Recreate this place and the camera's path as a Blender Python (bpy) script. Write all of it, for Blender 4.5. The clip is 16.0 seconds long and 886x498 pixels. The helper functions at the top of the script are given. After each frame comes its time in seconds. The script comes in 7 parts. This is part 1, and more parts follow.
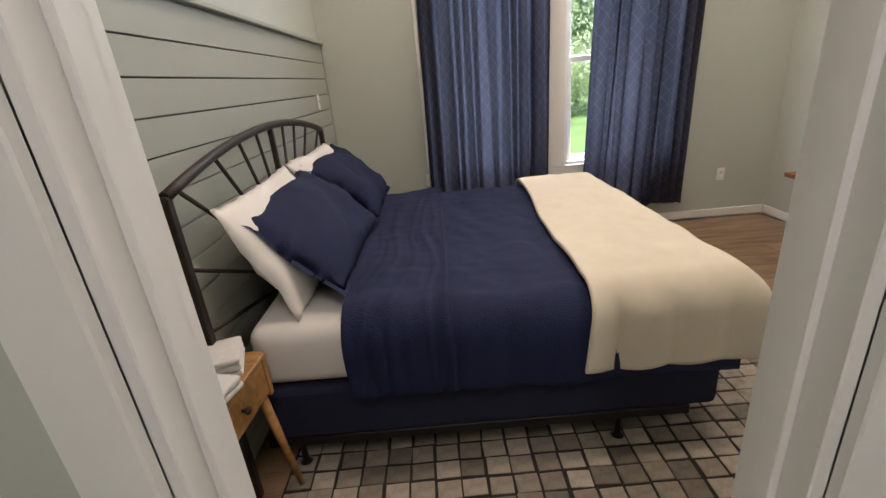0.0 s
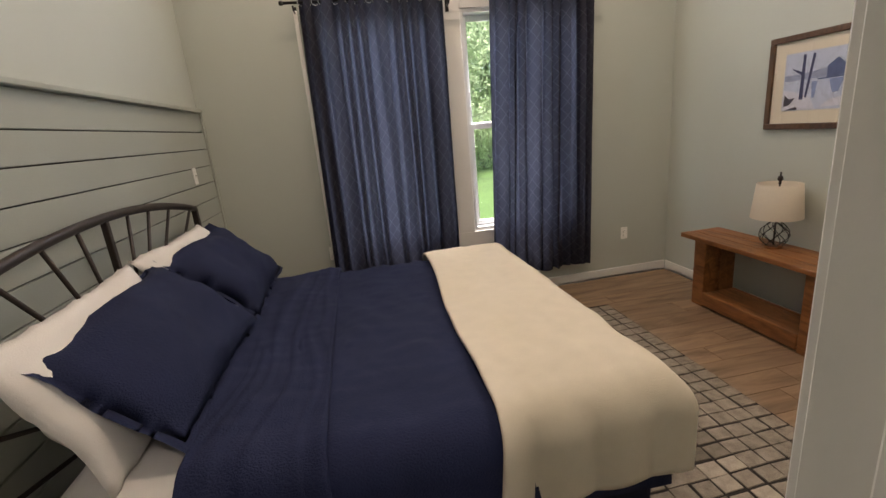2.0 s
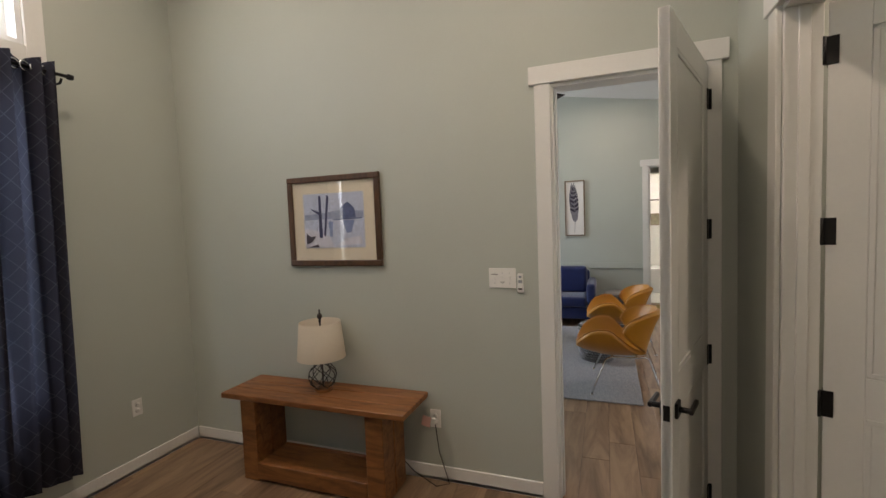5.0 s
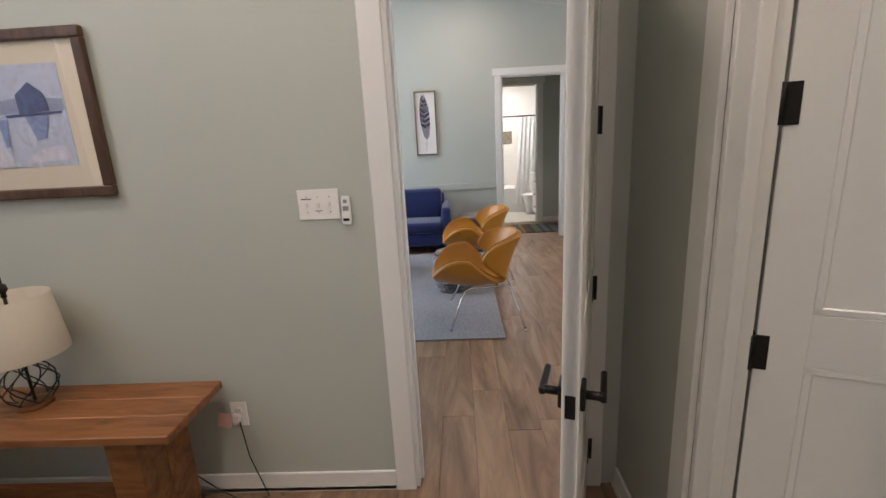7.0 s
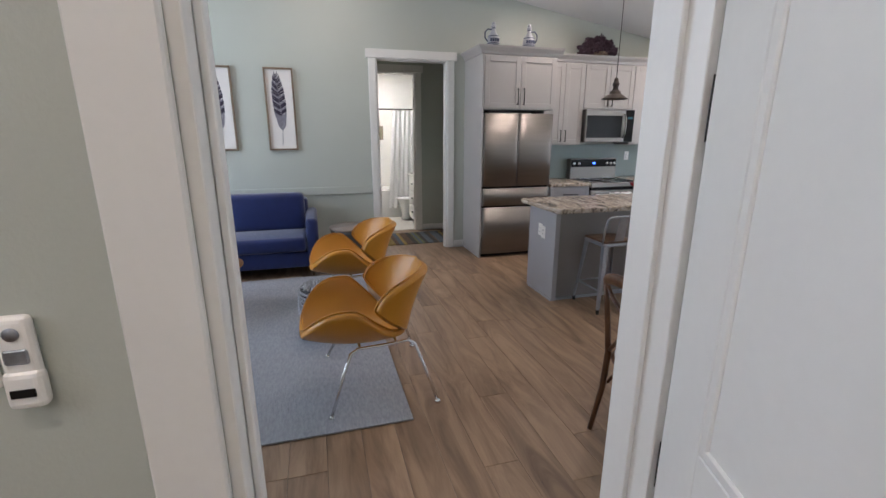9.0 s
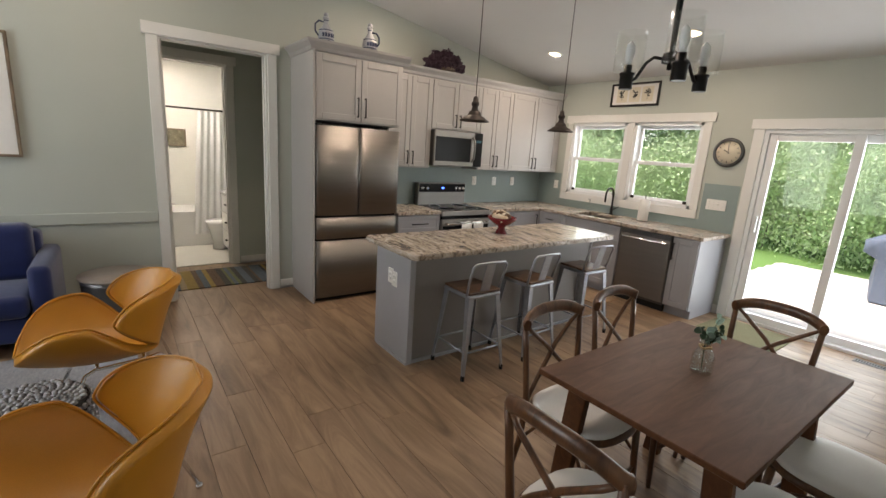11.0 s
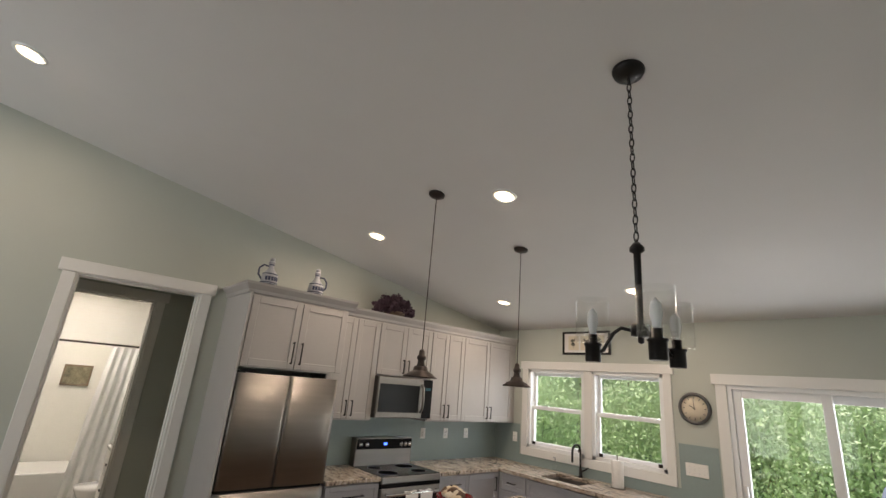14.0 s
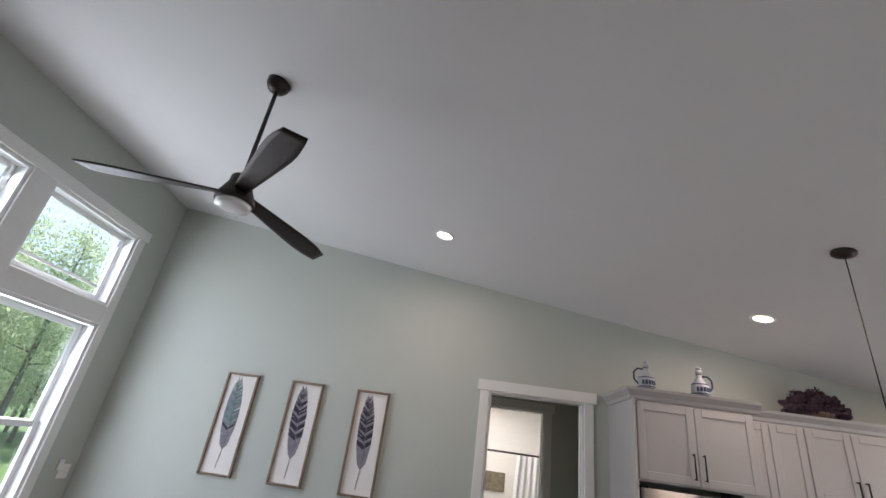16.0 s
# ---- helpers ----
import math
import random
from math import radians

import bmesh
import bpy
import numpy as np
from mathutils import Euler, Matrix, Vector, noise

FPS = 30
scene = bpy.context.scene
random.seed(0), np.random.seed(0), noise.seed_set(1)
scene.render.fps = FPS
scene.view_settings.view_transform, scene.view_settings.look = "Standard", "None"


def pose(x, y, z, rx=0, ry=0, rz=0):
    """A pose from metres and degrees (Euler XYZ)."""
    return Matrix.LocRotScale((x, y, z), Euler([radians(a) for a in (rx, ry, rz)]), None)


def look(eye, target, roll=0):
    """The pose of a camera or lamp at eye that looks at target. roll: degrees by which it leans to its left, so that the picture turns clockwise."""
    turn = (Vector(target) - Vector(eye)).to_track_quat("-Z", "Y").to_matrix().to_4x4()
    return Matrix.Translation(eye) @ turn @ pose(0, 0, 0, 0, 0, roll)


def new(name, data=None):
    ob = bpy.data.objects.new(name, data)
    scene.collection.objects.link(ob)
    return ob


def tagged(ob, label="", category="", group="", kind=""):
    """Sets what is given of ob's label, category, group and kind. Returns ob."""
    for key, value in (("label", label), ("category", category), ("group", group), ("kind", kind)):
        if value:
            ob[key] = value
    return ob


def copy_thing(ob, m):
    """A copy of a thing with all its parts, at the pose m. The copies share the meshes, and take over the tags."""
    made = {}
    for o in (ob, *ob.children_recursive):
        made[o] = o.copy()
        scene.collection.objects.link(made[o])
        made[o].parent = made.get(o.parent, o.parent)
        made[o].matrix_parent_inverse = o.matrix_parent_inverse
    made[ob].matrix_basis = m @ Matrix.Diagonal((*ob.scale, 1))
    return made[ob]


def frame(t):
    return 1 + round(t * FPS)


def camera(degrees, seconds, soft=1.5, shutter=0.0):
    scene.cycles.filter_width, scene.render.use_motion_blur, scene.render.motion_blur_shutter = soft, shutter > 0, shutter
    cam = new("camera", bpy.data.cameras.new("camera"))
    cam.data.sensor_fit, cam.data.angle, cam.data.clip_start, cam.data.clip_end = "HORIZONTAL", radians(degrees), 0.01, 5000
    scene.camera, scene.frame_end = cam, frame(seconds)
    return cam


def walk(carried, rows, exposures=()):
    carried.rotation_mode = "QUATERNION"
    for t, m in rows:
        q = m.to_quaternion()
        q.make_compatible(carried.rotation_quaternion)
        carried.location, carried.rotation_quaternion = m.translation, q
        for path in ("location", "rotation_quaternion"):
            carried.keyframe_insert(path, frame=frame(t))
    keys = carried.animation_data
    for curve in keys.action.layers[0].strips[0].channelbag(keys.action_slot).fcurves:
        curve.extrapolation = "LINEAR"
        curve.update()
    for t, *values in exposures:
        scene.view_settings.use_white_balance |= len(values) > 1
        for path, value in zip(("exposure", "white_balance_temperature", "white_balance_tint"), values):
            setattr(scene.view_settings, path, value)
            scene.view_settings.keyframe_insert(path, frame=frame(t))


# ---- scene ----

cam = camera(90.0, 16.0)
PATH = [
    (0, (1.376, 1.549, 1.56), (1.356, 3.417, 0.846), -5.3),
    (0.5, (1.413, 1.678, 1.603), (1.586, 3.572, 0.982), -5.7),
    (1, (1.505, 1.788, 1.638), (1.78, 3.693, 1.095), -5.9),
    (1.5, (1.594, 1.845, 1.651), (1.914, 3.753, 1.144), -6.0),
    (2, (1.573, 1.891, 1.651), (1.903, 3.791, 1.121), -5.4),
    (2.5, (1.466, 2.063, 1.648), (1.892, 3.944, 1.119), -4.4),
    (3, (1.428, 2.272, 1.643), (2.127, 4.096, 1.212), -2.0),
    (3.5, (1.526, 2.431, 1.665), (2.527, 4.137, 1.375), -0.6),
    (4, (1.643, 2.543, 1.669), (3.012, 3.992, 1.504), -0.2),
    (4.5, (1.828, 2.62, 1.698), (3.513, 3.691, 1.568), -1.2),
    (5, (1.999, 2.688, 1.692), (3.872, 3.377, 1.566), -2.2),
    (5.2, (2.062, 2.696, 1.682), (3.974, 3.267, 1.541), -2.3),
    (7.3, (3.057, 2.732, 1.55), (4.985, 2.731, 1.018), -1.9),
    (7.5, (3.178, 2.774, 1.556), (5.095, 2.711, 0.989), -1.0),
    (8, (3.451, 2.785, 1.551), (5.352, 2.579, 0.963), -0.7),
    (8.5, (3.755, 2.864, 1.544), (5.637, 2.481, 0.985), -0.2),
    (8.7, (3.866, 2.854, 1.552), (5.742, 2.411, 1.016), -0.1),
    (10.8, (4.874, 2.471, 1.61), (6.483, 1.373, 1.157), 3.3),
    (11, (4.948, 2.422, 1.628), (6.511, 1.253, 1.192), 3.8),
    (11.5, (5.092, 2.359, 1.645), (6.507, 0.996, 1.272), 4.2),
    (12, (5.196, 2.269, 1.657), (6.445, 0.728, 1.402), 3.8),
    (12.5, (5.247, 2.144, 1.693), (6.405, 0.514, 1.639), 3.8),
    (13, (5.255, 2.071, 1.751), (6.435, 0.466, 1.93), 3.7),
    (13.5, (5.276, 2.078, 1.816), (6.567, 0.601, 2.207), 4.1),
    (14, (5.275, 2.1, 1.822), (6.732, 0.861, 2.406), 4.9),
    (14.5, (5.294, 2.153, 1.846), (6.892, 1.211, 2.594), 6.0),
    (15, (5.285, 2.206, 1.825), (6.99, 1.614, 2.689), 7.5),
    (15.5, (5.271, 2.267, 1.819), (7.05, 2.054, 2.708), 8.5),
    (16, (5.248, 2.306, 1.807), (7.058, 2.46, 2.643), 8.3),
]
EXPOSURES = [(0, 1.82, 6450, 17), (0.5, 1.68, 6850, 22), (1, 1.6, 6850, 21), (2, 1.42, 6800, 18), (2.5, 1.68, 6600, 16), (3.5, 1.5, 6750, 14), (4, 1.25, 6550, 14), (5, 1.1, 6700, 16), (7.3, 1.6, 6150, 20), (8.6, 1.45, 5900, 19), (10.8, 1.25, 6950, 16), (11.6, 1.25, 6850, 15), (12.5, 1.1, 6600, 12), (13.5, 1.03, 6850, 14), (14, 1.0, 7000, 17), (14.5, 1.03, 6500, 16), (16, 1.03, 6250, 21)]
walk(cam, [(t, look(eye, target, roll)) for t, eye, target, roll in PATH], EXPOSURES)

# ---- world, sun, exposure ----
world = bpy.data.worlds.new("sky")
scene.world = world
world.use_nodes = True
wn = world.node_tree
sky = wn.nodes.new("ShaderNodeTexSky")
sky.sky_type = "NISHITA"
sky.sun_disc = False
sky.sun_elevation, sky.sun_rotation = radians(66), radians(43)
wn.links.new(sky.outputs["Color"], wn.nodes["Background"].inputs["Color"])
wn.nodes["Background"].inputs["Strength"].default_value = 0.15
sun = new("sun", bpy.data.lights.new("sun", "SUN"))
sun.data.energy, sun.data.angle, sun.data.color = 5.0, radians(14), (1, 0.96, 0.9)
sun.matrix_world = look((0, 0, 0), (-0.28, -0.3, -0.91))


def area(name, m, w, h, watts, colour, spread=180):
    lamp = new(name, bpy.data.lights.new(name, "AREA"))
    lamp.data.shape, lamp.data.size, lamp.data.size_y = "RECTANGLE", w, h
    lamp.data.energy, lamp.data.color, lamp.data.spread = watts, colour, radians(spread)
    lamp.matrix_world = m
    return lamp


DAY = (0.86, 0.95, 1.0)
WARM = (1.0, 0.83, 0.66)
area("sky_bedroom_transom", look((2.53, 6.03, 3.1), (2.53, 4.6, 2.2)), 2.1, 0.55, 12, DAY)
area("sky_bedroom_window", look((2.53, 6.03, 1.6), (2.53, 4.6, 1.3)), 2.1, 1.8, 24, DAY)
area("sky_living_transom", look((8.18, 6.03, 3.05), (8.18, 4.0, 2.2)), 2.2, 0.6, 15, DAY)
area("sky_living_window", look((8.18, 6.03, 1.6), (8.18, 4.0, 1.3)), 2.2, 1.8, 32, DAY)
area("sky_slider", look((6.09, -3.3, 1.05), (6.09, 0, 0.9)), 1.4, 1.9, 22, DAY)
area("sky_kitchen_window", look((8.35, -3.3, 1.62), (8.35, 0, 1.2)), 1.7, 0.95, 11, DAY)


# ---- materials ----
def mat(name, colour, rough=0.6, metal=0.0, scale=20.0, vary=0.08, bump=0.05, detail_scale=None, spec=0.5, stretch=(1, 1, 1), rand=0.0):
    m = bpy.data.materials.new(name)
    m.use_nodes = True
    nt = m.node_tree
    b = nt.nodes["Principled BSDF"]
    b.inputs["Roughness"].default_value = rough
    b.inputs["Metallic"].default_value = metal
    b.inputs["Specular IOR Level"].default_value = spec
    tc = nt.nodes.new("ShaderNodeTexCoord")
    mp = nt.nodes.new("ShaderNodeMapping")
    mp.inputs["Scale"].default_value = stretch
    nt.links.new(tc.outputs["Object"], mp.inputs["Vector"])
    n1 = nt.nodes.new("ShaderNodeTexNoise")
    n1.inputs["Scale"].default_value = scale
    n1.inputs["Detail"].default_value = 6
    n2 = nt.nodes.new("ShaderNodeTexNoise")
    n2.inputs["Scale"].default_value = detail_scale or scale * 9
    n2.inputs["Detail"].default_value = 4
    for n in (n1, n2):
        nt.links.new(mp.outputs["Vector"], n.inputs["Vector"])
    mix = nt.nodes.new("ShaderNodeMath")
    mix.operation = "MULTIPLY_ADD"
    mix.inputs[1].default_value = 0.5
    nt.links.new(n2.outputs["Fac"], mix.inputs[0])
    half = nt.nodes.new("ShaderNodeMath")
    half.operation = "MULTIPLY"
    half.inputs[1].default_value = 0.5
    nt.links.new(n1.outputs["Fac"], half.inputs[0])
    nt.links.new(half.outputs[0], mix.inputs[2])
    ramp = nt.nodes.new("ShaderNodeValToRGB")
    ramp.color_ramp.elements[0].position, ramp.color_ramp.elements[1].position = 0.3, 0.7
    ramp.color_ramp.elements[0].color = (*[c * (1 - vary) for c in colour], 1)
    ramp.color_ramp.elements[1].color = (*[min(1, c * (1 + vary)) for c in colour], 1)
    nt.links.new(mix.outputs[0], ramp.inputs["Fac"])
    out = ramp.outputs["Color"]
    if rand:
        info = nt.nodes.new("ShaderNodeObjectInfo")
        hsv = nt.nodes.new("ShaderNodeHueSaturation")
        rr = nt.nodes.new("ShaderNodeMapRange")
        rr.inputs["To Min"].default_value, rr.inputs["To Max"].default_value = 1 - rand, 1 + rand
        nt.links.new(info.outputs["Random"], rr.inputs["Value"])
        nt.links.new(rr.outputs[0], hsv.inputs["Value"])
        nt.links.new(out, hsv.inputs["Color"])
        out = hsv.outputs["Color"]
    nt.links.new(out, b.inputs["Base Color"])
    if bump:
        bp = nt.nodes.new("ShaderNodeBump")
        bp.inputs["Strength"].default_value = bump
        bp.inputs["Distance"].default_value = 0.02
        nt.links.new(mix.outputs[0], bp.inputs["Height"])
        nt.links.new(bp.outputs["Normal"], b.inputs["Normal"])
    return m


def emit(name, colour, power):
    m = bpy.data.materials.new(name)
    m.use_nodes = True
    b = m.node_tree.nodes["Principled BSDF"]
    b.inputs["Base Color"].default_value = (*colour, 1)
    b.inputs["Emission Color"].default_value = (*colour, 1)
    b.inputs["Emission Strength"].default_value = power
    return m


def glass(name, tint=(1, 1, 1), rough=0.0, mirror=0.07):
    m = bpy.data.materials.new(name)
    m.use_nodes = True
    nt = m.node_tree
    nt.nodes.remove(nt.nodes["Principled BSDF"])
    t, g, x, lw, mr = (nt.nodes.new(k) for k in ("ShaderNodeBsdfTransparent", "ShaderNodeBsdfGlossy", "ShaderNodeMixShader", "ShaderNodeLayerWeight", "ShaderNodeMapRange"))
    t.inputs["Color"].default_value = (*tint, 1)
    g.inputs["Roughness"].default_value = rough
    lw.inputs["Blend"].default_value = 0.25
    mr.inputs["To Min"].default_value, mr.inputs["To Max"].default_value = 0.2 * mirror, 0.2 + 2 * mirror
    nt.links.new(lw.outputs["Facing"], mr.inputs["Value"])
    nt.links.new(mr.outputs[0], x.inputs[0])
    nt.links.new(t.outputs[0], x.inputs[1])
    nt.links.new(g.outputs[0], x.inputs[2])
    nt.links.new(x.outputs[0], nt.nodes["Material Output"].inputs["Surface"])
    return m


def wood(name, dark, light, along, rough=0.5, rings=3.0, rand=0.12, knots=True, coord="Object"):
    """Long streaks along one axis, with knots and a change from piece to piece."""
    m = bpy.data.materials.new(name)
    m.use_nodes = True
    nt = m.node_tree
    b = nt.nodes["Principled BSDF"]
    tc, mp, info, add = (nt.nodes.new(k) for k in ("ShaderNodeTexCoord", "ShaderNodeMapping", "ShaderNodeObjectInfo", "ShaderNodeVectorMath"))
    s = [9.0, 9.0, 9.0]
    s["xyz".index(along)] = 1.5
    mp.inputs["Scale"].default_value = s
    sc = nt.nodes.new("ShaderNodeVectorMath")
    sc.operation = "SCALE"
    sc.inputs[0].default_value = (37, 17, 53)
    nt.links.new(info.outputs["Random"], sc.inputs["Scale"])
    nt.links.new(tc.outputs[coord], add.inputs[0])
    nt.links.new(sc.outputs[0], add.inputs[1])
    nt.links.new(add.outputs[0], mp.inputs["Vector"])
    n = nt.nodes.new("ShaderNodeTexNoise")
    n.inputs["Scale"].default_value, n.inputs["Detail"].default_value, n.inputs["Distortion"].default_value = rings * 0.45, 9, 1.2
    n.inputs["Roughness"].default_value = 0.62
    nt.links.new(mp.outputs[0], n.inputs["Vector"])
    ramp = nt.nodes.new("ShaderNodeValToRGB")
    e = ramp.color_ramp.elements
    e[0].position, e[1].position = 0.3, 0.64
    e[0].color, e[1].color = (*dark, 1), (*light, 1)
    if knots:
        k = e.new(0.22)
        k.color = (*[c * 0.45 for c in dark], 1)
    nt.links.new(n.outputs["Fac"], ramp.inputs["Fac"])
    hsv = nt.nodes.new("ShaderNodeHueSaturation")
    rr = nt.nodes.new("ShaderNodeMapRange")
    rr.inputs["To Min"].default_value, rr.inputs["To Max"].default_value = 1 - rand, 1 + rand
    nt.links.new(info.outputs["Random"], rr.inputs["Value"])
    nt.links.new(rr.outputs[0], hsv.inputs["Value"])
    nt.links.new(ramp.outputs["Color"], hsv.inputs["Color"])
    nt.links.new(hsv.outputs["Color"], b.inputs["Base Color"])
    rgh = nt.nodes.new("ShaderNodeMapRange")
    rgh.inputs["To Min"].default_value, rgh.inputs["To Max"].default_value = rough + 0.1, rough - 0.06
    nt.links.new(n.outputs["Fac"], rgh.inputs["Value"])
    nt.links.new(rgh.outputs[0], b.inputs["Roughness"])
    bp = nt.nodes.new("ShaderNodeBump")
    bp.inputs["Strength"].default_value, bp.inputs["Distance"].default_value = 0.12, 0.004
    nt.links.new(n.outputs["Fac"], bp.inputs["Height"])
    nt.links.new(bp.outputs["Normal"], b.inputs["Normal"])
    return m


WALL = mat("sage_wall_paint", (0.463, 0.492, 0.445), 0.62, scale=3, vary=0.025, bump=0.06, detail_scale=180)
SHIP = mat("sage_shiplap_paint", (0.36, 0.38, 0.335), 0.45, scale=4, vary=0.03, bump=0.04, detail_scale=120)
SHIPW = mat("pale_shiplap_paint", (0.55, 0.585, 0.53), 0.45, scale=4, vary=0.03, bump=0.04, detail_scale=120)
CEIL = mat("ceiling_paint", (0.66, 0.655, 0.65), 0.85, scale=3, vary=0.02, bump=0.08, detail_scale=220)
TRIM = mat("white_trim_paint", (0.74, 0.735, 0.71), 0.38, scale=6, vary=0.02, bump=0.03)
VINYL = mat("white_vinyl", (0.8, 0.81, 0.81), 0.35, scale=8, vary=0.02, bump=0.0)
PLATE = mat("white_plastic_plate", (0.82, 0.81, 0.78), 0.3, scale=30, vary=0.02, bump=0.0)
BLACK = mat("black_metal", (0.018, 0.017, 0.017), 0.42, 0.6, 40, 0.2, 0.04)
IRON = mat("dark_brown_iron", (0.035, 0.026, 0.022), 0.45, 0.5, 40, 0.25, 0.06)
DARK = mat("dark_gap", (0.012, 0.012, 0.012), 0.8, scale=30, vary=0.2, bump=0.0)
SPLASH = mat("blue_green_backsplash_paint", (0.25, 0.315, 0.305), 0.4, scale=5, vary=0.04, bump=0.03)
CAB = mat("warm_grey_cabinet_paint", (0.40, 0.385, 0.375), 0.4, scale=6, vary=0.03, bump=0.03)
CABL = mat("blue_grey_cabinet_paint", (0.345, 0.35, 0.375), 0.42, scale=6, vary=0.03, bump=0.03)
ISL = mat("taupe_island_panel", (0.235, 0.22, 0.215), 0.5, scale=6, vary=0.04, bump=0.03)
STEEL = mat("brushed_stainless_steel", (0.25, 0.235, 0.22), 0.36, 0.95, 2, 0.07, 0.22, 60, stretch=(1, 1, 16))
STEELD = mat("dark_steel", (0.12, 0.12, 0.12), 0.35, 0.8, 10, 0.1, 0.02)
GALV = mat("galvanised_steel", (0.36, 0.38, 0.42), 0.38, 0.85, 18, 0.2, 0.06)
PEBBLE = mat("aged_silver", (0.30, 0.30, 0.31), 0.3, 0.9, 20, 0.25, 0.0)
CHROME = mat("chrome", (0.75, 0.75, 0.76), 0.12, 1.0, 20, 0.03, 0.0)
BLACKGL = mat("black_glass", (0.01, 0.01, 0.011), 0.2, scale=20, vary=0.05, bump=0.0, spec=0.1)
FLOOR = wood("oak_vinyl_plank", (0.135, 0.080, 0.046), (0.33, 0.217, 0.132), "x", 0.42, 1.7, 0.11)
BENCH = wood("stained_pine", (0.12, 0.044, 0.013), (0.31, 0.128, 0.042), "y", 0.4, 4, 0.14)
NIGHT = wood("honey_acacia_wood", (0.20, 0.095, 0.028), (0.42, 0.225, 0.075), "x", 0.4, 4, 0.1)
TABLEW = wood("dark_walnut_top", (0.072, 0.026, 0.010), (0.115, 0.044, 0.017), "y", 0.5, 5, 0.05)
TABLEW.node_tree.nodes["Principled BSDF"].inputs["Specular IOR Level"].default_value = 0.25
CHAIRW = wood("dark_bentwood", (0.045, 0.018, 0.009), (0.15, 0.066, 0.030), "z", 0.28, 5, 0.1)
SEATW = wood("brown_seat_wood", (0.06, 0.03, 0.016), (0.15, 0.08, 0.042), "y", 0.4, 5, 0.1)
FRAMEW = wood("walnut_frame", (0.04, 0.02, 0.01), (0.11, 0.055, 0.026), "z", 0.35, 6, 0.1)
FRAMEG = wood("weathered_frame", (0.13, 0.09, 0.06), (0.26, 0.19, 0.13), "z", 0.55, 6, 0.1)
NAVY = mat("navy_cotton", (0.011, 0.016, 0.050), 0.8, scale=6, vary=0.14, bump=0.55, detail_scale=160, spec=0.25)
SHEET = mat("white_cotton_sheet", (0.70, 0.67, 0.63), 0.85, scale=9, vary=0.03, bump=0.2, detail_scale=240, spec=0.2)
CREAM = mat("cream_fleece_throw", (0.70, 0.63, 0.51), 0.95, scale=14, vary=0.05, bump=0.5, detail_scale=320, spec=0.1)
TOWEL = mat("white_terry_towel", (0.8, 0.79, 0.77), 0.95, scale=40, vary=0.04, bump=0.7, detail_scale=500, spec=0.1)
BOXSPR = mat("navy_bed_wrap", (0.017, 0.019, 0.040), 0.85, scale=12, vary=0.12, bump=0.2, detail_scale=200, spec=0.2)
VELVET = mat("royal_blue_velvet", (0.005, 0.015, 0.092), 0.6, scale=5, vary=0.35, bump=0.15, detail_scale=200, spec=0.3)
VELVET.node_tree.nodes["Principled BSDF"].inputs["Sheen Weight"].default_value = 0.35
LEATHER = mat("tan_orange_leather", (0.52, 0.225, 0.018), 0.36, scale=7, vary=0.09, bump=0.08, detail_scale=260)
WHITESEAT = mat("white_upholstery", (0.74, 0.72, 0.7), 0.6, scale=12, vary=0.04, bump=0.12, detail_scale=260)
LIVRUG = mat("grey_woven_rug", (0.33, 0.337, 0.36), 0.95, scale=26, vary=0.28, bump=0.5, detail_scale=190, stretch=(1, 3, 1), spec=0.1)
MATG = mat("olive_door_mat", (0.20, 0.19, 0.115), 0.95, scale=30, vary=0.12, bump=0.5, detail_scale=400, spec=0.1)
SHADE = mat("linen_lampshade", (0.72, 0.66, 0.56), 0.9, scale=60, vary=0.05, bump=0.2, detail_scale=500)
PANE = glass("window_pane")
CLEAR = glass("clear_glass", (0.985, 0.99, 0.985), 0.02, 0.045)
BOTTLE = glass("bottle_glass", (0.95, 0.965, 0.95), 0.03, 0.14)
# Bluish white puts the window's reflections in the chandelier glass into the bulb colour.
BULBGLINT = mat("bulb_window_glint", (0.80, 0.82, 0.86), 0.18, scale=20, vary=0.02, bump=0.0)
CANGLOW = emit("recessed_lamp_glow", (1.0, 0.80, 0.50), 3.0)
TILEW = mat("white_bath_tile", (0.8, 0.79, 0.74), 0.25, scale=6, vary=0.03, bump=0.02)
BATHFL = mat("cream_bath_floor", (0.66, 0.64, 0.58), 0.3, scale=5, vary=0.06, bump=0.03)
PORC = mat("white_porcelain", (0.85, 0.85, 0.84), 0.12, scale=5, vary=0.01, bump=0.0)
CLOTHW = mat("white_shower_cloth", (0.82, 0.82, 0.82), 0.8, scale=9, vary=0.03, bump=0.2)
PAPER = mat("cream_paper_mat", (0.70, 0.63, 0.50), 0.85, scale=20, vary=0.03, bump=0.02)
WHITEP = mat("white_art_paper", (0.76, 0.73, 0.70), 0.85, scale=20, vary=0.04, bump=0.02)


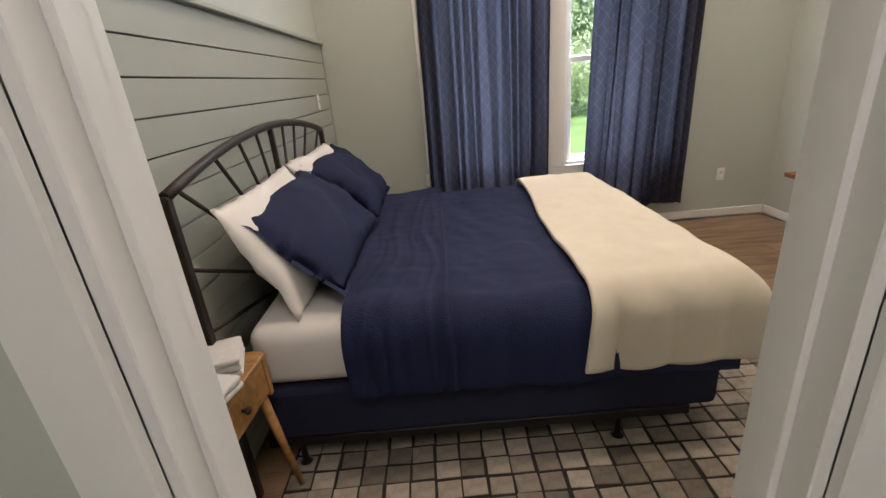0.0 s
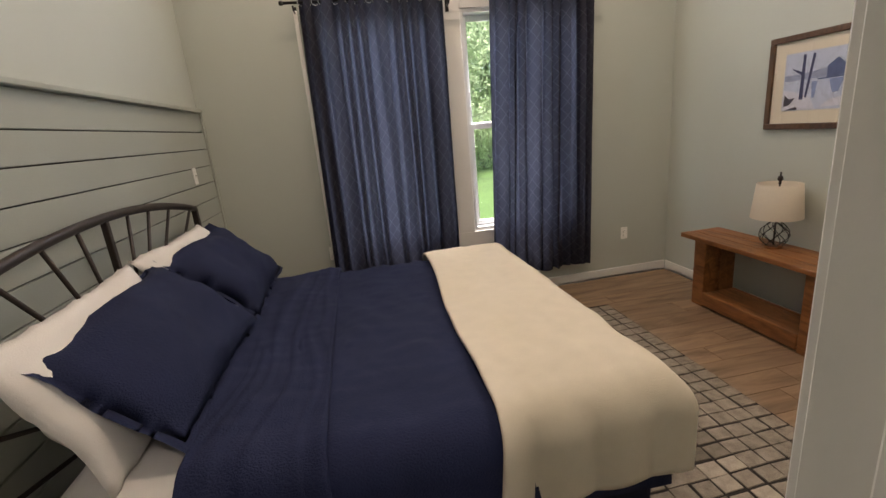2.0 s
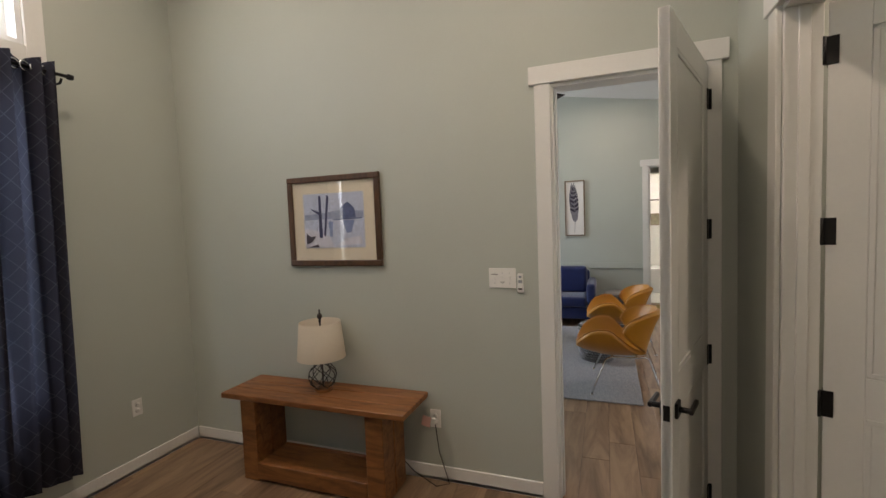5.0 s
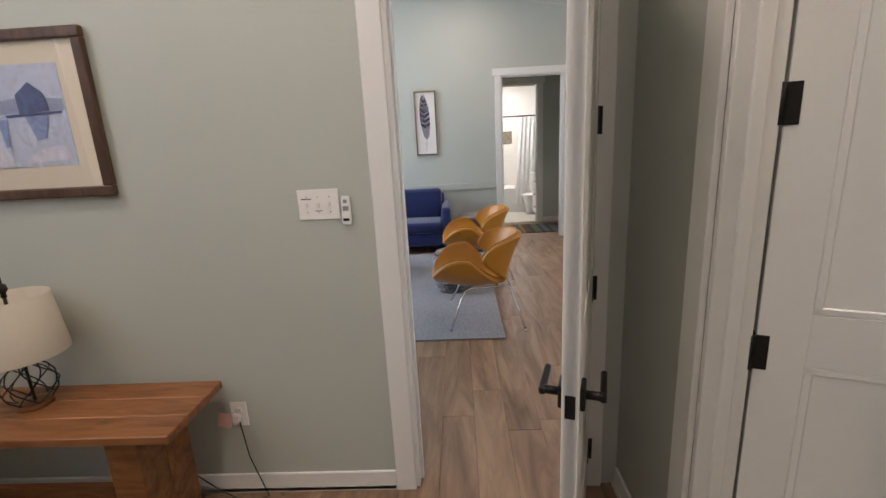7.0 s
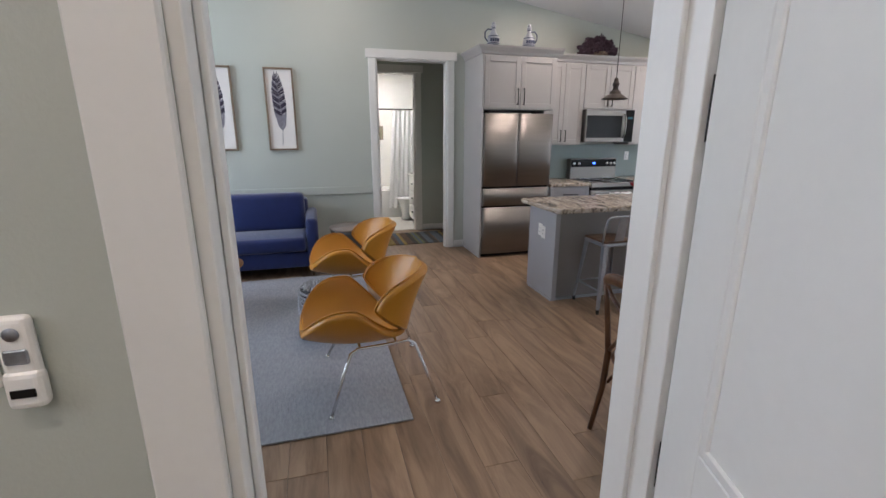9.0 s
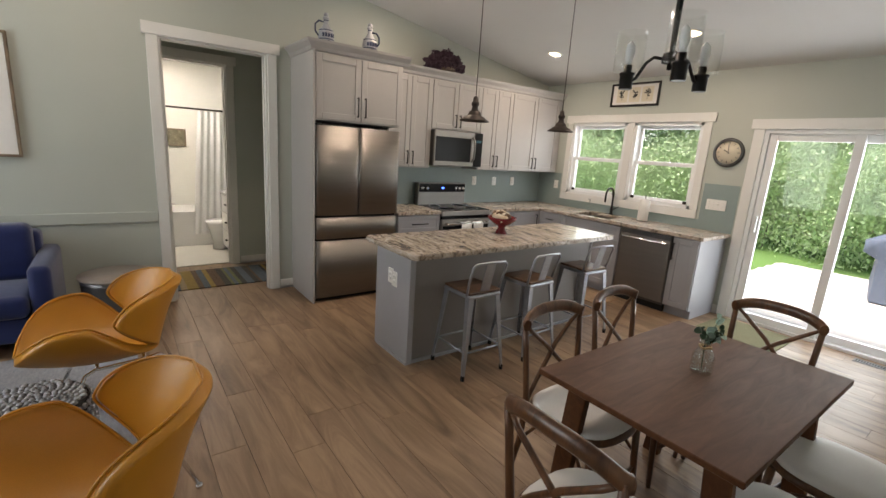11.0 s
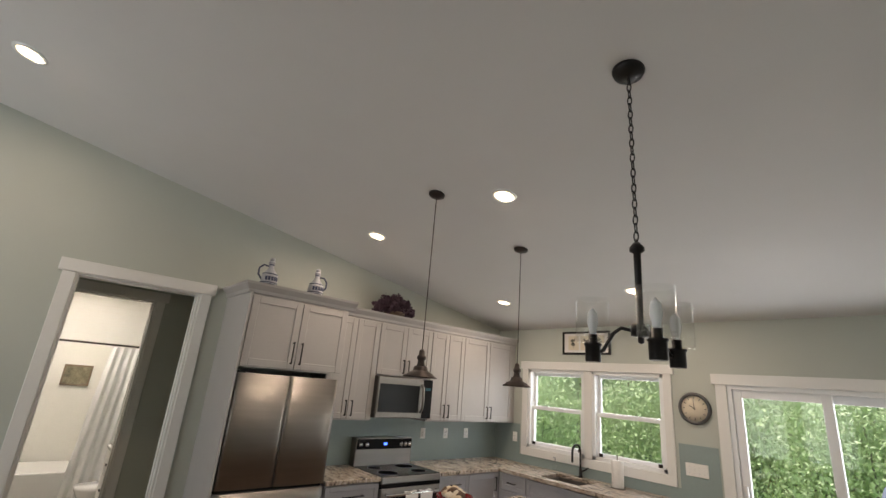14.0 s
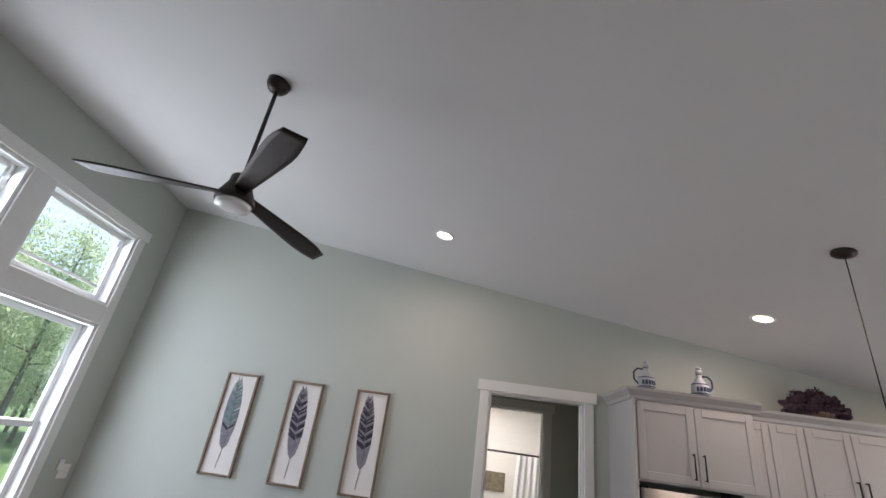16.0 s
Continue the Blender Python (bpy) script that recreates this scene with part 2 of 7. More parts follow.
def granite():
    m = mat("brown_granite", (0.5, 0.44, 0.38), 0.24, scale=4, vary=0.1, bump=0.0)
    nt = m.node_tree
    b = nt.nodes["Principled BSDF"]
    tc, mp, n, w = (nt.nodes.new(k) for k in ("ShaderNodeTexCoord", "ShaderNodeMapping", "ShaderNodeTexNoise", "ShaderNodeTexNoise"))
    mp.inputs["Rotation"].default_value = (0, 0, radians(52))
    mp.inputs["Scale"].default_value = (1.3, 6.0, 4)
    nt.links.new(tc.outputs["Object"], mp.inputs["Vector"])
    n.inputs["Scale"].default_value, n.inputs["Detail"].default_value, n.inputs["Distortion"].default_value, n.inputs["Roughness"].default_value = 2.3, 12, 2.2, 0.74
    w.inputs["Scale"].default_value, w.inputs["Detail"].default_value = 45, 5
    nt.links.new(mp.outputs[0], n.inputs["Vector"])
    nt.links.new(tc.outputs["Object"], w.inputs["Vector"])
    mx = nt.nodes.new("ShaderNodeMath")
    mx.operation = "MULTIPLY_ADD"
    mx.inputs[1].default_value = 0.28
    sub = nt.nodes.new("ShaderNodeMath")
    sub.operation = "SUBTRACT"
    sub.inputs[1].default_value = 0.15
    nt.links.new(w.outputs["Fac"], mx.inputs[0])
    nt.links.new(n.outputs["Fac"], sub.inputs[0])
    nt.links.new(sub.outputs[0], mx.inputs[2])
    r = nt.nodes.new("ShaderNodeValToRGB")
    e = r.color_ramp.elements
    e[0].position, e[0].color = 0.3, (0.045, 0.04, 0.04, 1)
    e[1].position, e[1].color = 0.72, (0.66, 0.61, 0.55, 1)
    for p, c in ((0.41, (0.17, 0.14, 0.12, 1)), (0.47, (0.40, 0.33, 0.26, 1)), (0.56, (0.52, 0.46, 0.40, 1))):
        x = e.new(p)
        x.color = c
    nt.links.new(mx.outputs[0], r.inputs["Fac"])
    nt.links.new(r.outputs["Color"], b.inputs["Base Color"])
    return m


GRANITE = granite()


def cloth_light(m, weight, colour):
    """Thin cloth that lets some of the daylight behind it through."""
    nt = m.node_tree
    b = nt.nodes["Principled BSDF"]
    t, x = nt.nodes.new("ShaderNodeBsdfTranslucent"), nt.nodes.new("ShaderNodeMixShader")
    t.inputs["Color"].default_value = (*colour, 1)
    x.inputs[0].default_value = weight
    nt.links.new(b.outputs[0], x.inputs[1])
    nt.links.new(t.outputs[0], x.inputs[2])
    nt.links.new(x.outputs[0], nt.nodes["Material Output"].inputs["Surface"])
    return m


CURTAIN = cloth_light(mat("navy_curtain_cloth", (0.024, 0.024, 0.035), 0.8, scale=12, vary=0.2, bump=0.2, detail_scale=300, spec=0.2), 0.24, (0.065, 0.072, 0.11))
cloth_light(SHADE, 0.35, (0.8, 0.7, 0.55))


# ---- mesh helpers ----
def box(bm, x0, x1, y0, y1, z0, z1, bev=0.0, seg=1, rot=None):
    m = Matrix.Translation(((x0 + x1) / 2, (y0 + y1) / 2, (z0 + z1) / 2)) @ Matrix.Diagonal((x1 - x0, y1 - y0, z1 - z0, 1))
    vs = bmesh.ops.create_cube(bm, size=1, matrix=(rot @ m) if rot else m)["verts"]
    if bev:
        es = list({e for v in vs for e in v.link_edges})
        bmesh.ops.bevel(bm, geom=es, offset=bev, segments=seg, profile=0.5, affect="EDGES")
    return bm


def B(*a, **k):
    return box(bmesh.new(), *a, **k)


def tube(bm, pts, r, n=10, closed=False):
    """A round bar along points; r one radius or one for each point."""
    pts = [Vector(p) for p in pts]
    rs = r if isinstance(r, (list, tuple)) else [r] * len(pts)
    rings, side = [], None
    for i, p in enumerate(pts):
        a, b = (pts[i - 1], pts[(i + 1) % len(pts)]) if closed else (pts[max(i - 1, 0)], pts[min(i + 1, len(pts) - 1)])
        d = (b - a).normalized()
        if side is None:
            side = d.orthogonal().normalized()
        side = (side - d * side.dot(d)).normalized()
        up = d.cross(side)
        rings.append([bm.verts.new(p + rs[i] * (math.cos(2 * math.pi * k / n) * side + math.sin(2 * math.pi * k / n) * up)) for k in range(n)])
    for i in range(len(rings) - (0 if closed else 1)):
        a, b = rings[i], rings[(i + 1) % len(rings)]
        for k in range(n):
            bm.faces.new((a[k], a[(k + 1) % n], b[(k + 1) % n], b[k])).smooth = True
    if not closed:
        bm.faces.new(rings[0][::-1])
        bm.faces.new(rings[-1])
    return bm


def lathe(bm, prof, at=(0, 0, 0), n=24, axis=None, cap=True):
    m = Matrix.Translation(at) @ (axis or Matrix.Identity(4))
    rings = [[bm.verts.new(m @ Vector((r * math.cos(2 * math.pi * k / n), r * math.sin(2 * math.pi * k / n), z))) for k in range(n)] for r, z in prof]
    for a, b in zip(rings, rings[1:]):
        for k in range(n):
            bm.faces.new((a[k], a[(k + 1) % n], b[(k + 1) % n], b[k])).smooth = True
    if cap and prof[0][0] > 1e-5:
        bm.faces.new(rings[0][::-1])
    if cap and prof[-1][0] > 1e-5:
        bm.faces.new(rings[-1])
    return bm


def sheet(bm, f, nu, nv, thick=0.0):
    """A surface f(u, v) over the unit square, given a thickness along its normal."""
    g = [[Vector(f(i / nu, j / nv)) for j in range(nv + 1)] for i in range(nu + 1)]

    def normal(i, j):
        a = g[min(i + 1, nu)][j] - g[max(i - 1, 0)][j]
        b = g[i][min(j + 1, nv)] - g[i][max(j - 1, 0)]
        c = a.cross(b)
        return c.normalized() if c.length > 1e-9 else Vector((0, 0, 1))

    top = [[bm.verts.new(g[i][j]) for j in range(nv + 1)] for i in range(nu + 1)]
    for i in range(nu):
        for j in range(nv):
            bm.faces.new((top[i][j], top[i + 1][j], top[i + 1][j + 1], top[i][j + 1])).smooth = True
    if thick:
        low = [[bm.verts.new(g[i][j] - thick * normal(i, j)) for j in range(nv + 1)] for i in range(nu + 1)]
        for i in range(nu):
            for j in range(nv):
                bm.faces.new((low[i][j], low[i][j + 1], low[i + 1][j + 1], low[i + 1][j])).smooth = True
        rim = [(i, 0) for i in range(nu)] + [(nu, j) for j in range(nv)] + [(i, nv) for i in range(nu, 0, -1)] + [(0, j) for j in range(nv, 0, -1)]
        for (a, b), (c, d) in zip(rim, rim[1:] + rim[:1]):
            bm.faces.new((top[a][b], low[a][b], low[c][d], top[c][d]))
    return bm


def part(name, bm, material, parent=None, label="", at=None):
    me = bpy.data.meshes.new(name)
    bm.normal_update()
    bm.to_mesh(me)
    bm.free()
    me.materials.append(material)
    ob = new(name, me)
    if parent:
        ob.parent = parent
    if at is not None:
        ob.matrix_basis = at
    if label:
        ob["label"] = label
    return ob


def thing(name, label, category, m=None, group=""):
    ob = new(name)
    ob.empty_display_size = 0.1
    if m is not None:
        ob.matrix_basis = m
    return tagged(ob, label, category, group)


def structure(name, bm, material, label, category):
    return tagged(part(name, bm, material), label, category, kind="structure")


# ---- shell of the house ----
def ceil_z(y):
    return 3.16 + 0.16 * y


def hexa(bm, x0, x1, y0, y1, z0, top):
    c = [(x0, y0), (x1, y0), (x1, y1), (x0, y1)]
    lo = [bm.verts.new((x, y, z0)) for x, y in c]
    hi = [bm.verts.new((x, y, top(y))) for x, y in c]
    bm.faces.new(lo[::-1])
    bm.faces.new(hi)
    for k in range(4):
        bm.faces.new((lo[k], lo[(k + 1) % 4], hi[(k + 1) % 4], hi[k]))


def wall(name, x0, x1, y0, y1, openings, material=WALL, label="sage green painted plaster wall", top=None, along=None):
    """A wall with real openings (from, to, bottom, top) along its length."""
    top = top or (lambda y: ceil_z(y) + 0.02)
    bm = bmesh.new()
    ax = along or ("x" if x1 - x0 > y1 - y0 else "y")
    cuts = sorted({v for o in openings for v in o[:2]} | ({x0, x1} if ax == "x" else {y0, y1}))
    for a, b in zip(cuts, cuts[1:]):
        holes = sorted((o[2], o[3]) for o in openings if o[0] <= a + 1e-6 and o[1] >= b - 1e-6)
        z, r = -0.02, (a, b, y0, y1) if ax == "x" else (x0, x1, a, b)
        for h0, h1 in holes:
            if h0 > z + 0.02:
                hexa(bm, *r, z, lambda y, h=h0: h)
            z = h1
        hexa(bm, *r, z, top)
    return structure(name, bm, material, label, "wall")


BW = [(1.40, 2.37, 0.68, 2.58), (2.58, 3.66, 0.68, 2.58), (1.40, 2.37, 2.80, 3.46), (2.58, 3.66, 2.80, 3.46)]
LW = [(7.00, 8.06, 0.68, 2.50), (8.27, 9.33, 0.68, 2.50), (7.00, 8.06, 2.68, 3.43), (8.27, 9.33, 2.68, 3.43)]
FRONT, BACK, EAST, WEST = 5.845, -3.04, 9.824, 0.405
wall("wall_north", 0.25, 9.98, FRONT, FRONT + 0.16, BW + LW)
wall("wall_south", 4.62, 9.98, BACK - 0.16, BACK, [(7.44, 9.26, 1.13, 2.13), (5.36, 6.83, -0.02, 2.05)])
wall("wall_east", EAST, EAST + 0.13, BACK, FRONT, [(1.115, 2.035, -0.02, 2.44)])
wall("wall_west", 0.25, WEST, -0.6, FRONT, [])
wall("wall_bedroom_living", 4.614, 4.75, 2.06, FRONT, [(2.22, 2.97, -0.02, 2.44)])
wall("wall_bedroom_south", WEST, 4.62, 1.94, 2.06, [(1.03, 1.81, -0.02, 2.44), (3.23, 4.03, -0.02, 2.44)])
wall("wall_dining_west", 4.62, 4.75, BACK, 2.06, [(-1.78, -0.95, -0.02, 2.44)])
wall("wall_bath_south", WEST, 4.62, -0.6, -0.48, [])
wall("wall_bath_closet", 2.75, 2.87, -0.48, 1.94, [])
HT = lambda y: 2.75
wall("wall_hall_north", EAST + 0.13, 11.05, 2.42, 2.54, [], top=HT)
wall("wall_hall_south", EAST + 0.13, 13.0, 0.70, 0.80, [], top=HT)
wall("wall_hall_east", 11.05, 11.17, 0.80, 2.54, [(1.27, 2.03, -0.02, 2.44)], top=HT)
wall("wall_bathroom_east", 13.0, 13.1, 0.70, 2.8, [], TILEW, "white tiled bathroom wall", top=HT)
wall("wall_bathroom_north", 11.17, 13.0, 2.7, 2.8, [], TILEW, "white tiled bathroom wall", top=HT)
structure("bathroom_floor", B(11.11, 13.0, 0.8, 2.7, -0.06, 0.006), BATHFL, "cream tiled bathroom floor", "floor")
structure("hall_ceiling", B(EAST + 0.13, 13.1, 0.7, 2.8, 2.72, 2.8), CEIL, "flat white hall ceiling", "ceiling")
bm = bmesh.new()
for a, b, c in ((0.25, 9.98, 0.12),):
    hexa(bm, a, b, BACK - 0.16, FRONT + 0.16, 0, lambda y: ceil_z(y) + c)
for v in bm.verts:
    if v.co.z == 0:
        v.co.z = ceil_z(v.co.y)
structure("ceiling", bm, CEIL, "sloping smooth white painted ceiling", "ceiling")
subfloor = structure("floor", B(0.25, 11.11, BACK - 0.16, FRONT + 0.16, -0.12, -0.008), DARK, "brown oak plank floor", "floor")


# trim: casings, baseboards
def casing_x(name, x0, x1, z1, y, side, head=0.10, over=0.03, w=0.088, d=0.02, z0=0.0, sill=False):
    """White boards round an opening in a wall that runs along x; side +1 or -1 is the way it faces."""
    a, b = (y, y + d) if side > 0 else (y - d, y)
    t = thing(name, "white painted flat board trim round opening", "trim")
    t["kind"] = "structure"
    part("side_board", B(x0 - w, x0, a, b, z0, z1, bev=0.003), TRIM, t)
    part("side_board", B(x1, x1 + w, a, b, z0, z1, bev=0.003), TRIM, t)
    c, e = (y, y + d + 0.008) if side > 0 else (y - d - 0.008, y)
    part("head_board", B(x0 - w - over, x1 + w + over, c, e, z1, z1 + head, bev=0.003), TRIM, t)
    if sill:
        part("apron_board", B(x0 - w, x1 + w, a, b, z0 - head, z0, bev=0.003), TRIM, t)
    return t


def casing_y(name, y0, y1, z1, x, side, head=0.10, over=0.03, w=0.088, d=0.02):
    a, b = (x, x + d) if side > 0 else (x - d, x)
    t = thing(name, "white painted flat board trim round opening", "trim")
    t["kind"] = "structure"
    part("side_board", B(a, b, y0 - w, y0, 0, z1, bev=0.003), TRIM, t)
    part("side_board", B(a, b, y1, y1 + w, 0, z1, bev=0.003), TRIM, t)
    c, e = (x, x + d + 0.008) if side > 0 else (x - d - 0.008, x)
    part("head_board", B(c, e, y0 - w - over, y1 + w + over, z1, z1 + head, bev=0.003), TRIM, t)
    return t


def jamb_y(y0, y1, z1, x0, x1):
    t = thing("door_jamb", "white painted wooden door jamb", "trim")
    t["kind"] = "structure"
    for a, b in ((y0 - 0.004, y0 + 0.018), (y1 - 0.018, y1 + 0.004)):
        part("jamb_side", B(x0, x1, a, b, 0, z1 - 0.018, bev=0.002), TRIM, t)
    part("jamb_head", B(x0, x1, y0, y1, z1 - 0.018, z1 + 0.004), TRIM, t)
    mid = (x0 + x1) / 2
    for a, b in ((y0 + 0.018, y0 + 0.03), (y1 - 0.03, y1 - 0.018)):
        part("door_stop", B(mid - 0.018, mid + 0.018, a, b, 0, z1 - 0.018, bev=0.002), TRIM, t)


def jamb_x(x0, x1, z1, y0, y1):
    t = thing("door_jamb", "white painted wooden door jamb", "trim")
    t["kind"] = "structure"
    for a, b in ((x0 - 0.004, x0 + 0.018), (x1 - 0.018, x1 + 0.004)):
        part("jamb_side", B(a, b, y0, y1, 0, z1 - 0.018, bev=0.002), TRIM, t)
    part("jamb_head", B(x0, x1, y0, y1, z1 - 0.018, z1 + 0.004), TRIM, t)
    mid = (y0 + y1) / 2
    for a, b in ((x0 + 0.018, x0 + 0.03), (x1 - 0.03, x1 - 0.018)):
        part("door_stop", B(a, b, mid - 0.018, mid + 0.018, 0, z1 - 0.018, bev=0.002), TRIM, t)


casing_y("trim_bedroom_door", 2.22, 2.97, 2.44, 4.614, -1)
casing_y("trim_bedroom_door_living", 2.22, 2.97, 2.44, 4.75, 1)
casing_y("trim_hall", 1.115, 2.035, 2.44, EAST, -1)
casing_y("trim_hall_bath", 1.27, 2.03, 2.44, 11.05, -1)
casing_y("trim_dining_door", -1.78, -0.95, 2.44, 4.778, 1, w=0.10)
casing_x("trim_start_door", 1.03, 1.81, 2.44, 2.06, 1)
casing_x("trim_start_door_inner", 1.03, 1.81, 2.44, 1.94, -1)
casing_x("trim_closet_door", 3.23, 4.03, 2.44, 2.06, 1)
casing_x("trim_slider", 5.36, 6.83, 2.05, BACK, 1, w=0.1)
casing_x("trim_kitchen_window", 7.44, 9.26, 2.13, BACK, 1, z0=1.13, sill=True)
jamb_y(2.22, 2.97, 2.44, 4.614, 4.75)
jamb_y(1.115, 2.035, 2.44, EAST, EAST + 0.13)
jamb_y(1.27, 2.03, 2.44, 11.05, 11.17)
jamb_y(-1.78, -0.95, 2.44, 4.62, 4.778)
jamb_x(1.03, 1.81, 2.44, 1.94, 2.06)
jamb_x(3.23, 4.03, 2.44, 1.94, 2.06)


def baseboard(runs):
    for x0, y0, x1, y1 in runs:
        bm = B(min(x0, x1), max(x0, x1) if y0 == y1 else x0 + 0.014, min(y0, y1), max(y0, y1) if x0 == x1 else y0 + 0.014, 0, 0.098, bev=0.004)
        box(bm, min(x0, x1), max(x0, x1) if y0 == y1 else x0 + 0.022, min(y0, y1), max(y0, y1) if x0 == x1 else y0 + 0.022, 0, 0.02)
        structure("baseboard", bm, TRIM, "white painted baseboard along wall", "baseboard")


baseboard([(WEST, FRONT - 0.014, 4.6, FRONT - 0.014), (4.6, 3.06, 4.6, FRONT - 0.014), (4.15, 2.06, 4.6, 2.06), (1.9, 2.06, 3.14, 2.06),
           (EAST - 0.014, 2.13, EAST - 0.014, FRONT), (EAST - 0.014, 0.86, EAST - 0.014, 1.02), (4.75, 3.06, 4.75, FRONT), (4.75, FRONT - 0.014, EAST, FRONT - 0.014),
           (4.778, BACK, 4.778, -1.9), (4.778, -0.83, 4.778, 2.1), (4.79, BACK, 5.26, BACK), (6.94, BACK, 7.0, BACK), (EAST + 0.14, 0.80, 11.05, 0.80), (11.036, 0.81, 11.036, 1.17)])


def front_windows(xs, lo, hi, tlo, thi):
    """Two tall double-hung windows with a transom over each, in a shared white board surround."""
    x0, x1 = xs[0][0], xs[1][1]
    t = thing("window_front", "white tall double-hung window with transom above", "window")
    t["kind"] = "structure"
    y = FRONT
    for a, b in ((x0 - 0.1, x0), (xs[0][1], xs[1][0]), (x1, x1 + 0.1)):
        part("surround_board", B(a, b, y - 0.022, y, lo, thi, bev=0.003), TRIM, t)
    part("surround_board", B(x0 - 0.1, x1 + 0.1, y - 0.022, y, lo - 0.13, lo, bev=0.003), TRIM, t)
    part("surround_board", B(x0 - 0.13, x1 + 0.13, y - 0.03, y, thi, thi + 0.11, bev=0.003), TRIM, t)
    for a, b in xs:
        part("surround_board", B(a, b, y - 0.021, y, hi, tlo, bev=0.003), TRIM, t)
        for z0, z1, hung in ((lo, hi, True), (tlo, thi, False)):
            f = part("window_frame", B(a, a + 0.03, y, y + 0.15, z0, z1), VINYL, t)
            bm = B(b - 0.03, b, y, y + 0.15, z0, z1)
            box(bm, a + 0.03, b - 0.03, y, y + 0.15, z0, z0 + 0.03)
            box(bm, a + 0.03, b - 0.03, y, y + 0.15, z1 - 0.03, z1)
            part("window_frame", bm, VINYL, t)
            zs = [(z0 + 0.03, (z0 + z1) / 2 + 0.02, 0.075), ((z0 + z1) / 2 - 0.02, z1 - 0.03, 0.105)] if hung else [(z0 + 0.03, z1 - 0.03, 0.09)]
            for c, d, yy in zs:
                s = 0.05
                bm = B(a + 0.03, a + 0.03 + s, y + yy, y + yy + 0.03, c, d, bev=0.003)
                box(bm, b - 0.03 - s, b - 0.03, y + yy, y + yy + 0.03, c, d, bev=0.003)
                box(bm, a + 0.03 + s, b - 0.03 - s, y + yy, y + yy + 0.03, c, c + s, bev=0.003)
                box(bm, a + 0.03 + s, b - 0.03 - s, y + yy, y + yy + 0.03, d - s, d, bev=0.003)
                sash = part("sash", bm, VINYL, t)
                p = part("pane", B(a + 0.03 + s, b - 0.03 - s, y + yy + 0.012, y + yy + 0.016, c + s, d - s), PANE, sash)
                p.visible_shadow = False
            if not hung and a > 6:
                part("muntin", B((a + 0.03), (b - 0.03), y + 0.1, y + 0.112, z0 + 0.15, z0 + 0.175), VINYL, t)
    return t


front_windows([(1.40, 2.37), (2.58, 3.66)], 0.68, 2.58, 2.80, 3.46)
front_windows([(7.00, 8.06), (8.27, 9.33)], 0.68, 2.50, 2.68, 3.43)


def kitchen_window():
    t = thing("window_kitchen", "white double double-hung window above sink", "window")
    t["kind"] = "structure"
    y = BACK
    for a, b in ((7.44, 8.30), (8.40, 9.26)):
        bm = B(a, a + 0.04, y - 0.14, y - 0.002, 1.13, 2.13)
        box(bm, b - 0.04, b, y - 0.14, y - 0.002, 1.13, 2.13)
        box(bm, a, b, y - 0.14, y - 0.002, 1.13, 1.17)
        box(bm, a, b, y - 0.14, y - 0.002, 2.09, 2.13)
        part("window_frame", bm, VINYL, t)
        for c, d, yy in ((1.17, 1.65, -0.07), (1.62, 2.09, -0.11)):
            s = 0.04
            bm = B(a + 0.04, a + 0.04 + s, y + yy, y + yy + 0.03, c, d, bev=0.003)
            box(bm, b - 0.04 - s, b - 0.04, y + yy, y + yy + 0.03, c, d, bev=0.003)
            box(bm, a + 0.08, b - 0.08, y + yy, y + yy + 0.03, c, c + s, bev=0.003)
            box(bm, a + 0.08, b - 0.08, y + yy, y + yy + 0.03, d - s, d, bev=0.003)
            sash = part("sash", bm, VINYL, t)
            p = part("pane", B(a + 0.08, b - 0.08, y + yy + 0.012, y + yy + 0.016, c + s, d - s), PANE, sash)
            p.visible_shadow = False
        for x in (a + 0.09, b - 0.09):
            part("sash_lock", B(x - 0.02, x + 0.02, y - 0.05, y - 0.02, 1.175, 1.21, bev=0.004), IRON, t, "dark sash catch")
    part("mullion", B(8.30, 8.40, y - 0.14, y + 0.01, 1.13, 2.13, bev=0.003), TRIM, t)


kitchen_window()


def slider():
    t = thing("door_slider", "white two-panel sliding glass patio door", "sliding door")
    t["kind"] = "structure"
    y = BACK
    bm = B(5.36, 5.40, y - 0.15, y, 0.0, 2.05)
    box(bm, 6.79, 6.83, y - 0.15, y, 0.0, 2.05)
    box(bm, 5.40, 6.79, y - 0.15, y, 2.01, 2.05)
    box(bm, 5.40, 6.79, y - 0.15, y, 0.0, 0.03)
    part("door_frame", bm, VINYL, t)
    for a, b, yy in ((6.04, 6.79, -0.06), (5.40, 6.12, -0.11)):
        s = 0.075
        bm = B(a, a + s, y + yy, y + yy + 0.035, 0.03, 2.01, bev=0.004)
        box(bm, b - s, b, y + yy, y + yy + 0.035, 0.03, 2.01, bev=0.004)
        box(bm, a + s, b - s, y + yy, y + yy + 0.035, 0.03, 0.03 + s, bev=0.004)
        box(bm, a + s, b - s, y + yy, y + yy + 0.035, 2.01 - s, 2.01, bev=0.004)
        d = part("door_panel", bm, VINYL, t)
        p = part("pane", B(a + s, b - s, y + yy + 0.014, y + yy + 0.02, 0.03 + s, 2.01 - s), PANE, d)
        p.visible_shadow = False
    part("door_handle", B(6.735, 6.765, y - 0.025, y + 0.01, 0.98, 1.16, bev=0.008, seg=2), VINYL, t, "white pull handle")


slider()


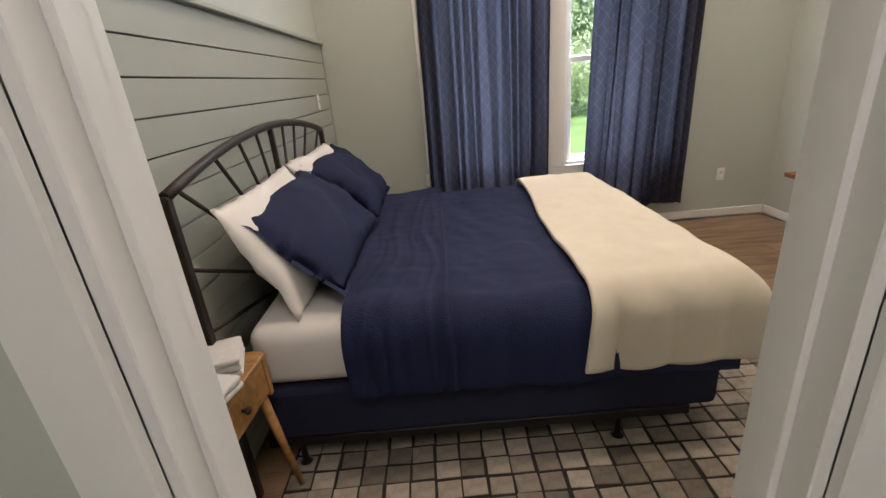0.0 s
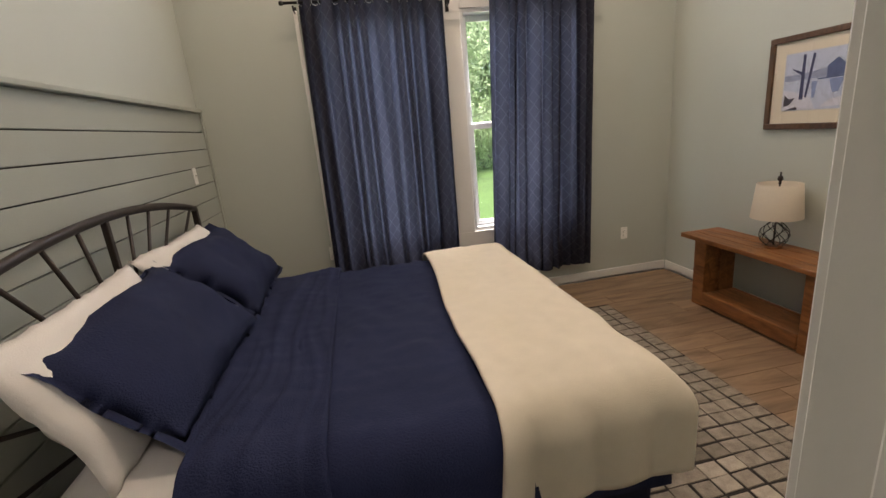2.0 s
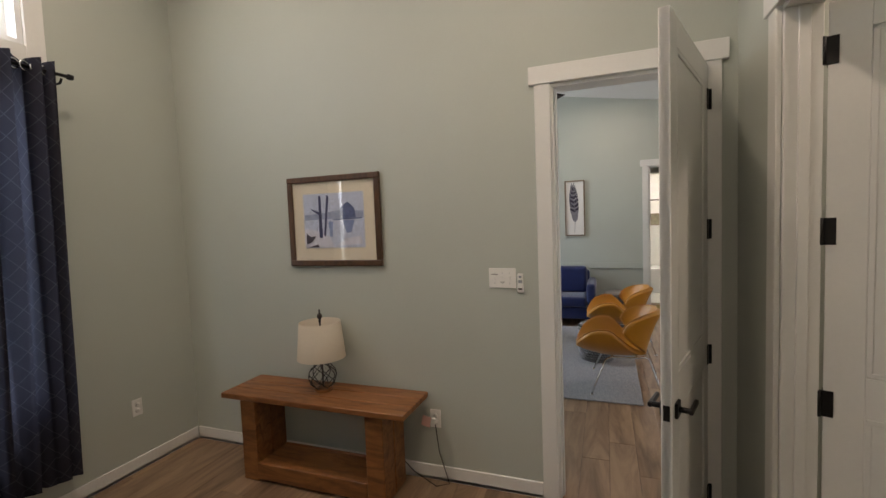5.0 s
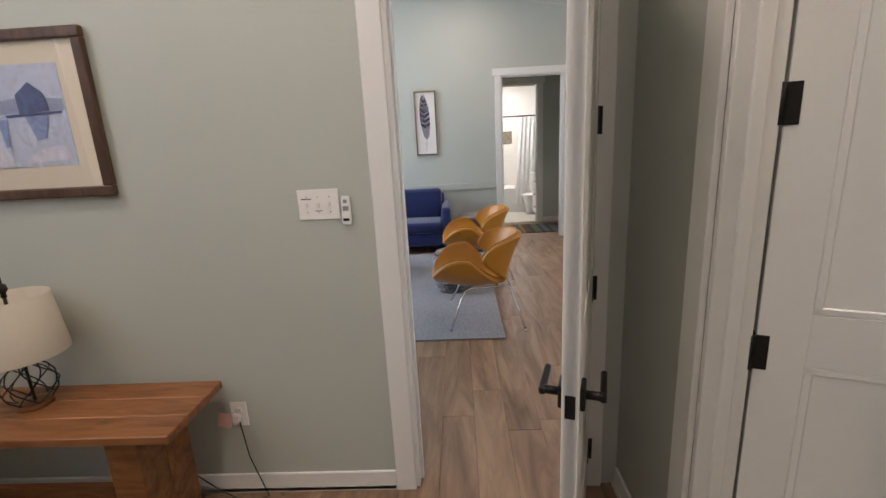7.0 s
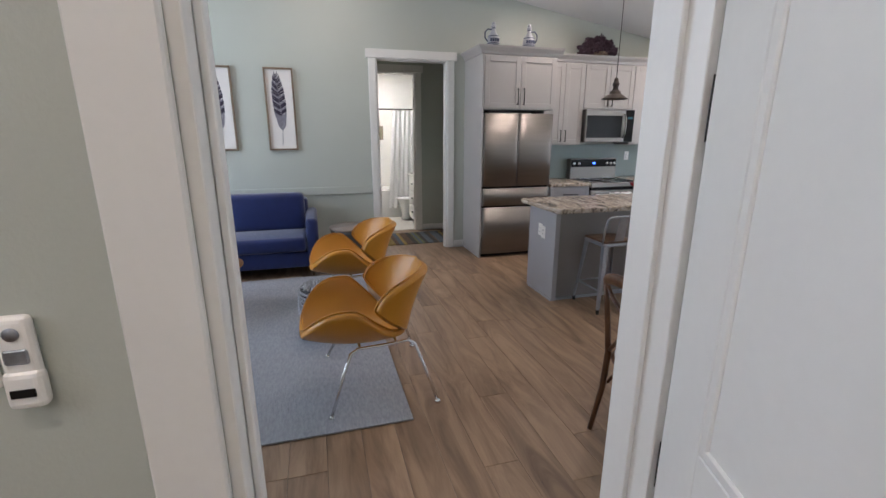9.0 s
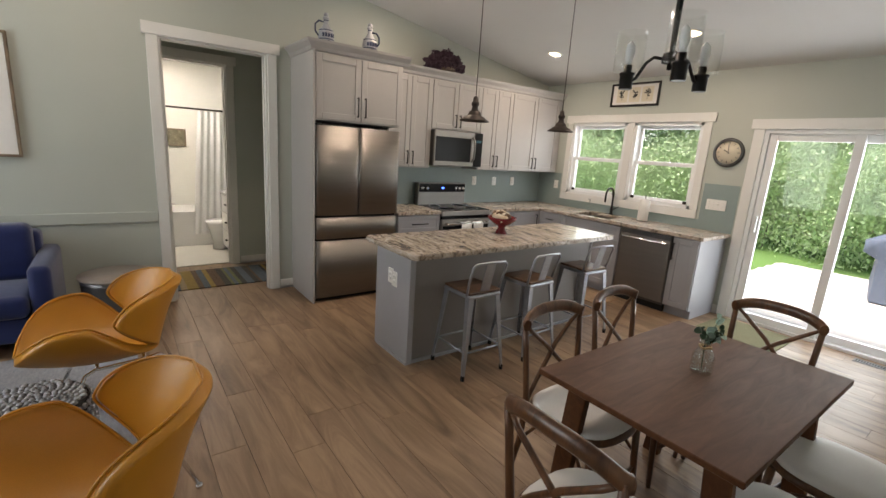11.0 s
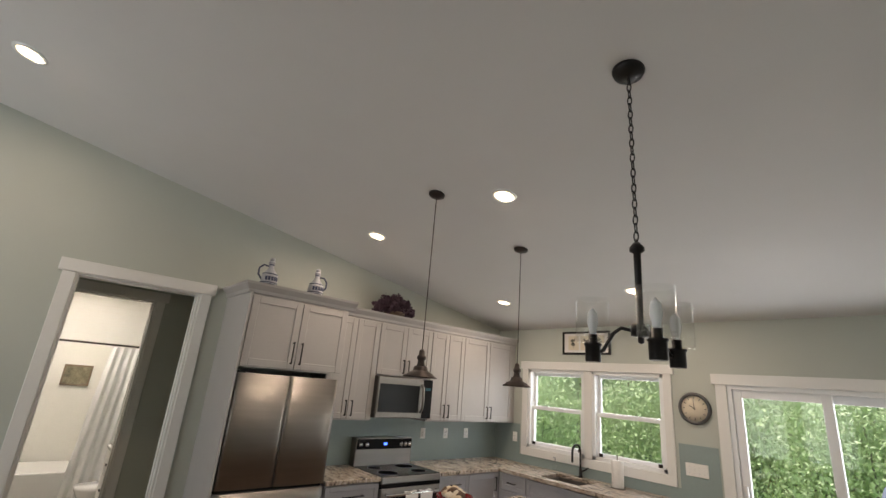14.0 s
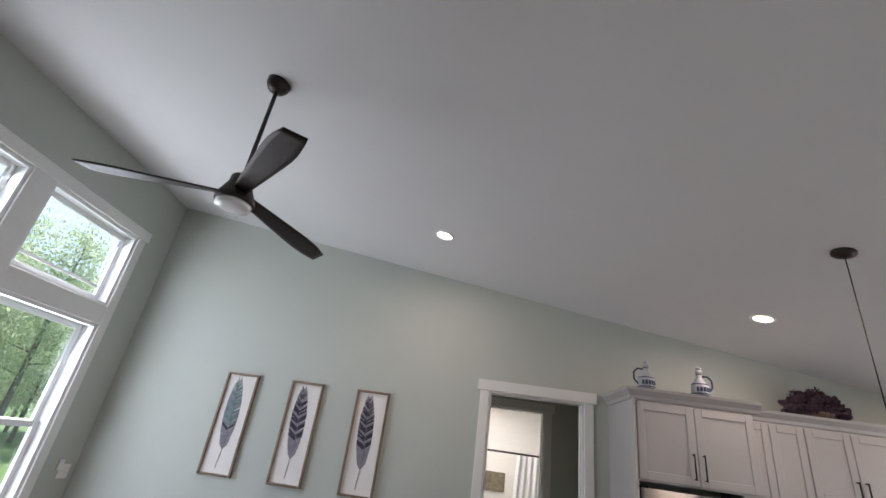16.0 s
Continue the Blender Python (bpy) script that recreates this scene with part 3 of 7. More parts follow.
# ---- doors ----
def door_leaf(name, w, h, m, flip, label):
    """Two-panel white door; local x runs from the hinge to the latch, y is its thickness."""
    t = thing(name, label, "door", m)
    t["kind"] = "structure"
    bm = B(0, w, 0.005, 0.035, 0.012, h)
    st = 0.115
    for a, b, c, d in ((0, st, 0.012, h), (w - st, w, 0.012, h), (st, w - st, 0.012, 0.25), (st, w - st, h - st, h), (st, w - st, 0.92, 1.07)):
        box(bm, a, b, 0, 0.04, c, d, bev=0.002)
    part("door_slab", bm, TRIM, t)
    for c, d in ((0.25, 0.92), (1.07, h - st)):
        for yy in (0.0, 0.04):
            g = 0.008
            bm = bmesh.new()
            s = -1 if yy == 0 else 1
            for a, b, e, f in ((st, st + 0.02, c, d), (w - st - 0.02, w - st, c, d), (st, w - st, c, c + 0.02), (st, w - st, d - 0.02, d)):
                box(bm, a, b, min(yy, yy - s * g), max(yy, yy - s * g), e, f, bev=0.003)
            part("panel_moulding", bm, TRIM, t)
    for z in (0.20, 0.95, 1.60, 2.25):
        bm = B(-0.012, 0.03, -0.004, 0.001, z - 0.05, z + 0.05, bev=0.001) if flip else B(-0.012, 0.03, 0.039, 0.044, z - 0.05, z + 0.05, bev=0.001)
        yy = -0.008 if flip else 0.048
        tube(bm, [(-0.012, yy, z - 0.05), (-0.012, yy, z + 0.05)], 0.008, 8)
        box(bm, -0.004, -0.001, 0.0, 0.04, z - 0.05, z + 0.05)
        part("hinge", bm, BLACK, t, "black butt hinge")
    for s in (-1, 1):
        y0 = 0.04 if s > 0 else 0.0
        bm = B(w - 0.095, w - 0.035, min(y0, y0 + s * 0.012), max(y0, y0 + s * 0.012), 0.91, 0.97, bev=0.003)
        tube(bm, [(w - 0.065, y0 + s * 0.01, 0.94), (w - 0.065, y0 + s * 0.055, 0.94)], 0.011, 10)
        box(bm, w - 0.18, w - 0.05, y0 + s * 0.052 - 0.008, y0 + s * 0.052 + 0.008, 0.93, 0.95, bev=0.004)
        part("lever_handle", bm, BLACK, t, "matte black lever handle")
    part("latch_plate", B(w - 0.001, w + 0.002, 0.008, 0.032, 0.91, 0.97), BLACK, t)
    return t


door_leaf("door_bedroom", 0.84, 2.42, pose(4.60, 2.235, 0, 0, 0, 161.5), False, "white two-panel door standing open into bedroom")
door_leaf("door_closet", 0.77, 2.42, pose(4.02, 1.925, 0, 0, 0, 248), True, "white two-panel door standing open into closet")
door_leaf("door_bathroom", 0.73, 2.42, pose(11.19, 2.02, 0, 0, 0, 8), True, "white door standing open into bathroom")


# ---- recessed ceiling lamps ----
TILT = Matrix.Rotation(math.atan(0.16), 4, "X")


def can_light(x, y, watts, colour=WARM):
    z = ceil_z(y)
    t = thing("recessed_light", "round white recessed ceiling lamp, switched on", "ceiling light", Matrix.Translation((x, y, z)) @ TILT, "recessed ceiling lamps")
    part("trim_ring", lathe(bmesh.new(), [(0.068, -0.002), (0.07, -0.008), (0.09, -0.006), (0.092, 0.0)], n=28, cap=False), VINYL, t)
    part("lens", lathe(bmesh.new(), [(0.0001, -0.003), (0.069, -0.003), (0.069, 0.0)], n=28), CANGLOW, t, "glowing frosted lens")
    lamp = new("recessed_lamp", bpy.data.lights.new("recessed_lamp", "AREA"))
    lamp.data.shape, lamp.data.size, lamp.data.energy, lamp.data.color = "DISK", 0.13, watts, colour
    lamp.matrix_world = look((x, y, z - 0.012), (x, y, 0))


for x, y in ((8.82, -0.06), (7.23, -0.09), (8.84, -1.98), (7.23, -2.02), (8.79, 2.61)):
    can_light(x, y, 5)
for x, y in ((1.5, 3.1), (3.5, 3.1), (1.5, 4.9), (3.5, 4.9)):
    can_light(x, y, 6.5)
# Added unseen lamp: stands in for light, partly daylight, from the first bathroom.
can_light(1.6, 0.9, 8, (1, 0.93, 0.88))
# Added unseen lamp that brightens the closet.
can_light(3.7, 1.2, 7)
bath = new("bathroom_lamp", bpy.data.lights.new("bathroom_lamp", "AREA"))
bath.data.shape, bath.data.size, bath.data.energy, bath.data.color = "DISK", 0.4, 12, (1, 0.95, 0.86)
bath.matrix_world = look((12.0, 1.75, 2.69), (12.0, 1.75, 0))
structure("bathroom_dome_lamp", lathe(bmesh.new(), [(0.001, 2.66), (0.12, 2.67), (0.16, 2.70), (0.16, 2.72)], (12.35, 1.75, 0)), CANGLOW, "round flush bathroom ceiling lamp, lit", "ceiling light")


# ---- bedroom ----
def shiplap(name, x0, x1, y0, y1, z0, zs, material, face, label, cap=True):
    """Horizontal boards with open joints on a wall that runs along y."""
    bm = B(x0, x0 + 0.004, y0, y1, z0, zs[-1]) if face > 0 else B(x1 - 0.004, x1, y0, y1, z0, zs[-1])
    w = structure(name, bm, DARK, label, "shiplap panel")
    for a, b in zip(zs, zs[1:]):
        part("board", B(x0 + 0.003, x1, y0, y1, a + 0.003, b - 0.003, bev=0.002), material, w)
    if cap:
        part("cap_board", B(x0 - 0.002, x1 + 0.03, y0, y1 + 0.0, zs[-1], zs[-1] + 0.025, bev=0.004), material, w)
    return w


ZS = [0.12 + 0.1275 * i for i in range(14)] + [1.925]
shiplap("wall_panel_shiplap", WEST, WEST + 0.02, 2.07, FRONT - 0.03, 0.1, ZS, SHIP, 1, "grey-green horizontal shiplap boards behind bed")
structure("trim_shiplap_edge", B(WEST, WEST + 0.03, FRONT - 0.03, FRONT - 0.001, 0.0, ZS[-1], bev=0.003), SHIP, "grey-green edge board of shiplap panel", "trim")


def wobble(p, amp, freq, seed=0.0):
    return amp * noise.noise(Vector(p) * freq + Vector((seed, seed * 0.7, 3.1)))


# metal bed with sunburst headboard
bed = thing("bed", "dark brown iron bed with sunburst headboard", "bed")
YA, YB, YM, HX = 2.93, 5.02, 3.975, 0.50
arch = lambda y: 1.285 + 0.125 * (1 - ((y - YM) / (YM - YA)) ** 2)
for y in (YA, YB):
    part("headboard_post", B(HX - 0.017, HX + 0.017, y - 0.017, y + 0.017, 0, 1.29, bev=0.004), IRON, bed)
part("headboard_arch", tube(bmesh.new(), [(HX, YA + (YB - YA) * i / 24, arch(YA + (YB - YA) * i / 24)) for i in range(25)], 0.02, 8), IRON, bed)
part("headboard_bottom_rail", B(HX - 0.013, HX + 0.013, YA, YB, 0.50, 0.53, bev=0.003), IRON, bed)
part("headboard_centre_post", B(HX - 0.013, HX + 0.013, YM - 0.013, YM + 0.013, 0.5, arch(YM), bev=0.003), IRON, bed)
for k in range(1, 14):
    if k == 7:
        continue
    a = math.pi * k / 14
    d = Vector((0, math.cos(a), math.sin(a) * 0.95))
    p, s = Vector((HX, YM, 0.56)), 0.0
    while YA < p.y + d.y * s < YB and p.z + d.z * s < arch(p.y + d.y * s):
        s += 0.005
    part("headboard_spoke", tube(bmesh.new(), [p + d * 0.02, p + d * s], 0.0085, 6), IRON, bed)
for x in (0.66, 2.06):
    for y in (3.09, 4.9):
        part("leg", lathe(bmesh.new(), [(0.028, 0), (0.03, 0.012), (0.014, 0.03), (0.013, 0.1), (0.022, 0.13), (0.022, 0.165)], (x, y, 0.0), 12), BLACK, bed)
part("side_rail", B(0.52, 2.36, 3.07, 3.10, 0.115, 0.16, bev=0.003), BLACK, bed)
part("side_rail", B(0.52, 2.36, 4.9, 4.93, 0.115, 0.16, bev=0.003), BLACK, bed)

tagged(part("box_spring", B(0.54, 2.47, 3.06, 4.97, 0.16, 0.42, bev=0.03, seg=3), BOXSPR), "navy fabric-wrapped box spring on bed frame", "box spring")
tagged(part("mattress", B(0.54, 2.46, 3.07, 4.96, 0.42, 0.70, bev=0.07, seg=4), SHEET), "white fitted-sheet mattress on box spring", "mattress")
for p in bpy.data.objects["mattress"].data.polygons:
    p.use_smooth = True


def over(s, a, b, top, r, drop):
    """A path over a bed from one hanging edge to the other: s in 0..1 gives the place across and the fall below the top."""
    arc = math.pi * r / 2
    flat = b - a - 2 * r
    total = 2 * (drop + arc) + flat
    d = s * total
    if d < drop:
        return a, r + drop - d
    d -= drop
    if d < arc:
        t = d / r
        return a + r - r * math.cos(t), r - r * math.sin(t)
    d -= arc
    if d < flat:
        return a + r + d, 0.0
    d -= flat
    if d < arc:
        t = d / r
        return b - r + r * math.sin(t), r - r * math.cos(t)
    return b, r + d - arc


def cover(x0, x1, top, ya, yb, drop, amp, seed, nu=110, nv=40, slant=0.0):
    def f(u, v):
        y, dz = over(u, ya, yb, top, 0.10, drop)
        x = x0 + slant * (y - ya) / (yb - ya) + (x1 - x0 - slant * (y - ya) / (yb - ya)) * v
        crease = 1 - abs(noise.noise(Vector((x * 11 + 1.4 * noise.noise(Vector((x * 2, y * 1.5, seed))), y * 1.1, seed + 2))))
        w = 0.011 * crease ** 6 + wobble((x * 2.2, y * 0.8, dz), amp, 2.4, seed) + wobble((x * 7, y * 1.2, dz * 1.4), amp * 0.55, 2.0, seed + 5) + wobble((x * 5 + y * 3, y * 9, dz), amp * 0.3, 1.7, seed + 9)
        hang = min(1, dz / 0.12)
        return (x + 0.25 * w, y - (1 if y < 4 else -1) * (0.012 * hang + hang * abs(w) * 1.6), top - dz + w * (1 - hang) + 0.008 * math.sin(x * 9 + seed) * hang)

    return sheet(bmesh.new(), f, nu, nv, 0.012)


tagged(part("duvet", cover(1.2, 2.50, 0.735, 3.04, 4.99, 0.25, 0.016, 1.0, slant=0.0), NAVY), "navy blue cotton duvet spread over bed", "duvet")
tagged(part("duvet_fold", cover(0.945, 1.366, 0.755, 3.03, 5.0, 0.25, 0.017, 7.0, 130, 46, slant=-0.04), NAVY), "navy duvet edge folded back towards pillows", "duvet")


def throw():
    def f(u, v):
        y, du = over(u, 3.02, 5.01, 0.78, 0.11, 0.24)
        x0 = 1.875 + 0.10 * u + 0.012 * math.sin(u * 11)
        d = v * 0.94
        flat = 2.46 - x0
        if d < flat:
            x, dv = x0 + d, 0.0
        elif d < flat + 0.157:
            t = (d - flat) / 0.1
            x, dv = 2.46 + 0.1 * math.sin(t), 0.1 - 0.1 * math.cos(t)
        else:
            x, dv = 2.56, 0.1 + d - flat - 0.157
        dz = (du ** 4 + dv ** 4) ** 0.25 if du + dv > 0 else 0.0
        dz = min(dz, 0.44)
        w = wobble((x * 1.5, y * 1.5, dz * 2), 0.014, 2.6, 11) + wobble((x * 5, y * 3, dz), 0.006, 2.5, 3)
        hang = min(1, dz / 0.12)
        fold = 0.024 * hang * math.sin(x * 15 + y * 14) * (0.4 + 0.6 * abs(math.sin(x * 4 + y * 3)))
        return (x + fold * (dv > 0) + (0.02 * hang if dv > 0 else 0), y + (-1 if y < 4 else 1) * abs(fold) * (du > 0), 0.785 - dz + w * (1 - hang))

    return sheet(bmesh.new(), f, 120, 60, 0.016)


tagged(part("throw_blanket", throw(), CREAM), "cream fleece throw blanket laid across bed foot", "throw blanket")


def pillow(name, w, h, t, m, material, label, flange=0.0, seed=0.0):
    bm = bmesh.new()
    n = 26

    def side(s):
        def f(u, v):
            a, b = 2 * u - 1, 2 * v - 1
            k = 1 + flange
            aa, bb = min(1, abs(a) * k), min(1, abs(b) * k)
            puff = (1 - aa ** 2.6) ** 0.55 * (1 - bb ** 2.6) ** 0.55 if aa < 1 and bb < 1 else 0.0
            pin = 1 - 0.07 * (1 - abs(a) ** 2) * abs(b) ** 3
            pin2 = 1 - 0.05 * (1 - abs(b) ** 2) * abs(a) ** 3
            wv = wobble((a, b, s), 0.02, 2.2, seed) + wobble((a * 3, b * 3, s), 0.008, 2.0, seed)
            e = 0.0015 if puff == 0 else 0.0
            return (a * w / 2 * pin2, b * h / 2 * pin + (wobble((a * 4, b, 0), 0.012, 2, seed) if abs(b) > 0.9 else 0), s * (t / 2 * puff + e) + wobble((a, b, 0), 0.03, 1.4, seed) + (wv if puff > 0.05 else 0))
        return f

    sheet(bm, side(1), n, n)
    sheet(bm, lambda u, v: side(-1)(1 - u, v), n, n)
    bmesh.ops.remove_doubles(bm, verts=bm.verts, dist=0.0034)
    ob = part(name, bm, material)
    ob.matrix_basis = m
    return tagged(ob, label, "pillow", "pillows on the bed")


def lean(x, y, z, tilt, turn=0.0):
    """Local x along the bed's width, local y up the slope, facing the foot."""
    return Matrix.Translation((x, y, z)) @ Matrix.Rotation(radians(90 + turn), 4, "Z") @ Matrix.Rotation(radians(tilt), 4, "X")


pillow("pillow", 0.93, 0.54, 0.15, lean(0.635, 3.58, 0.945, 64, 2), SHEET, "plump white cotton pillow against headboard", 0, 1)
pillow("pillow", 0.88, 0.54, 0.15, lean(0.635, 4.50, 0.955, 64, -2), SHEET, "plump white cotton pillow against headboard", 0, 2)
pillow("pillow_sham", 1.04, 0.57, 0.20, lean(0.755, 3.69, 0.955, 42, -2), NAVY, "navy pillow in flanged sham leaning on white pillow", 0.09, 3)
pillow("pillow_sham", 0.98, 0.58, 0.20, lean(0.76, 4.64, 0.965, 43, 2), NAVY, "navy pillow in flanged sham leaning on white pillow", 0.09, 4)

# nightstand with towels
ns = thing("nightstand", "honey-coloured wooden nightstand with one drawer", "nightstand", pose(0.50, 2.76, 0, 0, 0, -4))
bm = B(-0.06, 0.15, -0.21, -0.19, 0.50, 0.66)
box(bm, -0.06, 0.15, 0.19, 0.21, 0.50, 0.66)
box(bm, -0.06, 0.13, -0.19, 0.19, 0.50, 0.515)
box(bm, -0.06, -0.045, -0.19, 0.19, 0.515, 0.66)
part("body", bm, NIGHT, ns)
part("top", B(-0.06, 0.155, -0.215, 0.215, 0.66, 0.68, bev=0.004), NIGHT, ns)
dr = part("drawer", B(0.132, 0.148, -0.185, 0.185, 0.518, 0.657, bev=0.003), NIGHT, ns)
part("knob", lathe(bmesh.new(), [(0.006, 0), (0.006, 0.012), (0.015, 0.018), (0.013, 0.028), (0.001, 0.03)], (0.148, 0, 0.59), 12, Matrix.Rotation(radians(90), 4, "Y")), IRON, dr, "small dark round knob")
for sx in (-1, 1):
    for sy in (-1, 1):
        part("leg", tube(bmesh.new(), [(0.045 + sx * 0.075, sy * 0.17, 0.50), (0.055 + sx * 0.105, sy * 0.22, 0.0)], [0.02, 0.012], 10), NIGHT, ns)


def towel(m, w, d, n, h):
    t = thing("folded_towel", "folded white terry towel on nightstand", "towel", m, "towels on the nightstand")
    for i in range(n):
        ob = part("fold", B(-w / 2 + 0.003 * i, w / 2, -d / 2, d / 2 - 0.004 * i, i * h, (i + 1) * h - 0.001, bev=h * 0.42, seg=3), TOWEL, t)
        for p in ob.data.polygons:
            p.use_smooth = True


towel(pose(0.555, 2.67, 0.68, 0, 0, -14), 0.19, 0.24, 2, 0.024)
towel(pose(0.54, 2.87, 0.68, 0, 0, 20), 0.17, 0.18, 3, 0.024)
washcloth = tagged(part("washcloth", B(-0.05, 0.05, -0.03, 0.03, 0, 0.02, bev=0.008, seg=2), mat("pale_aqua_cloth", (0.45, 0.6, 0.62), 0.95, scale=60, vary=0.15, bump=0.5)), "small pale aqua washcloth lying on towels", "washcloth")
washcloth.matrix_basis = pose(0.56, 2.62, 0.729, 0, 0, 20)

# curtains and rod
rod = thing("curtain_rod", "black metal curtain rod with round finials", "curtain rod")
RY, RZ = 5.715, 2.645
part("rod", tube(bmesh.new(), [(1.20, RY, RZ), (3.80, RY, RZ)], 0.0105, 10), BLACK, rod)
for x in (1.19, 3.81):
    part("finial", lathe(bmesh.new(), [(0.001, -0.02), (0.016, -0.014), (0.018, 0), (0.016, 0.014), (0.001, 0.02)], (x, RY, RZ), 12, Matrix.Rotation(radians(90), 4, "Y")), BLACK, rod)
for x in (1.27, 2.475, 3.765):
    bm = tube(bmesh.new(), [(x, RY, RZ - 0.02), (x, RY + 0.02, RZ - 0.045), (x, FRONT - 0.02, RZ - 0.045)], 0.007, 8)
    box(bm, x - 0.014, x + 0.014, FRONT - (0.03 if x == 2.475 else 0.006), FRONT - 0.001 if x != 2.475 else FRONT - 0.022, RZ - 0.09, RZ + 0.0)
    part("bracket", bm, BLACK, rod)


def trellis(m):
    """A fine woven lattice of diagonal lines in the curtain cloth."""
    nt = m.node_tree
    b = nt.nodes["Principled BSDF"]
    tc, sep = nt.nodes.new("ShaderNodeTexCoord"), nt.nodes.new("ShaderNodeSeparateXYZ")
    nt.links.new(tc.outputs["Object"], sep.inputs[0])
    old = b.inputs["Base Color"].links[0].from_socket

    def op(kind, a, c):
        n = nt.nodes.new("ShaderNodeMath")
        n.operation = kind
        for i, v in enumerate((a, c)):
            if isinstance(v, float):
                n.inputs[i].default_value = v
            elif v is not None:
                nt.links.new(v, n.inputs[i])
        return n.outputs[0]

    x, z = op("MULTIPLY", sep.outputs[0], 13.0), op("MULTIPLY", sep.outputs[2], 8.5)
    lines = []
    for k in ("ADD", "SUBTRACT"):
        lines.append(op("LESS_THAN", op("FRACT", op(k, x, z), None), 0.06))
    mask = op("MULTIPLY", op("MAXIMUM", *lines), 0.3)
    mixn = nt.nodes.new("ShaderNodeMix")
    mixn.data_type = "RGBA"
    nt.links.new(mask, mixn.inputs[0])
    nt.links.new(old, mixn.inputs[6])
    mixn.inputs[7].default_value = (0.16, 0.16, 0.19, 1)
    nt.links.new(mixn.outputs[2], b.inputs["Base Color"])


trellis(CURTAIN)


def curtain(x0, x1, x2, x3, zb, folds, seed):
    """x0..x1 at the top, x2..x3 at the hem."""
    t = thing("curtain", "navy blue grommet curtain with faint trellis pattern", "curtain", None, "bedroom curtains")

    def f(u, v):
        ph = u + 0.03 * math.sin(u * 17 + seed) * (1 - 0.3 * v) + 0.022 * v * math.sin(u * 43 + 2 * seed)
        deep = 0.044 + 0.018 * math.sin(u * 9 + seed) * v
        y = RY - deep * math.cos(ph * folds * 2 * math.pi) + 0.02 * v * math.sin(u * 31 + seed) + wobble((u * 4, v * 2, seed), 0.012, 1.5) * v
        x = (x0 + (x1 - x0) * u) * (1 - v) + (x2 + (x3 - x2) * u) * v + 0.012 * math.sin(ph * folds * 4 * math.pi + seed)
        z = 2.705 + (zb - 2.705) * v - 0.012 * (1 - v) ** 6 * (1 - math.cos(ph * folds * 2 * math.pi)) + 0.012 * v ** 8 * math.sin(u * 40 + seed)
        return (x, y, z)

    part("cloth", sheet(bmesh.new(), f, folds * 12, 26), CURTAIN, t)
    for k in range(folds * 2):
        u = (k + 0.5) / (folds * 2)
        p = [(x0 + (x1 - x0) * u + 0.004 * math.cos(a), RY + 0.026 * math.cos(a) * 0.3, RZ + 0.026 * math.sin(a)) for a in [2 * math.pi * i / 14 for i in range(14)]]
        part("grommet", tube(bmesh.new(), [(q[0] + 0.022 * math.cos(2 * math.pi * i / 14), q[1], q[2]) for i, q in enumerate(p)], 0.006, 6, True), CHROME, t, "silver grommet ring")


curtain(1.31, 2.42, 1.27, 2.39, 0.24, 11, 0.4)
curtain(2.82, 3.71, 2.69, 3.68, 0.24, 9, 2.1)
# flat cable cover and plug beside the window
cc = thing("cable_cover", "white plastic cable duct running down wall", "cable duct")
part("duct", B(1.255, 1.285, FRONT - 0.016, FRONT - 0.001, 0.72, 2.62, bev=0.003), PLATE, cc)
part("junction", B(1.235, 1.30, FRONT - 0.05, FRONT - 0.001, 0.60, 0.72, bev=0.006), PLATE, cc)


def plate_geo(w, h, kind):
    """Wall plate in the local x-z plane facing -y."""
    out = [("plate", B(-w / 2, w / 2, -0.006, 0, -h / 2, h / 2, bev=0.003, seg=2), PLATE)]
    if kind == "outlet":
        for z in (-0.02, 0.02):
            out.append(("socket", lathe(bmesh.new(), [(0.017, 0), (0.017, 0.002), (0.001, 0.002)], (0, -0.006, z), 16, Matrix.Rotation(radians(90), 4, "X")), PLATE))
            for x in (-0.006, 0.006):
                out.append(("slot", B(x - 0.001, x + 0.001, -0.0086, -0.008, z - 0.004, z + 0.006), DARK))
    else:
        n = int(kind)
        for i in range(n):
            x = (i - (n - 1) / 2) * 0.046
            bm = B(x - 0.006, x + 0.006, -0.012, -0.006, -0.012, 0.012, bev=0.002)
            box(bm, x - 0.004, x + 0.004, -0.02, -0.01, 0.0, 0.01, bev=0.002)
            out.append(("toggle", bm, PLATE))
            for z in (-0.03, 0.03):
                out.append(("screw", lathe(bmesh.new(), [(0.003, 0), (0.001, 0.001)], (x, -0.006, z), 8, Matrix.Rotation(radians(90), 4, "X")), GALV))
    return out


def wall_plate(x, y, z, turn, kind="outlet", label="white duplex outlet on wall", w=0.075, h=0.12):
    t = thing("wall_outlet" if kind == "outlet" else "light_switch", label, "outlet" if kind == "outlet" else "light switch", pose(x, y, z, 0, 0, turn))
    for n, bm, m in plate_geo(w, h, kind):
        part(n, bm, m, t)
    return t


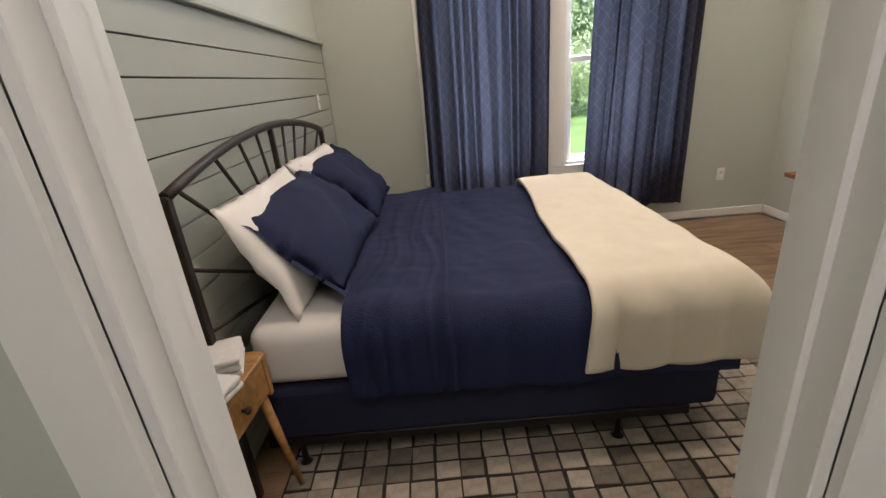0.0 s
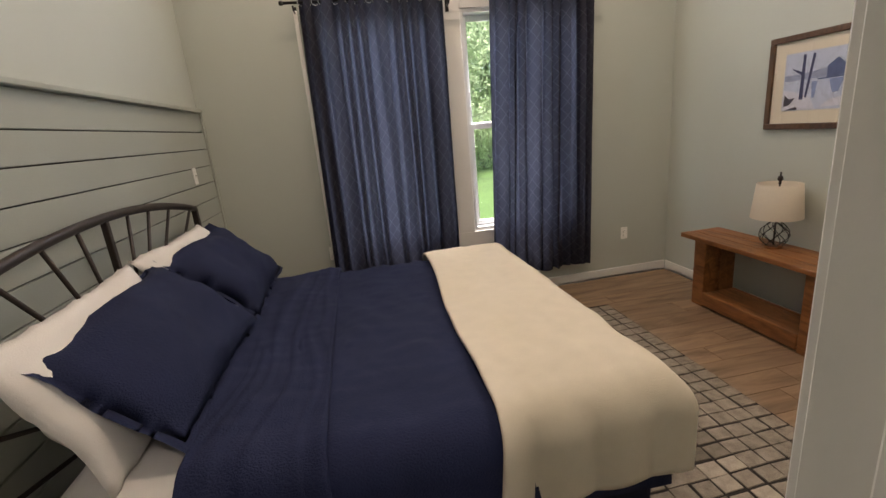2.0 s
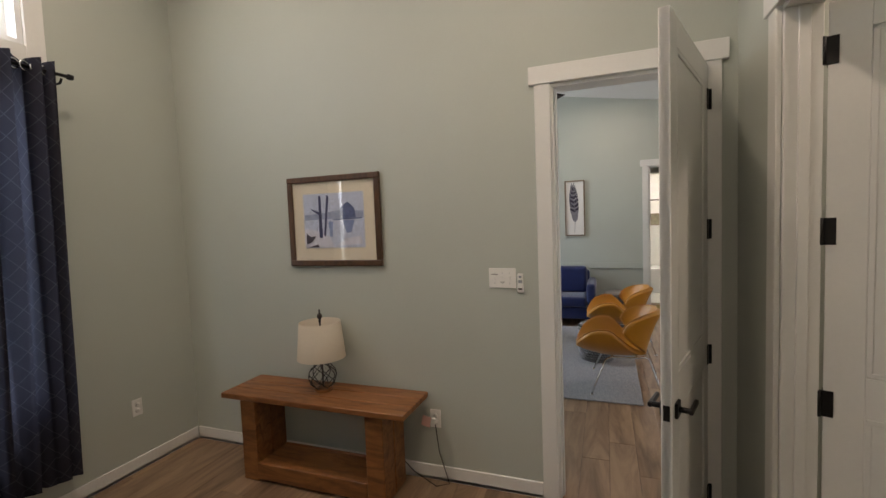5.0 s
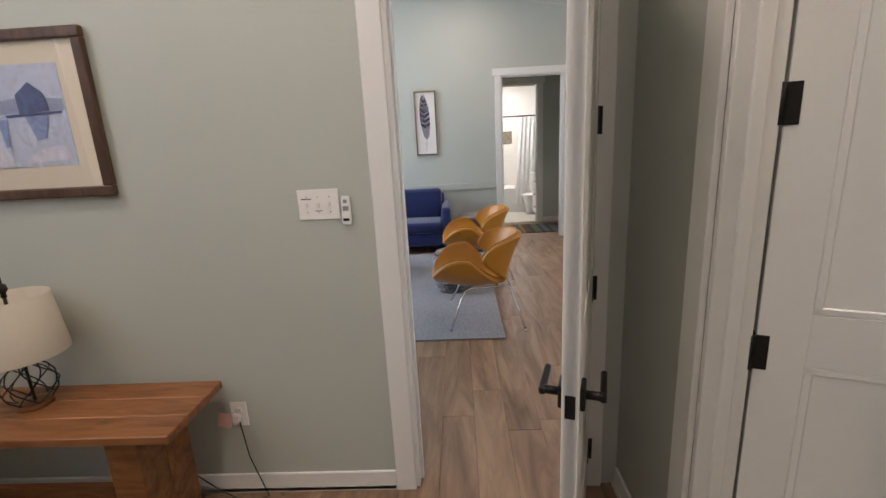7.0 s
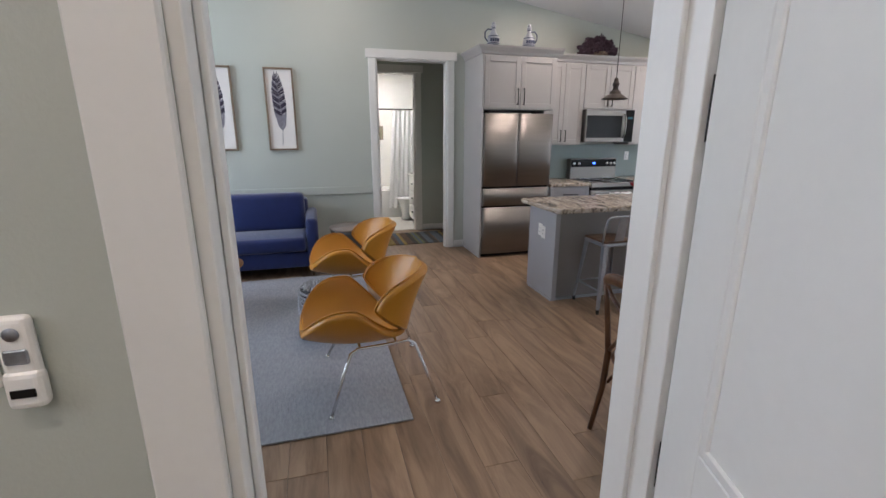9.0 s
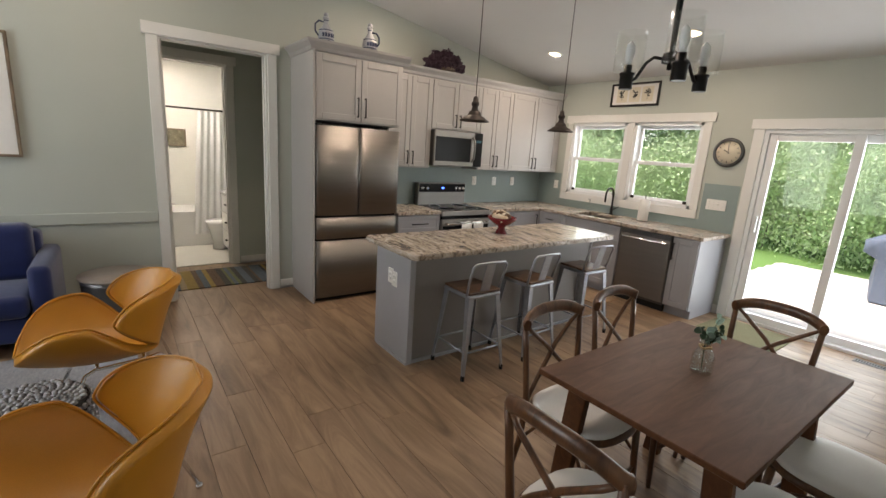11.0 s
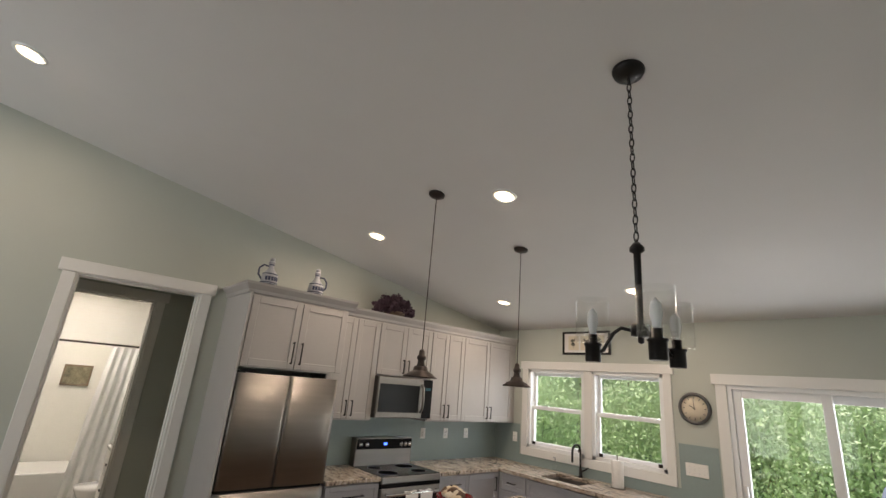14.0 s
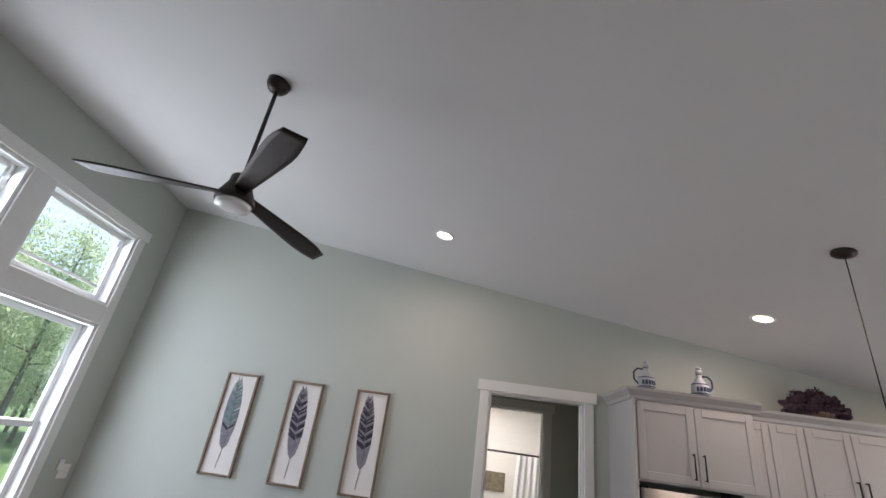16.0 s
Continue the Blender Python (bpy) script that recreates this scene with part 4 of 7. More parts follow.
wall_plate(4.13, FRONT, 0.45, 0)
wall_plate(1.15, FRONT, 0.46, 0)
wall_plate(4.614, 3.745, 0.41, -90)
sw = wall_plate(4.614, 3.275, 1.335, -90, "3", "white triple toggle switch plate beside door", 0.165, 0.12)
for dx in (-0.046,):
    part("label_bar", B(dx - 0.022, dx + 0.02, -0.0066, -0.006, 0.021, 0.025), STEELD, sw, "tiny printed label")
part("label_bar", B(-0.015, 0.015, -0.0066, -0.006, -0.026, -0.023), STEELD, sw)
wall_plate(WEST + 0.02, 5.40, 1.47, 90, "1", "white single switch plate on shiplap", 0.07, 0.12)
rem = thing("fan_remote", "white fan remote in wall holder", "remote control", pose(4.612, 3.165, 1.30, 0, 0, -90))
part("holder", B(-0.02, 0.02, -0.02, 0, -0.05, 0.0, bev=0.009, seg=3), PLATE, rem)
part("body", B(-0.018, 0.018, -0.016, 0, -0.03, 0.065, bev=0.0075, seg=3), PLATE, rem)
part("button", lathe(bmesh.new(), [(0.008, 0), (0.008, 0.002), (0.001, 0.002)], (0, -0.016, 0.045), 12, Matrix.Rotation(radians(90), 4, "X")), GALV, rem)
part("button", B(-0.012, 0.012, -0.018, -0.015, 0.008, 0.026, bev=0.002), GALV, rem)
part("window", B(-0.012, 0.012, -0.0215, -0.0195, -0.032, -0.022), BLACK, rem)
tag = thing("paper_tag", "pink paper tag on lamp plug", "tag", pose(4.585, 3.80, 0.40, 0, 12, -90))
part("card", B(-0.03, 0.03, -0.001, 0.0, -0.04, 0.03), mat("pink_card", (0.7, 0.42, 0.36), 0.8, scale=30, vary=0.1, bump=0.0), tag)
part("plug", B(0.03, 0.065, -0.002, 0.02, -0.01, 0.03, bev=0.006), PLATE, tag)

# bench
be = thing("bench", "rustic stained pine bench against wall", "bench")
for k in range(3):
    a = 4.20 + k * 0.125
    part("top_board", B(a, a + 0.1235, 3.775, 5.125, 0.565, 0.60, bev=0.004), BENCH, be)
for y in (4.0, 4.95):
    for k in range(2):
        a = 4.245 + k * 0.148
        part("leg_board", B(a, a + 0.144, y - 0.06, y + 0.06, 0.0, 0.565, bev=0.004), BENCH, be)
part("front_stretcher", B(4.238, 4.262, 4.06, 4.89, 0.02, 0.13, bev=0.004), BENCH, be)
part("back_stretcher", B(4.515, 4.54, 4.06, 4.89, 0.02, 0.13, bev=0.004), BENCH, be)
part("lower_shelf", B(4.262, 4.515, 4.06, 4.89, 0.10, 0.125, bev=0.003), BENCH, be)

# table lamp
la = thing("table_lamp", "wire-netted glass table lamp with linen shade", "table lamp", pose(4.43, 4.47, 0.60))
part("base_disc", lathe(bmesh.new(), [(0.06, 0), (0.06, 0.016), (0.03, 0.02)]), BENCH, la)
glob = [(0.05, 0.02), (0.078, 0.05), (0.088, 0.09), (0.08, 0.13), (0.055, 0.165), (0.03, 0.185)]
part("glass_body", lathe(bmesh.new(), glob, cap=False), CLEAR, la)
for k in range(6):
    for s in (-1, 1):
        pts = []
        for i in range(13):
            z = 0.02 + 0.165 * i / 12
            r = float(np.interp(z, [g[1] for g in glob], [g[0] for g in glob])) + 0.004
            a = 2 * math.pi * k / 6 + s * i * 0.15
            pts.append((r * math.cos(a), r * math.sin(a), z))
        part("wire", tube(bmesh.new(), pts, 0.0028, 5), BLACK, la)
part("stem", tube(bmesh.new(), [(0, 0, 0.02), (0, 0, 0.54)], 0.006, 8), IRON, la)
part("shade", lathe(bmesh.new(), [(0.158, 0.22), (0.135, 0.46), (0.132, 0.46), (0.155, 0.22)], n=36, cap=False), SHADE, la, "cream linen drum shade")
part("finial", lathe(bmesh.new(), [(0.01, 0.46), (0.008, 0.475), (0.018, 0.49), (0.014, 0.51), (0.001, 0.515)], n=14), IRON, la)
cord = tagged(part("lamp_cord", tube(bmesh.new(), [(4.56, 4.4, 0.6), (4.59, 4.2, 0.3), (4.585, 3.9, 0.04), (4.52, 3.72, 0.008), (4.57, 3.65, 0.008), (4.59, 3.72, 0.2), (4.60, 3.745, 0.38)], 0.003, 6), IRON), "thin dark lamp cord running to outlet", "cord")


# framed picture of a river scene
def flat(bm, pts, x):
    bm.faces.new([bm.verts.new((x, p[0], p[1])) for p in pts])


def tint(name, c):
    return mat(name, c, 0.8, scale=30, vary=0.25, bump=0.0, detail_scale=80)


pic = thing("framed_picture", "framed watercolour of trees by water on wall", "picture")
y0, y1, z0, z1 = 4.07, 4.80, 1.412, 2.032
X = 4.612
for a, b, c, d in ((y0, y1, z1 - 0.04, z1), (y0, y1, z0, z0 + 0.04), (y0, y0 + 0.04, z0 + 0.04, z1 - 0.04), (y1 - 0.04, y1, z0 + 0.04, z1 - 0.04)):
    part("frame_bar", B(X - 0.028, X, a, b, c, d, bev=0.006, seg=2), FRAMEW, pic)
part("mat_board", B(X - 0.012, X - 0.004, y0 + 0.04, y1 - 0.04, z0 + 0.04, z1 - 0.04), PAPER, pic)
part("print", B(X - 0.0145, X - 0.012, y0 + 0.125, y1 - 0.125, z0 + 0.125, z1 - 0.12), tint("pale_blue_wash", (0.50, 0.55, 0.68)), pic)
art = lambda u, v: (y1 - 0.13 - u * (y1 - y0 - 0.26), z0 + 0.13 + v * (z1 - z0 - 0.255))
shapes = [("far_shore", (0.30, 0.34, 0.48), [[(0, 0.52), (1, 0.55), (1, 0.66), (0.7, 0.70), (0.3, 0.64), (0, 0.62)]]),
          ("snow_bank", (0.62, 0.62, 0.70), [[(0, 0), (0.5, 0), (0.42, 0.2), (0.2, 0.32), (0, 0.36)], [(0.55, 0.02), (0.98, 0.05), (0.95, 0.2), (0.7, 0.16)]]),
          ("tree", (0.055, 0.06, 0.13), [[(0.25, 0.18), (0.31, 0.18), (0.30, 0.97), (0.26, 0.97)], [(0.33, 0.22), (0.36, 0.2), (0.44, 0.95), (0.40, 0.98)], [(0.27, 0.6), (0.12, 0.72), (0.12, 0.74), (0.28, 0.66)]]),
          ("cabin", (0.10, 0.13, 0.25), [[(0.62, 0.52), (0.88, 0.55), (0.86, 0.72), (0.75, 0.84), (0.62, 0.72)], [(0.5, 0.5), (0.98, 0.52), (0.98, 0.545), (0.5, 0.525)]]),
          ("reflection", (0.24, 0.30, 0.50), [[(0.66, 0.5), (0.86, 0.5), (0.8, 0.28), (0.72, 0.26)], [(0.42, 0.48), (0.5, 0.48), (0.48, 0.2), (0.44, 0.2)]]),
          ("bird", (0.08, 0.07, 0.09), [[(0.02, 0.06), (0.12, 0.1), (0.2, 0.22), (0.1, 0.2), (0.03, 0.28)], [(0.05, 0.0), (0.25, 0.0), (0.22, 0.06)]])]
for k, (n, c, polys) in enumerate(shapes):
    for poly in polys:
        bm = bmesh.new()
        flat(bm, [art(*p) for p in poly], X - 0.0152 - 0.0006 * k)
        part("painted_" + n, bm, tint("wash_" + n, c), pic)
p = part("glazing", B(X - 0.021, X - 0.020, y0 + 0.04, y1 - 0.04, z0 + 0.04, z1 - 0.04), PANE, pic)
p.visible_shadow = False

# ---- kitchen ----
HANDLE_D = 0.03


def bar_handle(parent, axis, at, length, out):
    """Black bar pull; out is the way it stands off."""
    a = Vector(at)
    d = Vector((0, 0, 1)) if axis == "z" else Vector((0, 1, 0)) if axis == "y" else Vector((1, 0, 0))
    o = Vector(out)
    bm = tube(bmesh.new(), [a - d * length / 2 + o * HANDLE_D, a + d * length / 2 + o * HANDLE_D], 0.0065, 8)
    for s in (-1, 1):
        tube(bm, [a + d * s * length * 0.46, a + d * s * length * 0.46 + o * HANDLE_D], 0.0055, 8)
    part("handle", bm, BLACK, parent, "black bar pull")


def shaker(parent, name, axis, f, a, b, z0, z1, material, handle=None):
    """A door or drawer front with a raised frame; it faces -x at x=f (axis y) or +y at y=f (axis x)."""
    s, g = 0.062 if z1 - z0 > 0.25 else 0.045, 0.0025
    a, b, z0, z1 = a + g, b - g, z0 + g, z1 - g

    def bx(bm, p, q, r, t, d0, d1, bev=0.0025):
        if axis == "y":
            box(bm, f - d1, f - d0, p, q, r, t, bev=bev)
        else:
            box(bm, p, q, f + d0, f + d1, r, t, bev=bev)

    bm = bmesh.new()
    for p, q, r, t in ((a, a + s, z0, z1), (b - s, b, z0, z1), (a + s, b - s, z0, z0 + s), (a + s, b - s, z1 - s, z1)):
        bx(bm, p, q, r, t, 0.001, 0.02)
    bx(bm, a + s, b - s, z0 + s, z1 - s, 0.001, 0.011, 0)
    d = part(name, bm, material, parent)
    if handle:
        kind, u, z, length = handle
        bar_handle(d, "z" if kind == "v" else axis, (f - 0.02, u, z) if axis == "y" else (u, f + 0.02, z), length, (-1, 0, 0) if axis == "y" else (0, 1, 0))
    return d


def cabinet(name, label, x0, x1, y0, y1, z0, z1, material, fronts, axis, toe=False):
    t = thing(name, label, "cabinet")
    part("body", B(x0, x1, y0, y1, z0 + (0.1 if toe else 0), z1), material, t)
    if toe:
        part("toe_kick", B(x0 + (0.06 if axis == "y" else 0), x1, y0, y1 - (0.06 if axis == "x" else 0), 0, 0.1), material, t)
    f = x0 if axis == "y" else y1
    for n, a, b, c, d, h in fronts:
        shaker(t, n, axis, f, a, b, c, d, material, h)
    return t


CF = 9.50
FW = EAST - 0.001
# fridge surround
cabinet("fridge_cabinet", "warm grey shaker cabinet over refrigerator", 9.20, FW, -0.085, 0.862, 1.83, 2.45, CAB,
        [("door", 0.39, 0.855, 1.84, 2.43, ("v", 0.43, 1.98, 0.19)), ("door", -0.08, 0.39, 1.84, 2.43, ("v", 0.35, 1.98, 0.19))], "y")
side = tagged(part("fridge_side_panel", B(9.17, FW, 0.863, 0.882, 0, 2.45, bev=0.002), CAB), "tall grey panel beside refrigerator", "cabinet panel")
crown = thing("crown_moulding", "warm grey crown moulding on top of cabinets", "moulding")


def crown_run(x, y0, y1):
    prof = [(0.0, 2.44), (0.012, 2.45), (0.02, 2.475), (0.055, 2.515), (0.062, 2.535), (0.0, 2.535)]
    bm = bmesh.new()
    ends = []
    for y, s in ((y0, 0), (y1, 1)):
        ends.append([bm.verts.new((x - p, y + (p if s else 0), z)) for p, z in prof])
    for k in range(len(prof)):
        j = (k + 1) % len(prof)
        bm.faces.new((ends[0][k], ends[0][j], ends[1][j], ends[1][k]))
    bm.faces.new(ends[0])
    bm.faces.new(ends[1][::-1])
    part("crown_run", bm, CAB, crown)


crown_run(9.20, -0.15, 0.882)
crown_run(CF, BACK + 0.002, -0.087)
bm = bmesh.new()
prof = [(0.0, 2.44), (0.012, 2.45), (0.02, 2.475), (0.055, 2.515), (0.062, 2.535), (0.0, 2.535)]
ends = [[bm.verts.new((x - (p if x < 9.5 else 0), 0.882 + p, z)) for p, z in prof] for x in (9.20, FW)]
for k in range(6):
    bm.faces.new((ends[0][k], ends[1][k], ends[1][(k + 1) % 6], ends[0][(k + 1) % 6]))
bm.faces.new(ends[1])
bm.faces.new(ends[0][::-1])
part("crown_return", bm, CAB, crown)
part("top_board", B(9.19, FW, -0.087, 0.88, 2.451, 2.53), CAB, crown)
part("top_board", B(CF - 0.01, FW, BACK + 0.002, -0.09, 2.451, 2.53), CAB, crown)
UP = "warm grey shaker wall cabinet with two doors"
for a, b in ((-0.675, -0.09), (-2.0, -1.445), (-3.035, -2.0)):
    m = (a + b) / 2
    if b == -2.0:
        m = -2.48
    cabinet("wall_cabinet", UP, CF, FW, a, b, 1.40, 2.45, CAB, [("door", m, b, 1.41, 2.43, ("v", m + 0.035, 1.52, 0.15)), ("door", a if b != -2.0 else -2.96, m, 1.41, 2.43, ("v", m - 0.035, 1.52, 0.15))], "y")
cabinet("wall_cabinet", "warm grey shaker cabinet over microwave", CF, FW, -1.443, -0.677, 1.865, 2.45, CAB,
        [("door", -1.06, -0.68, 1.875, 2.43, ("v", -1.025, 1.98, 0.15)), ("door", -1.44, -1.06, 1.875, 2.43, ("v", -1.095, 1.98, 0.15))], "y")

# microwave
mw = thing("microwave", "stainless over-range microwave with dark window", "microwave")
part("body", B(9.43, FW, -1.438, -0.682, 1.435, 1.86), STEELD, mw)
part("door", B(9.405, 9.43, -1.30, -0.682, 1.44, 1.86, bev=0.004), STEEL, mw)
part("window", B(9.402, 9.406, -1.245, -0.70, 1.495, 1.785, bev=0.001), BLACKGL, mw, "dark glass window")
part("control_panel", B(9.405, 9.43, -1.438, -1.302, 1.44, 1.86, bev=0.004), BLACKGL, mw, "black control panel")
part("display", B(9.4035, 9.405, -1.41, -1.33, 1.74, 1.77), mat("dim_display", (0.03, 0.10, 0.13), 0.2, bump=0.0), mw)
part("handle", tube(bmesh.new(), [(9.405, -1.275, 1.50), (9.37, -1.275, 1.54), (9.36, -1.275, 1.65), (9.37, -1.275, 1.76), (9.405, -1.275, 1.80)], 0.013, 10), STEEL, mw, "curved steel handle")

# refrigerator
fr = thing("refrigerator", "stainless french-door refrigerator with bottom drawers", "refrigerator")
part("body", B(9.24, 9.80, -0.055, 0.848, 0.03, 1.775), STEELD, fr)
for n, a, b, c, d in (("door", 0.398, 0.85, 0.91, 1.785), ("door", -0.065, 0.393, 0.91, 1.785), ("drawer", -0.065, 0.85, 0.67, 0.885), ("drawer", -0.065, 0.85, 0.05, 0.645)):
    bm = sheet(bmesh.new(), lambda u, v: (9.165 + 0.012 * abs(2 * u - 1) ** 4, a + (b - a) * u, c + (d - c) * v), 16, 2, -0.065)
    bmesh.ops.recalc_face_normals(bm, faces=bm.faces)
    part(n, bm, STEEL, fr)
# Near-black slab that paints the shade in the gaps between doors and drawers.
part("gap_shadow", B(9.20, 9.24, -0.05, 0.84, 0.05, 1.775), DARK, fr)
part("base_grille", B(9.22, 9.26, -0.05, 0.84, 0.005, 0.05), DARK, fr)
part("hinge_cover", B(9.2, 9.3, 0.78, 0.84, 1.785, 1.80, bev=0.003), DARK, fr)

# base cabinets
LF = 9.20
cabinet("base_cabinet", "blue-grey drawer base cabinet beside range", LF, FW, -0.675, -0.09, 0, 0.88, CABL,
        [("drawer_front", -0.67, -0.095, 0.68, 0.87, ("h", -0.38, 0.775, 0.22)), ("drawer_front", -0.67, -0.095, 0.40, 0.675, ("h", -0.38, 0.55, 0.22)), ("drawer_front", -0.67, -0.095, 0.11, 0.395, ("h", -0.38, 0.27, 0.22))], "y", True)
cabinet("base_cabinet", "blue-grey corner base cabinet", LF, FW, BACK + 0.001, -1.446, 0, 0.88, CABL,
        [("drawer_front", -1.90, -1.45, 0.70, 0.87, ("h", -1.68, 0.785, 0.15)), ("door", -1.90, -1.45, 0.11, 0.695, None), ("door", -2.40, -1.90, 0.11, 0.87, ("v", -2.34, 0.75, 0.15))], "y", True)
SF = -2.43
cabinet("base_cabinet", "blue-grey drawer unit beside sink", 8.77, LF - 0.001, BACK + 0.001, SF, 0, 0.88, CABL,
        [("drawer_front", 8.78, 9.17, 0.70, 0.87, ("h", 8.97, 0.785, 0.12)), ("drawer_front", 8.78, 9.17, 0.11, 0.695, ("h", 8.97, 0.60, 0.12))], "x", True)
cabinet("sink_cabinet", "blue-grey sink base cabinet with two doors", 7.89, 8.768, BACK + 0.001, SF, 0, 0.70, CABL,
        [("false_front", 7.895, 8.765, 0.70, 0.87, None), ("door", 7.895, 8.33, 0.11, 0.695, ("v", 8.29, 0.58, 0.15)), ("door", 8.33, 8.765, 0.11, 0.695, ("v", 8.37, 0.58, 0.15))], "x", True)
cabinet("base_cabinet", "narrow blue-grey end base cabinet", 6.985, 7.265, BACK + 0.001, SF, 0, 0.88, CABL,
        [("door", 6.99, 7.26, 0.11, 0.87, ("v", 7.235, 0.72, 0.19))], "x", True)
dw = thing("dishwasher", "stainless steel dishwasher under counter", "dishwasher")
part("body", B(7.27, 7.885, BACK + 0.05, SF - 0.002, 0.08, 0.875), STEELD, dw)
part("door", B(7.275, 7.88, SF - 0.001, SF + 0.03, 0.115, 0.872, bev=0.006), STEEL, dw)
part("control_strip", B(7.275, 7.88, SF + 0.029, SF + 0.032, 0.82, 0.868), STEELD, dw)
part("toe_panel", B(7.275, 7.88, SF - 0.06, SF - 0.04, 0.0, 0.11), DARK, dw)
part("handle", tube(bmesh.new(), [(7.31, SF + 0.03, 0.785), (7.33, SF + 0.06, 0.785), (7.58, SF + 0.068, 0.782), (7.83, SF + 0.06, 0.785), (7.85, SF + 0.03, 0.785)], 0.011, 10), CHROME, dw, "bright bar handle")

# counters
ct = thing("countertop", "brown and grey granite worktop along walls", "countertop")
part("slab", B(9.165, FW, -0.678, -0.088, 0.88, 0.92, bev=0.006, seg=2), GRANITE, ct)
part("slab", B(9.165, FW, -2.40, -1.443, 0.88, 0.92, bev=0.005, seg=2), GRANITE, ct)
for a, b, c, d in ((8.68, FW, BACK + 0.002, -2.40), (6.95, 8.16, BACK + 0.002, -2.395), (8.16, 8.68, -2.51, -2.395), (8.16, 8.68, BACK + 0.002, -2.93)):
    part("slab", B(a, b, c, d, 0.88, 0.92, bev=0.004), GRANITE, ct)
sink = thing("sink", "stainless undermount kitchen sink", "sink")
bm = B(8.15, 8.69, -2.94, -2.50, 0.70, 0.705)
for a, b, c, d in ((8.15, 8.16, -2.94, -2.50), (8.68, 8.69, -2.94, -2.50), (8.16, 8.68, -2.94, -2.93), (8.16, 8.68, -2.51, -2.50)):
    box(bm, a, b, c, d, 0.705, 0.879)
part("basin", bm, STEEL, sink)
part("drain", lathe(bmesh.new(), [(0.045, 0.706), (0.04, 0.709), (0.001, 0.707)], (8.42, -2.72, 0)), CHROME, sink)
fa = thing("faucet", "matte black gooseneck kitchen faucet", "faucet", pose(8.42, -2.975, 0.92))
part("base", lathe(bmesh.new(), [(0.026, 0), (0.026, 0.01), (0.018, 0.02), (0.017, 0.1)], n=16), BLACK, fa)
part("spout", tube(bmesh.new(), [(0, 0, 0.1), (0, 0, 0.27)] + [(0, 0.085 - 0.085 * math.cos(a), 0.27 + 0.085 * math.sin(a)) for a in [math.pi * i / 10 for i in range(1, 11)]] + [(0, 0.17, 0.22), (0, 0.17, 0.17)], 0.0125, 12), BLACK, fa)
part("lever", tube(bmesh.new(), [(-0.017, 0, 0.07), (-0.05, 0, 0.085), (-0.1, 0, 0.12)], 0.007, 8), BLACK, fa)
soap = thing("soap_bottle", "small clear soap bottle beside sink", "soap bottle", pose(8.72, -2.9, 0.92))
part("bottle", lathe(bmesh.new(), [(0.03, 0), (0.034, 0.02), (0.032, 0.09), (0.012, 0.12), (0.012, 0.135)], n=16), CLEAR, soap)
part("pump", tube(bmesh.new(), [(0, 0, 0.13), (0, 0, 0.17), (0, 0.04, 0.172)], 0.006, 8), GALV, soap)
pt = thing("paper_towel", "white paper towel roll on stand", "paper towel", pose(7.90, -2.86, 0.92))
part("roll", lathe(bmesh.new(), [(0.06, 0.012), (0.062, 0.02), (0.062, 0.27), (0.02, 0.275)], n=24), TOWEL, pt)
part("stand", lathe(bmesh.new(), [(0.075, 0), (0.075, 0.01), (0.006, 0.012), (0.006, 0.31), (0.012, 0.32), (0.001, 0.33)], n=20), STEEL, pt)

# range
rg = thing("range", "stainless electric range with black glass top", "range")
RX = 9.155
part("body", B(RX + 0.03, 9.80, -1.44, -0.68, 0.06, 0.895), STEELD, rg)
part("cooktop", B(RX + 0.01, 9.74, -1.44, -0.68, 0.895, 0.922, bev=0.004), BLACKGL, rg, "black glass cooktop")
part("front_lip", B(RX, RX + 0.03, -1.44, -0.68, 0.855, 0.915, bev=0.006), STEEL, rg)
part("vent_strip", B(RX + 0.006, RX + 0.03, -1.44, -0.68, 0.815, 0.854), BLACKGL, rg)
dd = part("oven_door", B(RX, RX + 0.03, -1.437, -0.683, 0.25, 0.812, bev=0.005), STEEL, rg)
part("oven_window", B(RX - 0.003, RX + 0.001, -1.42, -0.70, 0.30, 0.735), BLACKGL, dd, "black glass oven window")
part("oven_handle", tube(bmesh.new(), [(RX, -1.38, 0.765), (RX - 0.05, -1.38, 0.765), (RX - 0.05, -0.74, 0.765), (RX, -0.74, 0.765)], 0.012, 8), CHROME, dd, "bright bar handle")
part("storage_drawer", B(RX, RX + 0.03, -1.437, -0.683, 0.07, 0.24, bev=0.005), STEEL, rg)
part("back_panel", B(9.70, 9.80, -1.44, -0.68, 0.90, 1.20, bev=0.008, seg=2), STEEL, rg)
part("display", B(9.694, 9.701, -1.43, -0.69, 1.085, 1.19, bev=0.002), BLACKGL, rg, "black glass control strip")
part("clock_digits", B(9.6925, 9.694, -1.08, -1.04, 1.125, 1.15), emit("blue_digits", (0.05, 0.15, 1.0), 2.5), rg, "lit blue digits")
for y in (-0.73, -0.81, -1.27, -1.33, -1.39):
    part("knob", lathe(bmesh.new(), [(0.024, 0), (0.022, 0.02), (0.001, 0.022)], (9.694, y, 1.135), 14, Matrix.Rotation(radians(-90), 4, "Y")), CHROME, rg, "bright round knob")
for y, r, xx in ((-0.86, 0.1, 9.32), (-1.26, 0.08, 9.32), (-0.86, 0.07, 9.58), (-1.26, 0.1, 9.58)):
    part("burner_ring", lathe(bmesh.new(), [(r, 0.9222), (r, 0.9228), (r - 0.004, 0.9228), (r - 0.004, 0.9222)], (xx, y, 0), 28), GALV, rg)
